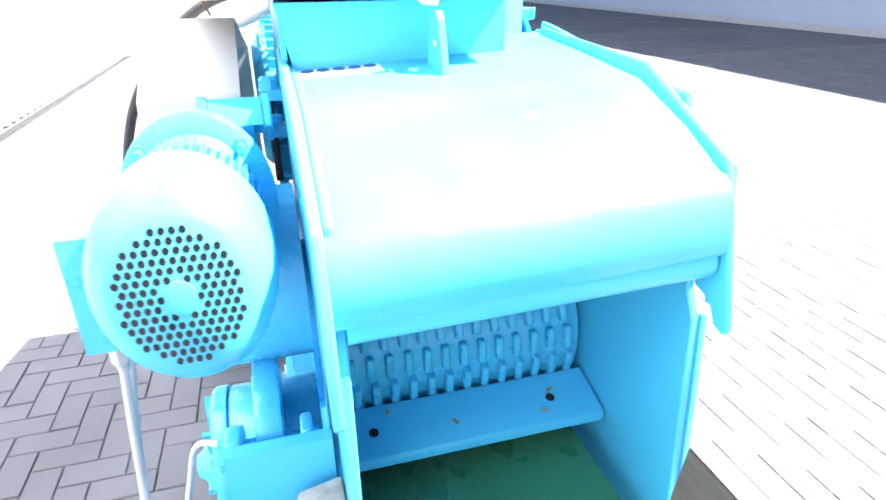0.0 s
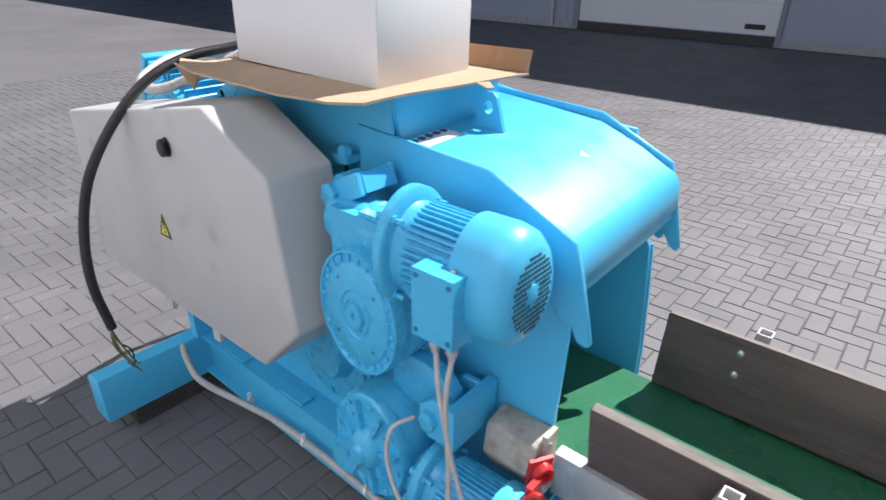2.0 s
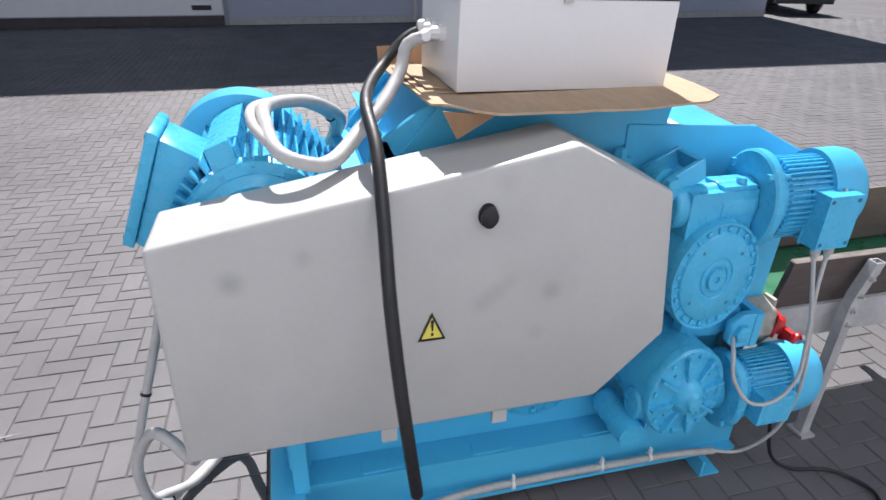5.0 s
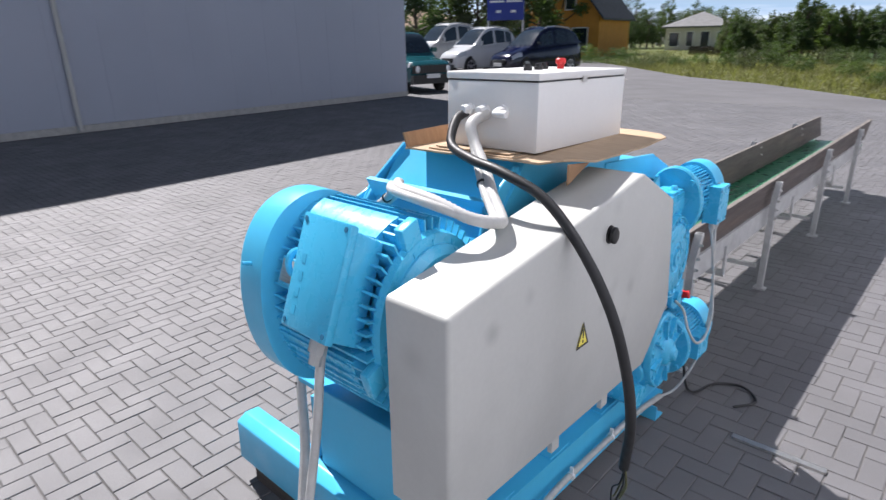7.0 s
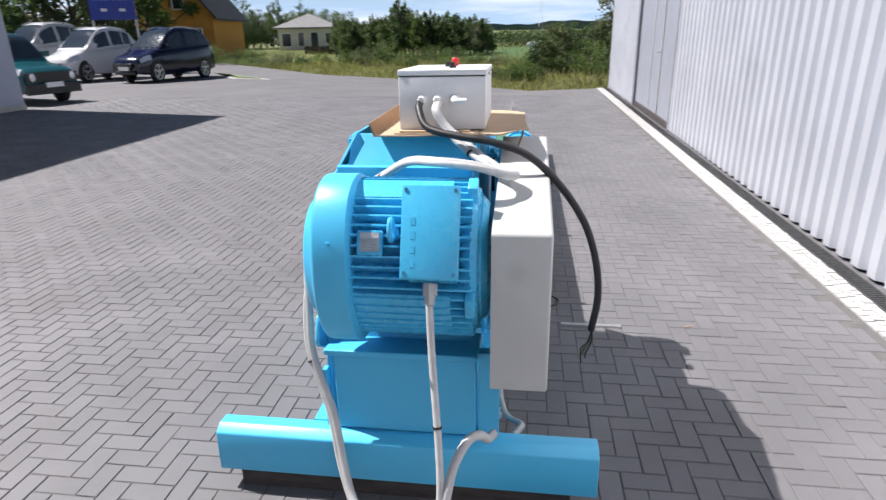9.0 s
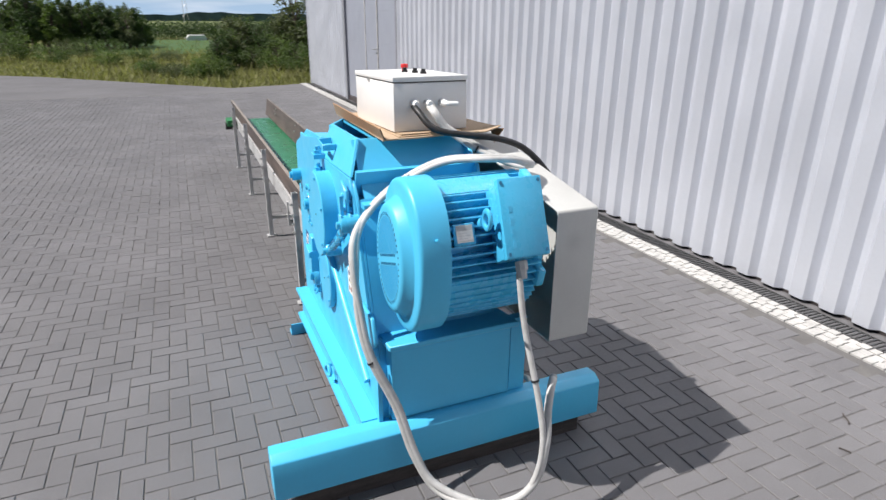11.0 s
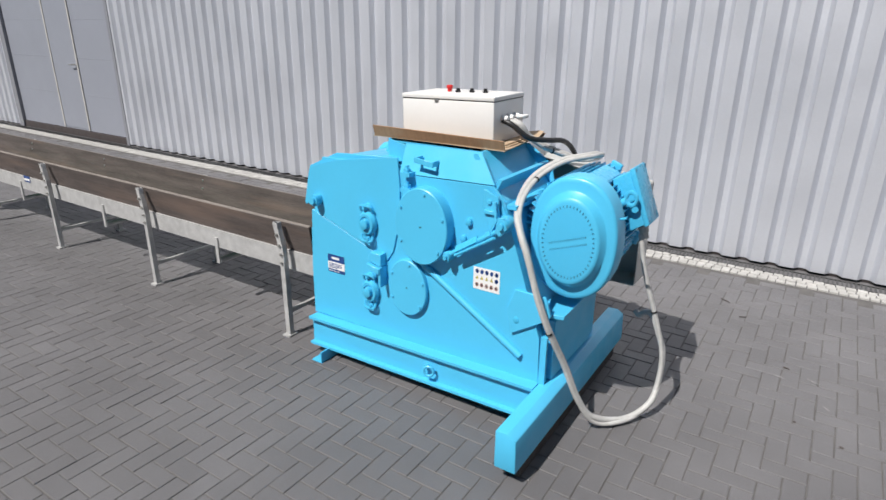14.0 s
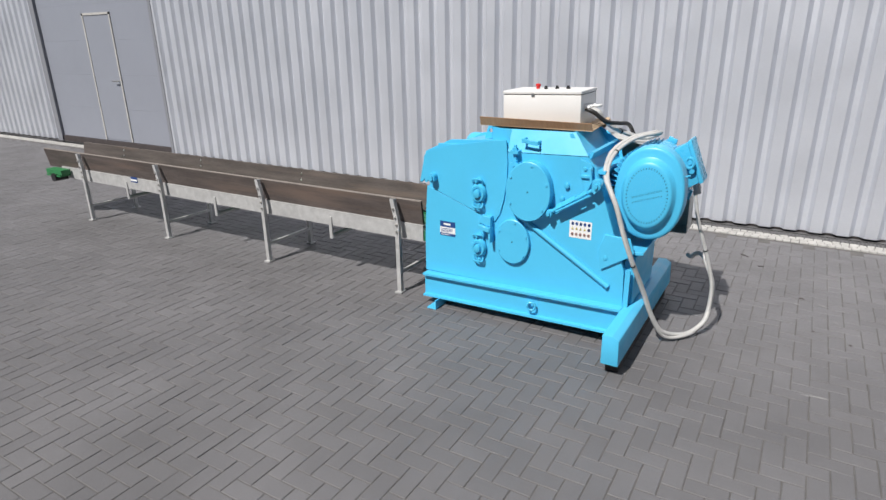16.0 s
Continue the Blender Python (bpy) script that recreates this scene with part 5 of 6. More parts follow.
box = thing("control_box", (0.505, -0.21, 1.43), "pale grey steel control box with red stop button and knobs", "control box")
CB = Matrix.Translation((0.505, -0.207, 1.427)) @ Matrix.Rotation(radians(1.0), 4, 'Z') @ Matrix.Rotation(radians(-1.2), 4, 'X')
bm = B()
vbox(bm, -0.18, 0.18, -0.288, 0.288, 0.0, 0.212, CB)
bevel(bm, 0.005, 2)
part("housing", bm, BOX_WHITE, box)
bm = B()
vbox(bm, -0.176, 0.176, -0.284, 0.284, 0.212, 0.217, CB)
part("seal", bm, BLACK, box, "dark rubber seal")
bm = B()
vbox(bm, -0.183, 0.183, -0.291, 0.291, 0.217, 0.240, CB)
bevel(bm, 0.005, 2)
lidb = part("lid", bm, BOX_WHITE, box)
for x, y in ((-0.183, 0.06), (0.183, -0.02)):
    bm = B()
    vbox(bm, x - 0.004, x + 0.004, y - 0.012, y + 0.012, 0.205, 0.224, CB)
    part("catch", bm, STEEL, lidb)
bm = B()
lathe(bm, CB @ Vector((0.02, 0.10, 0.238)), (0, 0, 1), [(0, 0.013), (0.018, 0.013), (0.02, 0.018), (0.034, 0.018), (0.038, 0.014), (0.038, 0)], 20)
part("stop_button", bm, RED, lidb, "red mushroom stop button")
for x, y in ((-0.005, 0.030), (0.02, -0.045), (0.03, -0.125)):
    bm = B()
    lathe(bm, CB @ Vector((x, y, 0.238)), (0, 0, 1), [(0, 0.015), (0.012, 0.015), (0.012, 0.011), (0.024, 0.010), (0.024, 0)], 14)
    part("knob", bm, BLACK, lidb, "black knob")
for x in (-0.083, -0.018, 0.055):
    bm = B()
    lathe(bm, CB @ Vector((x, -0.288, 0.122)), CB.to_3x3() @ Vector((0, -1, 0)), [(0, 0.021), (0.012, 0.021), (0.014, 0.017), (0.03, 0.016), (0.036, 0.012)], 8)
    part("cable_gland", bm, WHITE, box, "white cable gland")

bm = B()
tube(bm, [CB @ Vector(p) for p in ((0.055, -0.31, 0.122), (0.057, -0.335, 0.121), (0.075, -0.345, 0.12), (0.105, -0.345, 0.119))], 0.0115, 10, 4)
part("blank_elbow", bm, WHITE, box, "short white capped elbow")

# ================= cables =================
def cable(name, pts, r, mat, label, ribs=0.0, ties=(), cat="cable", n=10):
    th = thing(name, pts[0], label, cat)
    bm = B()
    tube(bm, pts, r, n, 7, ribs)
    part("sheath", bm, mat, th)
    sp = spline(pts, 7)
    for t in ties:
        i = int(t * (len(sp) - 2))
        d = (sp[i + 1] - sp[i]).normalized()
        bm = B()
        lathe(bm, sp[i], d, [(-0.004, r * 1.3), (0.004, r * 1.3)], 14)
        part("cable_tie", bm, BLACK, th)
    return th


c1 = cable("supply_cable", [(0.423, -0.50, 1.548), (0.425, -0.56, 1.525), (0.47, -0.635, 1.462), (0.60, -0.69, 1.437), (0.73, -0.715, 1.420), (0.87, -0.715, 1.367), (0.99, -0.723, 1.258), (1.09, -0.730, 1.112), (1.145, -0.724, 0.95), (1.165, -0.710, 0.79), (1.150, -0.692, 0.63)], 0.0148, RUBBER,
           "thick black rubber cable with bare wire ends")
for k in range(5):
    a = 2 * math.pi * k / 5
    bm = B()
    tube(bm, [(1.155, -0.694, 0.638), (1.150 + 0.010 * math.cos(a), -0.685 + 0.010 * math.sin(a), 0.572), (1.13 + 0.018 * math.cos(a), -0.668 + 0.018 * math.sin(a), 0.532 - 0.02 * (k % 3)), (1.12 + 0.016 * math.cos(a + 0.8), -0.665 + 0.02 * math.sin(a + 0.5), 0.487 - 0.025 * (k % 2))], 0.0028, 6, 4)
    part("bare_wire", bm, COPPER if k < 3 else BLACK, c1, "loose stripped wire")
for k, (dx, dz, rr, rb) in enumerate(((0.0, 0.0, 0.0125, 0.0), (0.018, -0.005, 0.0155, 0.10))):
    o = 0.028 * k
    cable("motor_cable", [(0.49 + dx * 0.9, -0.50, 1.545), (0.49 + dx * 0.6, -0.57, 1.52), (0.53 + o * 0.4, -0.60, 1.46), (0.60 + o, -0.66, 1.40), (0.68 + o, -0.73, 1.355), (0.765 + o, -0.80, 1.318), (0.80 + o * 0.8, -0.86, 1.318 + o * 0.3),
                          (0.77 + o * 0.3, -0.92, 1.345), (0.68, -0.97 + o, 1.378), (0.55, -0.965 + o, 1.390), (0.43, -0.86 + o, 1.368), (0.32, -0.775 + o, 1.300), (0.20, -0.755 + o * 0.6, 1.225), (0.11, -0.775 + o * 0.4, 1.15), (0.055 - o * 0.5, -0.82, 1.08),
                          (0.03 - o * 0.5, -0.875, 0.98), (0.01 + o * 0.4, -0.93, 0.81), (0.03 + o * 0.4, -0.995, 0.63), (0.115 + o * 0.5, -1.065, 0.405), (0.165 + o * 0.5, -1.135, 0.20), (0.24, -1.215 + o * 0.3, 0.05 + o), (0.36 + o, -1.33, 0.028), (0.50, -1.41 - o * 0.4, 0.06 + o),
                          (0.575 + o * 0.4, -1.44, 0.18), (0.605 + o * 0.6, -1.435, 0.345)] + ([(0.60, -1.39, 0.52), (0.572, -1.30, 0.80), (0.562, -1.262, 0.975), (0.563, -1.252, 1.02)] if k == 0 else [(0.648, -1.390, 0.46), (0.690, -1.340, 0.528), (0.728, -1.292, 0.520), (0.752, -1.258, 0.482), (0.776, -1.229, 0.487)]),
          rr, CABLE_GREY, "pale grey motor cable looped over the blue motor" if k == 0 else "pale ribbed grey conduit looped beside the motor cable", rb, (0.13, 0.40, 0.62, 0.79, 0.91) if k == 0 else (), n=14)
cable("frame_conduit", [(0.84, -0.955, 0.27), (0.865, -0.88, 0.25), (0.87, -0.78, 0.20), (0.80, -0.62, 0.135), (0.765, -0.4, 0.128), (0.765, 0.0, 0.122), (0.77, 0.3, 0.118), (0.80, 0.48, 0.13)], 0.0135, CONDUIT,
      "grey conduit clipped along the blue base beam")
cable("gearmotor_cable", [(0.80, 0.47, 0.13), (0.84, 0.56, 0.15), (0.89, 0.62, 0.28), (0.925, 0.615, 0.48), (0.945, 0.56, 0.70), (0.94, 0.51, 0.88), (0.928, 0.487, 0.99)], 0.006, CABLE_GREY, "thin white cable rising from the blue base")
cable("gearmotor_cable", [(0.928, 0.53, 0.99), (0.94, 0.525, 0.88), (0.95, 0.545, 0.70), (0.96, 0.545, 0.58), (0.96, 0.49, 0.50), (0.955, 0.40, 0.505), (0.935, 0.335, 0.59), (0.91, 0.33, 0.67), (0.86, 0.36, 0.69)], 0.006, CABLE_GREY, "thin white cable hanging from the upper gearmotor")
cable("ground_lead", [(1.05, 0.80, 0.012), (1.12, 0.92, 0.012), (1.02, 1.02, 0.012), (0.9, 0.95, 0.012), (0.86, 0.8, 0.02), (0.84, 0.70, 0.1), (0.82, 0.66, 0.3)], 0.007, RUBBER, "thin black lead lying on the paving")
for y in (-0.62, -0.28, 0.05, 0.24):
    bm = B()
    lathe(bm, (0.765, y, 0.123), (0, 1, 0), [(-0.005, 0.0175), (0.005, 0.0175)], 12)
    vbox(bm, 0.76, 0.774, y - 0.004, y + 0.004, 0.13, 0.165)
    part("cable_clip", bm, WHITE, chipper, "white cable tie")
# ridged floor strip under the nose
bm = B()
vbox(bm, 1.12, 1.50, 0.555, 0.585, 0.0, 0.012)
solid("metal_strip", bm, STEEL, "narrow pale metal strip lying on the paving", "metal strip")

# small litter on the paving
for x, y, a, L, r, mat, nm, lb, ct in ((2.40, -1.52, 0.9, 0.09, 0.004, TIMBER, "twig", "thin dark twig lying on the paving", "twig"), (1.93, 0.62, 0.3, 0.06, 0.004, CARDBOARD, "wood_splinter", "small pale wood splinter on the paving", "wood chip"),
                                      (2.16, -1.68, 2.0, 0.05, 0.004, TIMBER, "twig", "short dark twig lying on the paving", "twig"), (1.52, -2.02, 1.1, 0.04, 0.004, TIMBER, "twig", "short dark twig lying on the paving", "twig")):
    bm = B()
    c, s_ = math.cos(a) * L / 2, math.sin(a) * L / 2
    tube(bm, [(x - c, y - s_, r), (x - c * 0.2 + 0.004, y - s_ * 0.2 - 0.005, r), (x + c * 0.5, y + s_ * 0.5 + 0.003, r), (x + c, y + s_, r)], r, 6, 3)
    solid(nm, bm, mat, lb, ct, group="twigs" if nm == "twig" else "")
rnd = random.Random(21)
for k, (x, y, z) in enumerate(((0.20, 0.33, 0.6385), (0.23, 0.375, 0.627), (0.42, 0.36, 0.6305), (0.55, 0.31, 0.6445))):
    bm = B()
    vbox(bm, -0.008, 0.008, -0.0035, 0.0035, 0, 0.002, pose(x, y, z, -15, 0, rnd.uniform(0, 180)))
    solid("wood_chip", bm, CARDBOARD, "small fresh wood chip on the blue sill plate", "wood chip", group="wood chips")

# worn marks on the paving: pale scuffs and dark gum spots, thin as paint
for x, y, a, L in ((1.39, -1.99, 70, 0.07), (1.44, -2.17, 60, 0.09), (1.16, -2.25, 40, 0.05), (-0.02, -2.12, 95, 0.16)):
    bm = B()
    prism(bm, [(-L / 2, -0.003), (-L * 0.1, -0.007), (L / 2, -0.002), (L * 0.3, 0.005), (-L * 0.3, 0.006)], "z", 0.0015, 0.0026)
    bmesh.ops.transform(bm, matrix=pose(x, y, 0, 0, 0, a), verts=bm.verts[:])
    solid("scuff_mark", bm, SCUFF, "thin pale scuff mark on the grey paving", "mark", group="scuff marks", smooth=0)
for x, y, r in ((0.92, -2.11, 0.009), (0.81, -2.33, 0.011), (1.66, -2.62, 0.012)):
    bm = B()
    lathe(bm, (x, y, 0.0015), (0, 0, 1), [(0, r), (0.0012, r * 0.9)], 9)
    solid("gum_spot", bm, TIMBER, "small dark flattened spot on the paving", "mark", group="gum spots", smooth=0)

# ================= yard edge, cars, houses, trees =================
LEAF_MATS = [node_mat("leaves_" + n, c, 0.6, var=0.25, scale=1.2, fine=8, random=0.2) for n, c in
             (("dark", (0.046, 0.076, 0.028)), ("mid", (0.074, 0.112, 0.036)), ("light", (0.10, 0.145, 0.042)), ("grey", (0.095, 0.112, 0.058)))]
STRAW = node_mat("tall_dry_grass", (0.175, 0.17, 0.075), 0.9, var=0.2, scale=0.5, fine=4, random=0.25)
for m in LEAF_MATS + [STRAW]:   # thin leaves and blades let light through
    nt = m.node_tree
    pb = nt.nodes["Principled BSDF"]
    tr = nt.nodes.new("ShaderNodeBsdfTranslucent")
    mix = nt.nodes.new("ShaderNodeMixShader")
    mix.inputs[0].default_value = 0.3
    tint = nt.nodes.new("ShaderNodeMix")
    tint.data_type = 'RGBA'
    tint.blend_type = 'MULTIPLY'
    tint.inputs[0].default_value = 1.0
    tint.inputs[7].default_value = (1.7, 1.9, 1.0, 1)
    nt.links.new(pb.inputs["Base Color"].links[0].from_socket, tint.inputs[6])
    nt.links.new(tint.outputs[2], tr.inputs[0])
    nt.links.new(pb.outputs[0], mix.inputs[1])
    nt.links.new(tr.outputs[0], mix.inputs[2])
    nt.links.new(mix.outputs[0], nt.nodes["Material Output"].inputs[0])
BARK = node_mat("tree_bark", (0.09, 0.07, 0.055), 0.9, var=0.3, scale=6, bump=0.6, bump_scale=20)


def leaf_cloud(lobes, size, count, seed):
    """Many small bent leaf clumps spread through a set of lobes (centre, radii)."""
    r = random.Random(seed)
    verts, faces = [], []
    weights = [a * b * c for _, (a, b, c) in lobes]
    for _ in range(count):
        (cx, cy, cz), (a, b, c) = r.choices(lobes, weights)[0]
        d = Vector((r.gauss(0, 1), r.gauss(0, 1), r.gauss(0, 1))).normalized() * (r.random() ** 0.45) * r.uniform(0.7, 1.3)
        p = Vector((cx + d.x * a, cy + d.y * b, cz + d.z * c))
        u = Vector((r.gauss(0, 1), r.gauss(0, 1), r.gauss(0, 0.6))).normalized()
        v = u.orthogonal().normalized()
        v.rotate(Matrix.Rotation(r.uniform(0, 6.3), 3, u))
        s = size * r.uniform(0.6, 1.4)
        w = u.cross(v)
        n = len(verts)
        verts += [tuple(p - u * s - v * s * 0.3), tuple(p + v * s * -0.5 + w * s * 0.2), tuple(p + u * s), tuple(p + v * s * 0.6 + w * s * 0.15), tuple(p + w * s * 0.4)]
        faces += [(n, n + 1, n + 4), (n + 1, n + 2, n + 4), (n + 2, n + 3, n + 4), (n + 3, n, n + 4)]
    me = bpy.data.meshes.new("crown")
    me.from_pydata(verts, [], faces)
    return me


def tree(x, y, h, w, seed, mat, name="tree", label="leafy green tree beside the yard", slim=False, z0=-0.2):
    r = random.Random(seed)
    th = thing(name, (x, y, z0), label, "tree" if name == "tree" else "bush", group="trees beyond the yard" if name == "tree" else "bushes beyond the yard")
    bm = B()
    trunk_h = h * (0.3 if name == "tree" else 0.2)
    base = Vector((x, y, z0))
    rr = h * 0.02
    top = base + Vector((r.uniform(-0.1, 0.1) * w, r.uniform(-0.1, 0.1) * w, h * 0.75))
    lathe(bm, base, top - base, [(0, rr * 1.5), (trunk_h * 0.4, rr), (h * 0.74, rr * 0.3)], 7)
    lobes = []
    count = 11 if slim else 14
    for k in range(count):
        f = (k + 0.6) / count
        a = k * 2.4 + r.uniform(-0.6, 0.6)
        spread = w * (0.34 if not slim else 0.20) * (1.15 - abs(f - 0.4)) * r.uniform(0.6, 1.2)
        c = base + Vector((math.cos(a) * spread, math.sin(a) * spread, trunk_h * 0.6 + (h - trunk_h * 0.8) * f * 0.95))
        rad = w * (0.22 if not slim else 0.21) * r.uniform(0.65, 1.25) * (1.15 - (0.45 if not slim else 0.75) * f)
        lobes.append((tuple(c), (rad, rad, max(rad * 0.75, h * (0.05 if not slim else 0.085)))))
        s = base.lerp(top, 0.25 + 0.5 * f)
        lathe(bm, s, c - s, [(0, rr * 0.5), ((c - s).length, rr * 0.15)], 5)
    part("trunk", bm, BARK, th)
    me = leaf_cloud(lobes, 0.011 * h + 0.028, 6000 if h > 8 else 3000 if h > 2.4 else 1500, seed)
    me.materials.append(mat)
    ob = new("crown", me)
    ob.parent = th
    ob.matrix_parent_inverse = th.matrix_basis.inverted()
    return th


def polar(az, d):
    """A point d metres off, az degrees west of north, seen from the yard."""
    return 1.4 - d * math.sin(radians(az)), -2.4 + d * math.cos(radians(az))


rnd = random.Random(21)
# wood behind the houses and along the meadow
k = 0
NEAR_TREES = [(44, 46, 8.5, 5, 0), (41, 50, 9.5, 6, 0), (38.5, 48, 8.6, 5, 0), (36, 55, 9.5, 6, 0), (33.5, 58, 9, 5, 0), (31.5, 62, 9, 5, 0), (25.5, 95, 7.5, 6, 0)]
TALL_TREES = [(4.9, 56, 3.0, 2.4, 0), (-7.0, 31, 4.7, 2.7, 0), (-9.6, 33, 4.0, 2.4, 0)]
pick = random.Random(17)
# dense row of narrow dark trees, with a few tall tips, thinning out towards the field
SKYLINE = ((19.5, 3.1), (17.0, 3.2), (14.6, 3.5), (13.2, 3.8), (12.5, 5.0), (11.9, 4.6), (11.2, 3.6), (9.8, 3.8), (8.4, 3.5), (7.0, 3.5), (5.6, 3.2), (4.0, 2.8))


def skyline(az):
    for (a, h0), (b, h1) in zip(SKYLINE, SKYLINE[1:]):
        if b <= az <= a:
            return h0 + (h1 - h0) * (a - az) / (a - b)
    return SKYLINE[0][1]


FAR_ROW = [(a, pick.uniform(49, 57), skyline(a) * pick.uniform(0.86, 1.06), pick.uniform(1.5, 2.6), 1) for a in (18.0 - 0.31 * i + pick.uniform(-0.15, 0.15) for i in range(45))]
BACK_ROW = [(27.5 - 0.55 * i, 92 + 5 * (i % 3), pick.uniform(4.8, 6.0) + (1.6 if i in (8, 9, 13) else 0), pick.uniform(3.2, 4.8), int(i in (8, 9, 13))) for i in range(21)]
FIELD_EDGE = [(0.2, 29, 1.75, 1.2, 0), (-0.8, 30, 1.9, 1.3, 0)] + [(-1.6 - 1.0 * i, 31 + 3 * (i % 2), pick.uniform(2.0, 2.5), 1.9, 0) for i in range(9)]
for az, d, h, w, slim in NEAR_TREES + TALL_TREES + BACK_ROW + FAR_ROW + FIELD_EDGE:
    x, y = polar(az, d)
    tree(x, y, h, w, 100 + k, LEAF_MATS[(0, 1, 3, 0, 1, 2, 0, 1, 3, 1)[k % 10]], slim=bool(slim), label="tall slim dark green tree beyond the yard" if slim else "broad leafy green tree beyond the yard")
    k += 1
for az, d, h, w in ((14.4, 40, 1.5, 2.0), (13.3, 41, 1.2, 1.8), (9.2, 42, 1.1, 2), (10.3, 44, 1.0, 1.8), (7.4, 43, 1.0, 2), (1.8, 25, 0.95, 1.3), (0.7, 25.5, 0.7, 1.1), (-1.2, 30, 1.6, 1.7), (-2.6, 29, 1.1, 1.5), (-4.8, 28, 1.6, 1.6), (-6.3, 27, 1.3, 1.6), (3.6, 36, 0.5, 1.6), (5.6, 38, 0.6, 1.7),
                    (-8.6, 27, 1.2, 1.6), (-10.4, 28, 1.0, 1.8), (24, 40, 0.9, 2), (27, 42, 1.2, 2.2), (29, 44, 1.5, 2.2), (25.4, 44, 1.3, 1.8), (22.6, 46, 0.8, 1.6), (21.2, 43, 0.6, 1.4), (19.4, 45, 0.7, 1.3), (17.3, 42, 0.9, 1.4), (16.0, 39, 1.3, 1.6), (12.0, 36, 0.9, 1.6), (8.4, 33, 0.7, 1.4), (6.2, 28, 0.5, 1.3), (4.4, 26, 0.5, 1.2), (2.9, 25, 0.5, 1.1)):
    x, y = polar(az, d)
    tree(x, y, h, w, 300 + k, LEAF_MATS[(2, 1, 3, 1)[k % 4]], "bush", "low rounded green bush in the rough meadow")
    k += 1

# rough meadow grass along the paving edge
def yard_edge(x):
    for (xa, ya), (xb, yb) in zip(EDGE, EDGE[1:]):
        if xb <= x <= xa:
            return ya + (yb - ya) * (xa - x) / (xa - xb)
    return 17.1


r = random.Random(8)
verts, faces = [], []
for _ in range(95000):
    az = r.uniform(-14, 34)
    d = r.uniform(18, 46) if r.random() < 0.7 else r.uniform(40, 85)
    x, y = polar(az, d)
    if y < yard_edge(x) + 0.05 + r.random() * 0.4:
        continue
    h = r.uniform(0.04, 0.11) * (3.2 if r.random() < 0.12 else 1)
    a = r.uniform(0, 3.2)
    wv = Vector((math.cos(a), math.sin(a), 0)) * r.uniform(0.008, 0.03)
    lean = Vector((r.gauss(0, 0.1), r.gauss(0, 0.1), h))
    p = Vector((x, y, -0.24))
    n = len(verts)
    verts += [tuple(p - wv), tuple(p + wv), tuple(p + wv * 0.7 + lean), tuple(p - wv * 0.2 + lean * 1.25), tuple(p - wv * 0.9 + lean * 0.8)]
    faces.append((n, n + 1, n + 2, n + 3, n + 4))
me = bpy.data.meshes.new("meadow_grass")
me.from_pydata(verts, [], faces)
me.materials.append(STRAW)
tagged(new("meadow_grass", me), "tall dry meadow grass at the edge of the paving", "grass", kind="stuff")
bm = B()
prism(bm, [polar(8, 43), polar(8, 73), polar(-7, 73), polar(-7, 43)], "z", -0.22, -0.15)
solid("crop_field", bm, node_mat("green_crop", (0.05, 0.105, 0.026), 0.9, var=0.2, scale=0.2, fine=1.5), "bright green crop field beyond the trees", "field", "structure", smooth=0)

# far wooded ridge, distance haze put into its blue-grey colour
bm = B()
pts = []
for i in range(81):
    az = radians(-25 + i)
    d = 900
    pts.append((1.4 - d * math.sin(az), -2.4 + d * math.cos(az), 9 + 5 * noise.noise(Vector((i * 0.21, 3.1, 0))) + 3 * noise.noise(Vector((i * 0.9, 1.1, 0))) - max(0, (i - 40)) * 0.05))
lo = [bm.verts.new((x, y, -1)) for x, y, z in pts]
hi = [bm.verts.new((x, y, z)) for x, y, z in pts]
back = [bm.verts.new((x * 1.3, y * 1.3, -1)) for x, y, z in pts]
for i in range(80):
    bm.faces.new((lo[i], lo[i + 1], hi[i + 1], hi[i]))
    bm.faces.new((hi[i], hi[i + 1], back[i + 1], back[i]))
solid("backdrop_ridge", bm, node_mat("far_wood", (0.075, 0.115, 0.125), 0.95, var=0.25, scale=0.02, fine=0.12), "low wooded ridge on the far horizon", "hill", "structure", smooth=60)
# wood edge in front of the ridge
r = random.Random(5)
for a0, a1, d0, d1, size, many, leaf in ((9, 30, 125, 150, 1.0, 16000, 0.22), (-14, 10, 75, 82, 0.45, 22000, 0.11)):
    lobes = []
    for i in range(70):
        x, y = polar(a0 + (a1 - a0) * (i + r.random()) / 70, r.uniform(d0, d1))
        lobes.append(((x, y, 1.6 * size), (3.4 * size, 3.4 * size, r.uniform(2.0, 2.9) * size)))
    me = leaf_cloud(lobes, leaf, many, 77)
    me.materials.append(LEAF_MATS[0])
    tagged(new("far_wood", me), "dark edge of a far wood", "wood", kind="stuff")

# planted strip with pale edging between the cars and the lane
ISLAND = [(-15.0, 26.9), (-13.4, 25.2), (-12.8, 23.6), (-11.7, 22.5), (-9.7, 21.6)]
bm = B()
prism(bm, ISLAND, "z", -0.05, 0.035)
bevel(bm, 0.01, 1)
solid("edging", bm, KERB, "pale concrete edging round the planted strip", "edging", "structure", smooth=0)
bm = B()
prism(bm, [(-14.6, 26.2), (-13.2, 25.0), (-12.65, 23.6), (-11.6, 22.62), (-10.3, 21.95)], "z", 0.036, 0.06)
solid("lawn", bm, node_mat("short_lawn", (0.10, 0.15, 0.04), 0.95, var=0.3, scale=1.5, fine=20), "short green lawn inside the pale edging", "lawn", "structure", smooth=0)
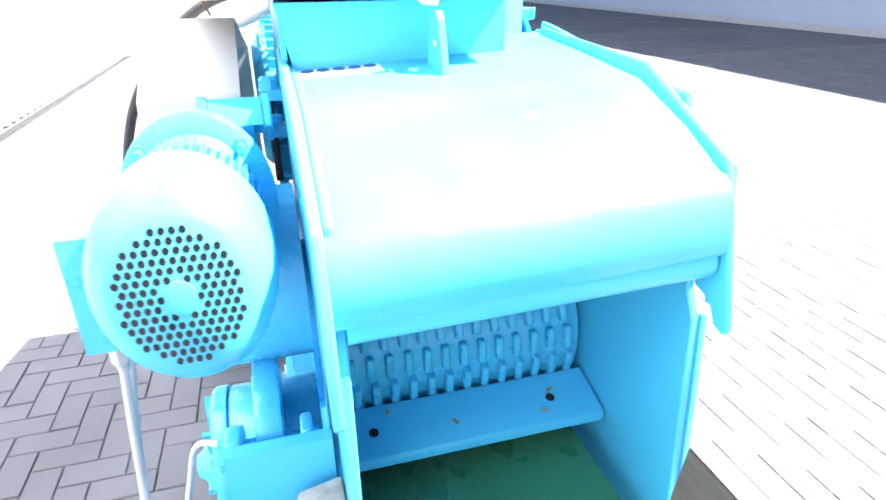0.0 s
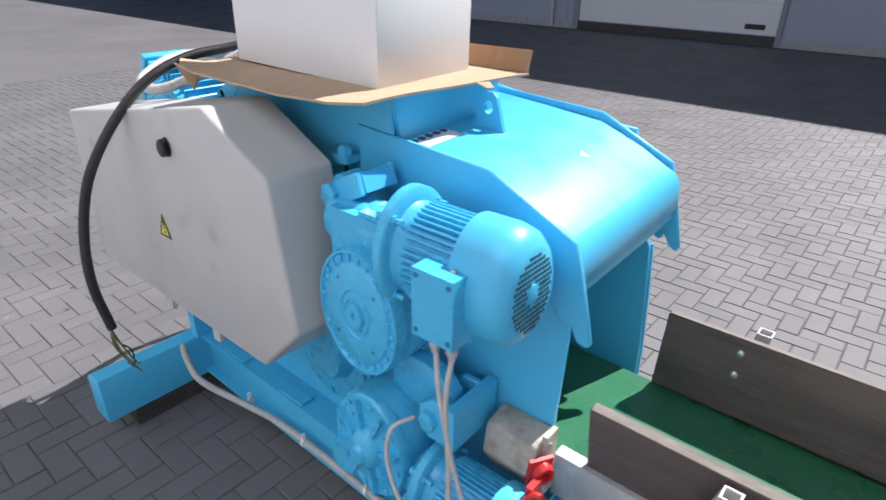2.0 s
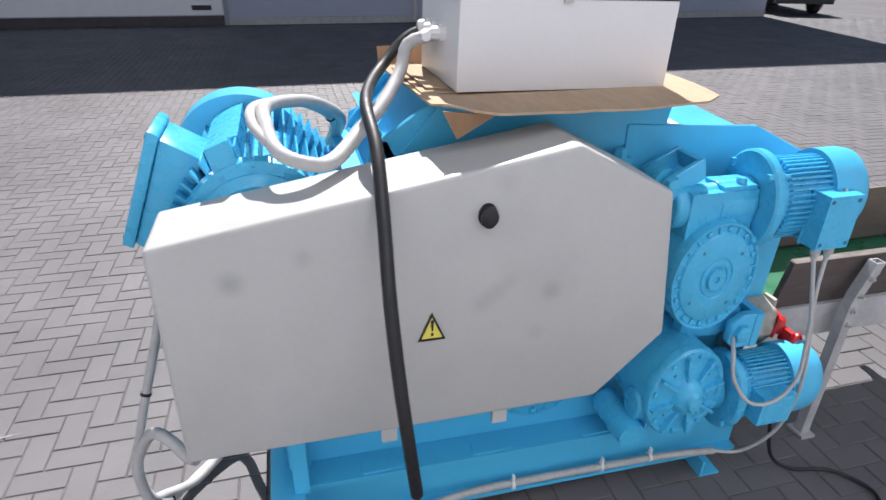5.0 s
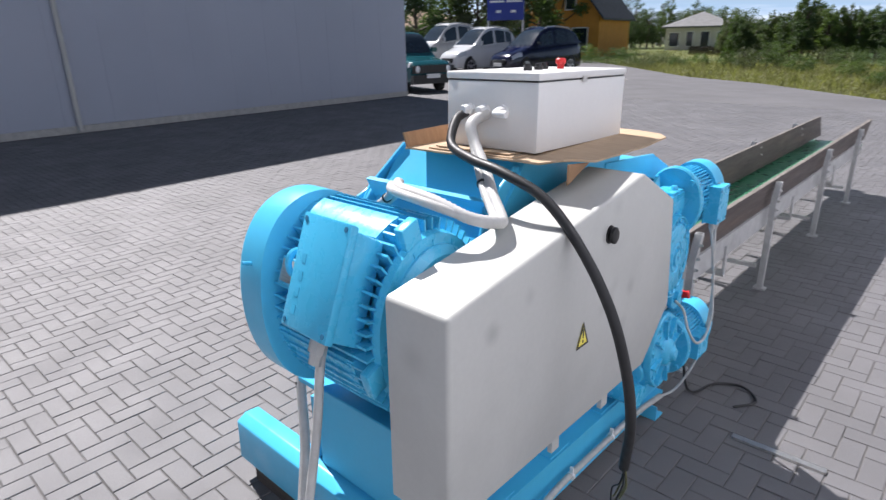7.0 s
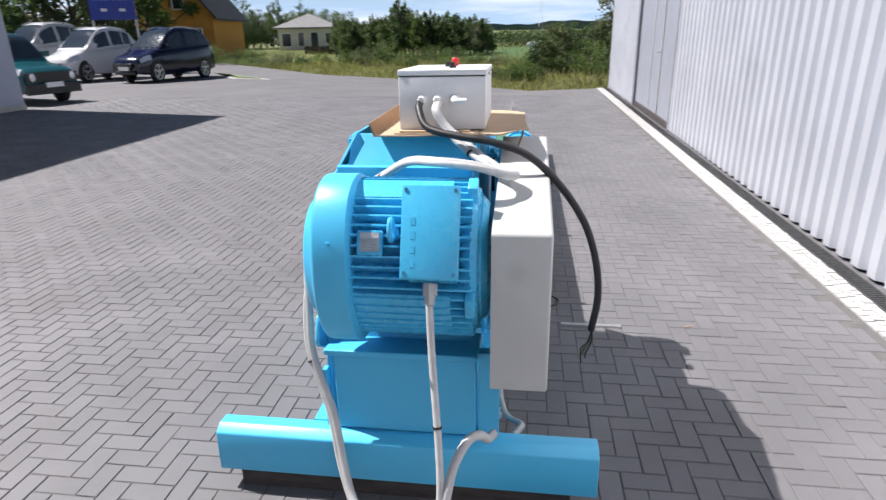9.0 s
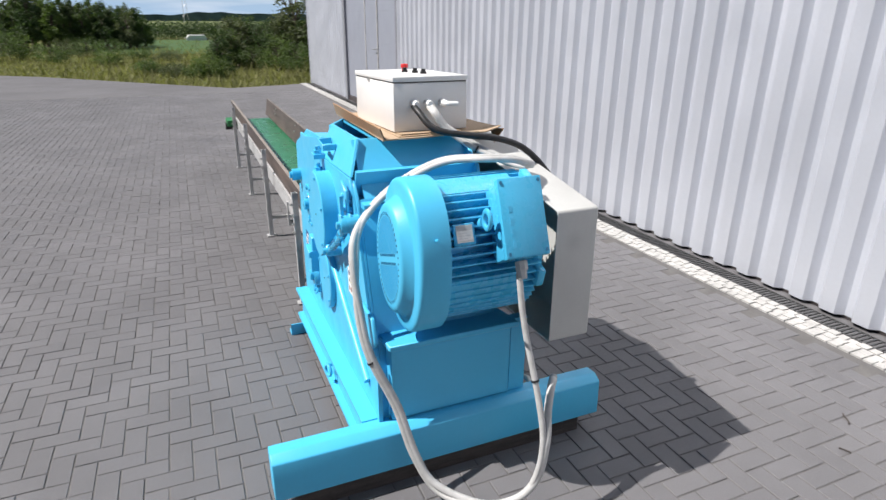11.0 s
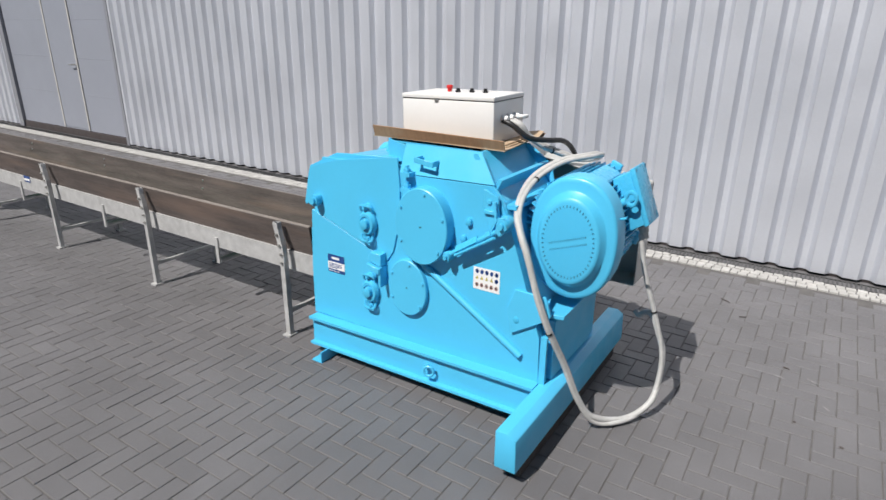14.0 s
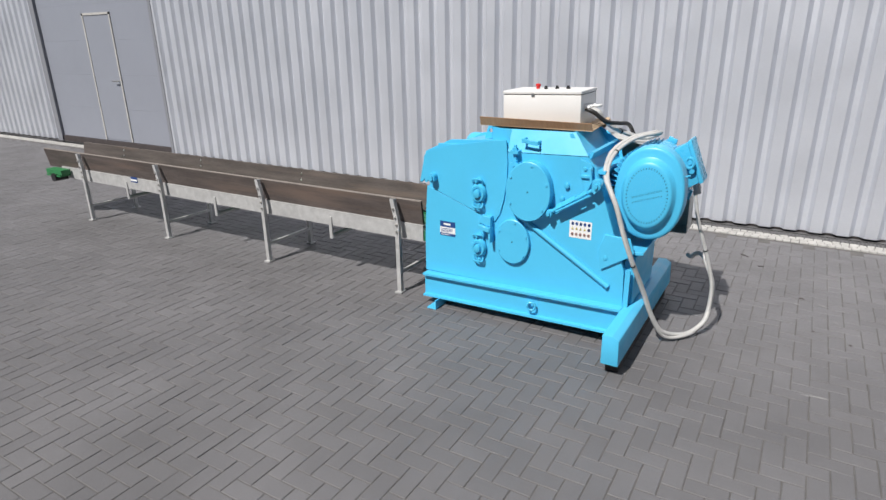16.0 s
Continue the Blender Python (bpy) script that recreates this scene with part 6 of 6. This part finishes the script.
# low dark fence before the bungalow
fx0, fy0 = polar(20.6, 66)
fx1, fy1 = polar(15.2, 60)
fence = thing("fence", (fx0, fy0, -0.25), "low dark slatted fence beside the pale bungalow", "fence")
for z in (0.05, 0.42):
    bm = B()
    rod(bm, (fx0, fy0, z), (fx1, fy1, z), 0.035, 6)
    part("rail", bm, TIMBER, fence)
for k in range(36):
    u = k / 35
    bm = B()
    x, y = fx0 + (fx1 - fx0) * u, fy0 + (fy1 - fy0) * u
    vbox(bm, x - 0.075, x + 0.075, y - 0.05, y - 0.03, -0.25, 0.5 + 0.04 * (k % 3))
    part("slat", bm, TIMBER, fence, smooth=0)

# houses
ORANGE = node_mat("orange_plaster", (0.60, 0.27, 0.05), 0.85, var=0.06, scale=1.5)
SLATE = node_mat("dark_roof_tiles", (0.045, 0.047, 0.055), 0.7, var=0.15, scale=2, fine=14)
TILE_GREY = node_mat("grey_roof_tiles", (0.20, 0.20, 0.20), 0.75, var=0.12, scale=2, fine=14)
PLASTER = node_mat("pale_plaster", (0.60, 0.59, 0.56), 0.85, var=0.06, scale=1.5)
GLASS = node_mat("dark_window_glass", (0.02, 0.03, 0.04), 0.03, var=0.05, gloss=0.9)


def house(x, y, turn, wx, wy, eave, ridge, wall_mat, roof_mat, label, hip=0.0, wins=()):
    th = thing("house", (x, y, -0.25), label, "house")
    M = pose(x, y, -0.25, 0, 0, turn)
    bm = B()
    vbox(bm, -wx / 2, wx / 2, -wy / 2, wy / 2, 0, eave, M)
    if not hip:
        vs = [bm.verts.new(M @ Vector(p)) for p in ((-wx / 2, -wy / 2, eave), (wx / 2, -wy / 2, eave), (0, -wy / 2, ridge - 0.1), (-wx / 2, wy / 2, eave), (wx / 2, wy / 2, eave), (0, wy / 2, ridge - 0.1))]
        bm.faces.new(vs[:3])
        bm.faces.new(vs[5:2:-1])
    part("wall", bm, wall_mat, th, smooth=0)
    bm = B()
    o = 0.5
    k = (ridge - eave) / (wx / 2)
    e = eave - o * k
    R = [(-wx / 2 - o, -wy / 2 - o, e), (wx / 2 + o, -wy / 2 - o, e), (wx / 2 + o, wy / 2 + o, e), (-wx / 2 - o, wy / 2 + o, e), (0, -wy / 2 - o + hip, ridge), (0, wy / 2 + o - hip, ridge)]
    lo = [bm.verts.new(M @ Vector(p)) for p in R]
    hi = [bm.verts.new(M @ Vector((p[0], p[1], p[2] + 0.2))) for p in R]
    for vs, fl in ((lo, 1), (hi, 0)):
        for f in ((0, 4, 5, 3), (1, 2, 5, 4)) + (((0, 1, 4), (2, 3, 5)) if hip else ()):
            bm.faces.new([vs[i] for i in (f if fl else f[::-1])])
    for a, b in ((0, 1), (1, 2), (2, 3), (3, 0)) if hip else ((0, 4), (4, 1), (1, 2), (2, 5), (5, 3), (3, 0)):
        bm.faces.new((lo[a], lo[b], hi[b], hi[a]))
    bmesh.ops.recalc_face_normals(bm, faces=bm.faces[:])
    part("roof", bm, roof_mat, th, smooth=0)
    for u, z, w, h in wins:
        bm = B()
        vbox(bm, u - w / 2, u + w / 2, -wy / 2 - 0.06, -wy / 2 - 0.02, z, z + h, M)
        win = part("window", bm, GLASS, th, "dark window pane", smooth=0)
        bm = B()
        for a, b, c, d in ((u - w / 2 - 0.1, u - w / 2, z - 0.1, z + h + 0.1), (u + w / 2, u + w / 2 + 0.1, z - 0.1, z + h + 0.1), (u - w / 2, u + w / 2, z + h, z + h + 0.1), (u - w / 2, u + w / 2, z - 0.1, z)):
            vbox(bm, a, b, -wy / 2 - 0.09, -wy / 2 - 0.01, c, d, M)
        part("frame", bm, WHITE, win, smooth=0)
    return th


hx, hy = polar(30.1, 67)
house(hx, hy, 12, 8.0, 11, 3.9, 8.9, ORANGE, SLATE, "orange rendered house with steep dark roof", wins=((-1.6, 4.3, 0.9, 1.9), (1.2, 4.3, 0.9, 1.9), (2.2, 0.6, 1.4, 2.0), (-2.2, 0.8, 1.2, 1.6)))
hx, hy = polar(19.9, 86)
house(hx, hy, 15, 7.4, 8.0, 2.75, 4.25, PLASTER, TILE_GREY, "low pale bungalow with grey hipped roof", hip=4.2, wins=((-2.7, 0.5, 1.1, 1.5), (-0.9, 0.5, 0.7, 1.6), (0.8, 0.4, 0.9, 1.7), (2.6, 0.8, 0.8, 1.2)))
hx, hy = polar(43.4, 58)
house(hx, hy, 30, 9, 9, 2.6, 4.4, PLASTER, node_mat("tan_roof_tiles", (0.26, 0.17, 0.10), 0.8, var=0.15, scale=2, fine=12), "low house with a tan roof behind the parked cars", hip=3.0)
bm = B()
x, y = polar(-0.3, 70)
prism(bm, [(x - 1.0, -0.2), (x - 1.0, 0.02), (x - 0.75, 0.36), (x + 0.85, 0.36), (x + 1.0, 0.02), (x + 1.0, -0.2)], "y", y, y + 2.5)
solid("barn", bm, WHITE, "low white barn beyond the green field", "barn", smooth=0)
x, y = polar(-1.0, 520)
bm = B()
for a in range(3):
    rod(bm, (x + 2 * math.cos(a * 2.1), y + 2 * math.sin(a * 2.1), -0.3), (x, y, 52), 0.14, 5)
for z in range(4, 50, 6):
    s = 2 * (1 - z / 52)
    rod(bm, (x - s, y, z), (x + s, y, z + 3), 0.08, 4)
solid("lattice_mast", bm, GALV, "thin lattice mast far beyond the trees", "mast", smooth=0)

# blue sign board on posts
sx, sy = polar(36.0, 37)
sign = thing("sign_board", (sx, sy, 0), "blue sign board with white bars on two posts", "sign")
SM = pose(sx, sy, 0, 0, 0, 30)
bm = B()
vbox(bm, -1.05, 1.05, -0.05, 0.05, 2.65, 5.6, SM)
part("panel", bm, node_mat("blue_sign", (0.02, 0.045, 0.30), 0.4, var=0.05), sign, smooth=0)
for z, w, h in ((3.95, 0.8, 0.26), (3.6, 0.85, 0.10), (3.05, 0.28, 0.14)):
    for u in ((-0.5, 0.5) if z > 3.2 else (-0.4, 0.45)):
        bm = B()
        vbox(bm, u - w / 2, u + w / 2, -0.06, -0.051, z, z + h, SM)
        part("printed_bar", bm, WHITE, sign, smooth=0)
for u in (-1.0, 1.0):
    bm = B()
    rod(bm, SM @ Vector((u, 0.08, 0)), SM @ Vector((u, 0.08, 5.4)), 0.06, 8)
    part("post", bm, GALV, sign)

# parked cars
TYRE = node_mat("tyre_rubber", (0.02, 0.02, 0.02), 0.8, var=0.1)
RIM = node_mat("alloy_rim", (0.55, 0.55, 0.56), 0.3, metal=0.8, var=0.05)
LAMP = node_mat("clear_lamp_glass", (0.75, 0.76, 0.78), 0.1, metal=0.4, var=0.05)
HS = 1.36


def curve(pts, a):
    """Height of a smooth line through (place, height) pairs."""
    for (a0, b0), (a1, b1) in zip(pts, pts[1:]):
        if a <= a1:
            u = min(1, max(0, (a - a0) / (a1 - a0)))
            return b0 + (b1 - b0) * (0.55 * u + 0.45 * u * u * (3 - 2 * u))
    return pts[-1][1]


def shell(grid, cells, lift=0.0, thick=0.0):
    """The named cells of a grid of points as a sheet, lifted off it and given a thickness."""
    bm = B()
    at = {}
    faces = []
    for j, i in cells:
        ring = []
        for c in ((j, i), (j + 1, i), (j + 1, i + 1), (j, i + 1)):
            if c not in at:
                at[c] = bm.verts.new(grid[c[0]][c[1]])
            ring.append(at[c])
        faces.append(bm.faces.new(ring))
    bmesh.ops.recalc_face_normals(bm, faces=faces)
    bm.normal_update()
    if lift:
        mid = sum((v.co for v in bm.verts), Vector()) / len(bm.verts)
        out = sum(f.normal.dot(f.calc_center_median() - Vector((0, mid.y * 0.6, 0.5))) for f in faces)
        if out < 0:
            bmesh.ops.reverse_faces(bm, faces=faces)
            bm.normal_update()
        for v in bm.verts:
            v.co += v.normal * lift
        bmesh.ops.solidify(bm, geom=faces, thickness=thick)
    return bm


def car(x, y, turn, paint, label, L=4.5, W=1.8, H=1.5, boxy=False, group="parked cars"):
    """Front towards local -y."""
    th = thing("car", (x, y, -0.007), label, "car", group)
    M = pose(x, y, -0.007, 0, 0, turn) @ Matrix.Diagonal((1, 1, HS, 1))
    f = H / 1.5

    def add(name, bm, mat, parent=None, text="", smooth=50):
        bmesh.ops.transform(bm, matrix=M, verts=bm.verts[:])
        return part(name, bm, mat, parent or th, text, smooth=smooth)

    if boxy:
        top = [(-0.5, 0.66), (-0.47, 0.74), (-0.22, 0.84), (0.40, 0.86), (0.48, 0.84), (0.5, 0.70)]
        roof = [(-0.24, 0.82), (-0.08, 1.33), (-0.03, 1.40), (0.30, 1.40), (0.38, 1.33), (0.48, 0.84)]
        ends, nose = 0.05, 3.0
    else:
        top = [(-0.5, 0.55), (-0.475, 0.66), (-0.42, 0.745), (-0.25, 0.88), (0.34, 1.0), (0.46, 0.99), (0.5, 0.76)]
        roof = [(-0.28, 0.87), (-0.055, 1.37), (0.02, 1.45), (0.12, 1.47), (0.29, 1.42), (0.37, 1.34), (0.475, 0.99)]
        ends, nose = 0.22, 3.6
    # body: cross sections from nose to tail
    stations = [-0.5 + k / 36 for k in range(37)]
    section = ((0.84, 0.0), (0.95, 0.05), (0.99, 0.22), (1.0, 0.48), (0.985, 0.72), (0.955, 0.86), (0.90, 0.95), (0.74, 0.995), (0.4, 1.02), (0.0, 1.03))
    section = [(u, v) for u, v in section] + [(-u, v) for u, v in section[-2::-1]]
    grid = []
    for a in stations:
        t = abs(a) * 2
        w = W / 2 * (1 - ends * t ** nose)
        z0 = (0.20 + 0.06 * t ** 4) * f
        z1 = curve(top, a) * f
        grid.append([Vector((u * w, a * L - (0.10 if a < 0 else -0.06) * (1 - u * u) * t ** 6, z0 + (z1 - z0) * v)) for u, v in section])
    cells = [(j, i) for j in range(36) for i in range(len(section) - 1)]
    bm = shell(grid, cells)
    for row in (grid[0], grid[-1]):
        bm.faces.new([bm.verts.new(p) for p in row])
    bmesh.ops.remove_doubles(bm, verts=bm.verts[:], dist=0.0005)
    bmesh.ops.recalc_face_normals(bm, faces=bm.faces[:])
    add("body", bm, paint)
    n = len(section)
    for side in (0, 1):
        i0 = 4 if side == 0 else n - 7
        add("headlight", shell(grid, [(j, i) for j in range(1, 2 if boxy else 5) for i in range(i0, i0 + 2)], 0.007, 0.02), LAMP, text="clear swept headlight")
    # cabin: ribs from the windscreen foot to the tailgate
    belt = [(roof[0][0], roof[0][1] - 0.03), (roof[-1][0], roof[-1][1] - 0.03)]
    high = max(b for a, b in roof)
    ribs = [roof[0][0] + (roof[-1][0] - roof[0][0]) * k / 40 for k in range(41)]
    grid = []
    for a in ribs:
        zb, zr = curve(belt, a) * f, curve(roof, a) * f
        k = max(0, (zr - zb) / ((high - belt[0][1]) * f))
        t = abs(a) * 2
        wb = (W / 2 - 0.045) * (1 - 0.14 * t ** 3)
        wt = wb * (1 - (0.14 if boxy else 0.24) * k)
        rise = zr - zb
        half = [(wb, zb), (wb + (wt - wb) * 0.12, zb + rise * 0.12), (wb + (wt - wb) * 0.45, zb + rise * 0.45), (wb + (wt - wb) * 0.82, zb + rise * 0.82), (wt * 0.985, zb + rise * 0.93), (wt * 0.88, zb + rise * 0.985), (wt * 0.5, zr + 0.018 * k), (0, zr + 0.025 * k)]
        grid.append([Vector((u, a * L, v)) for u, v in half] + [Vector((-u, a * L, v)) for u, v in half[-2::-1]])
    m = len(grid[0]) - 1
    bm = shell(grid, [(j, i) for j in range(40) for i in range(m)])
    add("cabin", bm, paint)
    head = next(k for k, a in enumerate(ribs) if a >= roof[1][0])
    tail = next(k for k, a in enumerate(ribs) if a >= roof[-2][0])
    add("windscreen", shell(grid, [(j, i) for j in range(2, head + 1) for i in range(5, m - 5)], 0.012, 0.02), GLASS, text="dark tinted glass")
    add("rear_window", shell(grid, [(j, i) for j in range(tail, 39) for i in range(5, m - 5)], 0.012, 0.02), GLASS, text="dark tinted glass")
    doors = ((head - 4, 18), (20, 28), (29, tail - 1))
    for i0 in (1, m - 3):
        for j0, j1 in doors:
            add("side_window", shell(grid, [(j, i) for j in range(j0, j1) for i in (i0, i0 + 1)], 0.008, 0.02), GLASS, text="dark tinted glass")
    for s in (-1, 1):
        if not boxy:
            bm = B()
            tube(bm, [grid[j][5 if s > 0 else m - 5] + Vector((0, 0, 0.035)) for j in range(head + 1, tail, 3)], 0.016, 6, 2)
            add("roof_rail", bm, RIM, text="slim silver roof rail")
        for ya in (-0.31, 0.30):
            w = W / 2 * (1 - ends * abs(2 * ya) ** nose)
            bm = B()
            arc = [(ya * L + 0.36 * math.cos(a), 0.31 + 0.36 * math.sin(a)) for a in (math.pi * k / 14 for k in range(15))]
            prism(bm, arc + [(ya * L - 0.34, 0.2), (ya * L + 0.34, 0.2)], "x", min(s * (w - 0.12), s * (w + 0.006)), max(s * (w - 0.12), s * (w + 0.006)))
            add("wheel_arch", bm, BLACK, text="dark wheel arch")
            c = Vector((s * (w + 0.004), ya * L, 0.31))
            bm = B()
            lathe(bm, c, (-s, 0, 0), [(-0.015, 0.22), (-0.02, 0.29), (0.0, 0.315), (0.2, 0.315)], 24)
            wheel = add("wheel", bm, TYRE)
            bm = B()
            lathe(bm, c + Vector((s * 0.012, 0, 0)), (s, 0, 0), [(-0.01, 0.235), (0.006, 0.235), (0.008, 0.205), (-0.006, 0.19), (-0.006, 0.05), (0.012, 0.04), (0.012, 0)], 20)
            for k in range(5):
                vbox(bm, -0.012, 0.016, -0.028, 0.028, 0.03, 0.205, Matrix.Translation(c + Vector((s * 0.012, 0, 0))) @ Matrix.Rotation(k * 2 * math.pi / 5, 4, 'X'))
            add("rim", bm, RIM, wheel)
        bm = B()
        vbox(bm, min(s * (W / 2 - 0.06), s * (W / 2 + 0.15)), max(s * (W / 2 - 0.06), s * (W / 2 + 0.15)), -0.17 * L - 0.05, -0.17 * L + 0.05, 0.93 * f, 1.04 * f)
        bevel(bm, 0.03, 3)
        add("wing_mirror", bm, paint)
        if boxy:
            bm = B()
            lathe(bm, (s * 0.60, -L / 2 - 0.10, 0.56 * f), (0, -1, 0), [(0, 0.085), (0.02, 0.08), (0.03, 0.05), (0.03, 0)], 16)
            add("round_lamp", bm, LAMP, text="round clear headlamp")
    front = -L / 2 - 0.085
    bm = B()
    if boxy:
        vbox(bm, -0.76, 0.76, front - 0.02, front + 0.12, 0.47 * f, 0.645 * f)
        vbox(bm, -0.80, 0.80, front - 0.05, front + 0.12, 0.22 * f, 0.42 * f)
    else:
        prism(bm, [(-0.38, 0.40 * f), (0.38, 0.40 * f), (0.46, 0.54 * f), (-0.46, 0.54 * f)], "y", front - 0.015, front + 0.10)
        prism(bm, [(-0.62, 0.24 * f), (0.62, 0.24 * f), (0.5, 0.34 * f), (-0.5, 0.34 * f)], "y", front, front + 0.10)
    bevel(bm, 0.012, 2)
    add("grille", bm, BLACK, text="black grille")
    bm = B()
    vbox(bm, -0.26, 0.26, front - 0.06, front - 0.015, 0.35 * f, 0.45 * f)
    add("number_plate", bm, WHITE, text="blank white number plate", smooth=0)
    return th


def paint(name, c, r=0.12):
    return node_mat(name, c, r, var=0.02, scale=2, coat=0.25)


car(-14.87, 14.0, 74, paint("dark_teal_paint", (0.01, 0.075, 0.09)), "old boxy dark teal hatchback by the hall corner", 4.0, 1.7, 1.55, True)
car(-14.9, 22.7, -14, paint("navy_paint", (0.006, 0.008, 0.03)), "dark navy estate car parked by the meadow", 4.4, 1.85, 1.62)
car(-18.5, 22.9, -12, paint("white_silver_paint", (0.62, 0.63, 0.64)), "white compact car parked in the row", 4.0, 1.8, 1.68)
car(-22.3, 24.4, -10, paint("silver_paint", (0.40, 0.41, 0.42), 0.3), "silver tall family car parked in the row", 4.5, 1.85, 1.9)
x, y = polar(22.6, 98)
car(x, y, 60, paint("far_silver_paint", (0.5, 0.5, 0.5)), "small silver car far off by the bungalow", 3.8, 1.7, 1.45, group="far cars")

# ---- paving stones ----
rnd = random.Random(11)
FLAT, UP = paver_verts(0.1, 0.05), paver_verts(0.05, 0.1)
single = {}
for key, arr in (("flat", FLAT), ("up", UP)):
    me = bpy.data.meshes.new("paving_stone")
    me.from_pydata([tuple(p) for p in arr], [], PAVER_FACES)
    me.materials.append(PAVER)
    single[key] = me
verts, faces, count = [], [], 0
for cx, cy, flat in herringbone(BX0, BX1, BY0, BY1):
    dz, tx, ty = rnd.gauss(0, 0.0007), rnd.gauss(0, 0.004), rnd.gauss(0, 0.004)
    if PX0 < cx < PX1 and PY0 < cy < PY1 and count < 300:
        ob = new("paving_stone", single["flat" if flat else "up"])
        ob.parent = pavement
        ob.matrix_basis = Matrix.LocRotScale((cx, cy, dz), Euler((tx, ty, rnd.gauss(0, 0.004))), None)
        count += 1
        continue
    arr = (FLAT if flat else UP).copy()
    arr[:, 2] += dz + arr[:, 0] * ty + arr[:, 1] * tx
    arr[:, 0] += cx + rnd.gauss(0, 0.0006)
    arr[:, 1] += cy + rnd.gauss(0, 0.0006)
    n = len(verts)
    verts.extend(map(tuple, arr))
    faces.extend(tuple(i + n for i in f) for f in PAVER_FACES)
me = bpy.data.meshes.new("paving_stones")
me.from_pydata(verts, [], faces)
me.materials.append(PAVER)
rest = new("paving_stones", me)
rest.parent = pavement
tagged(rest, kind="stuff")
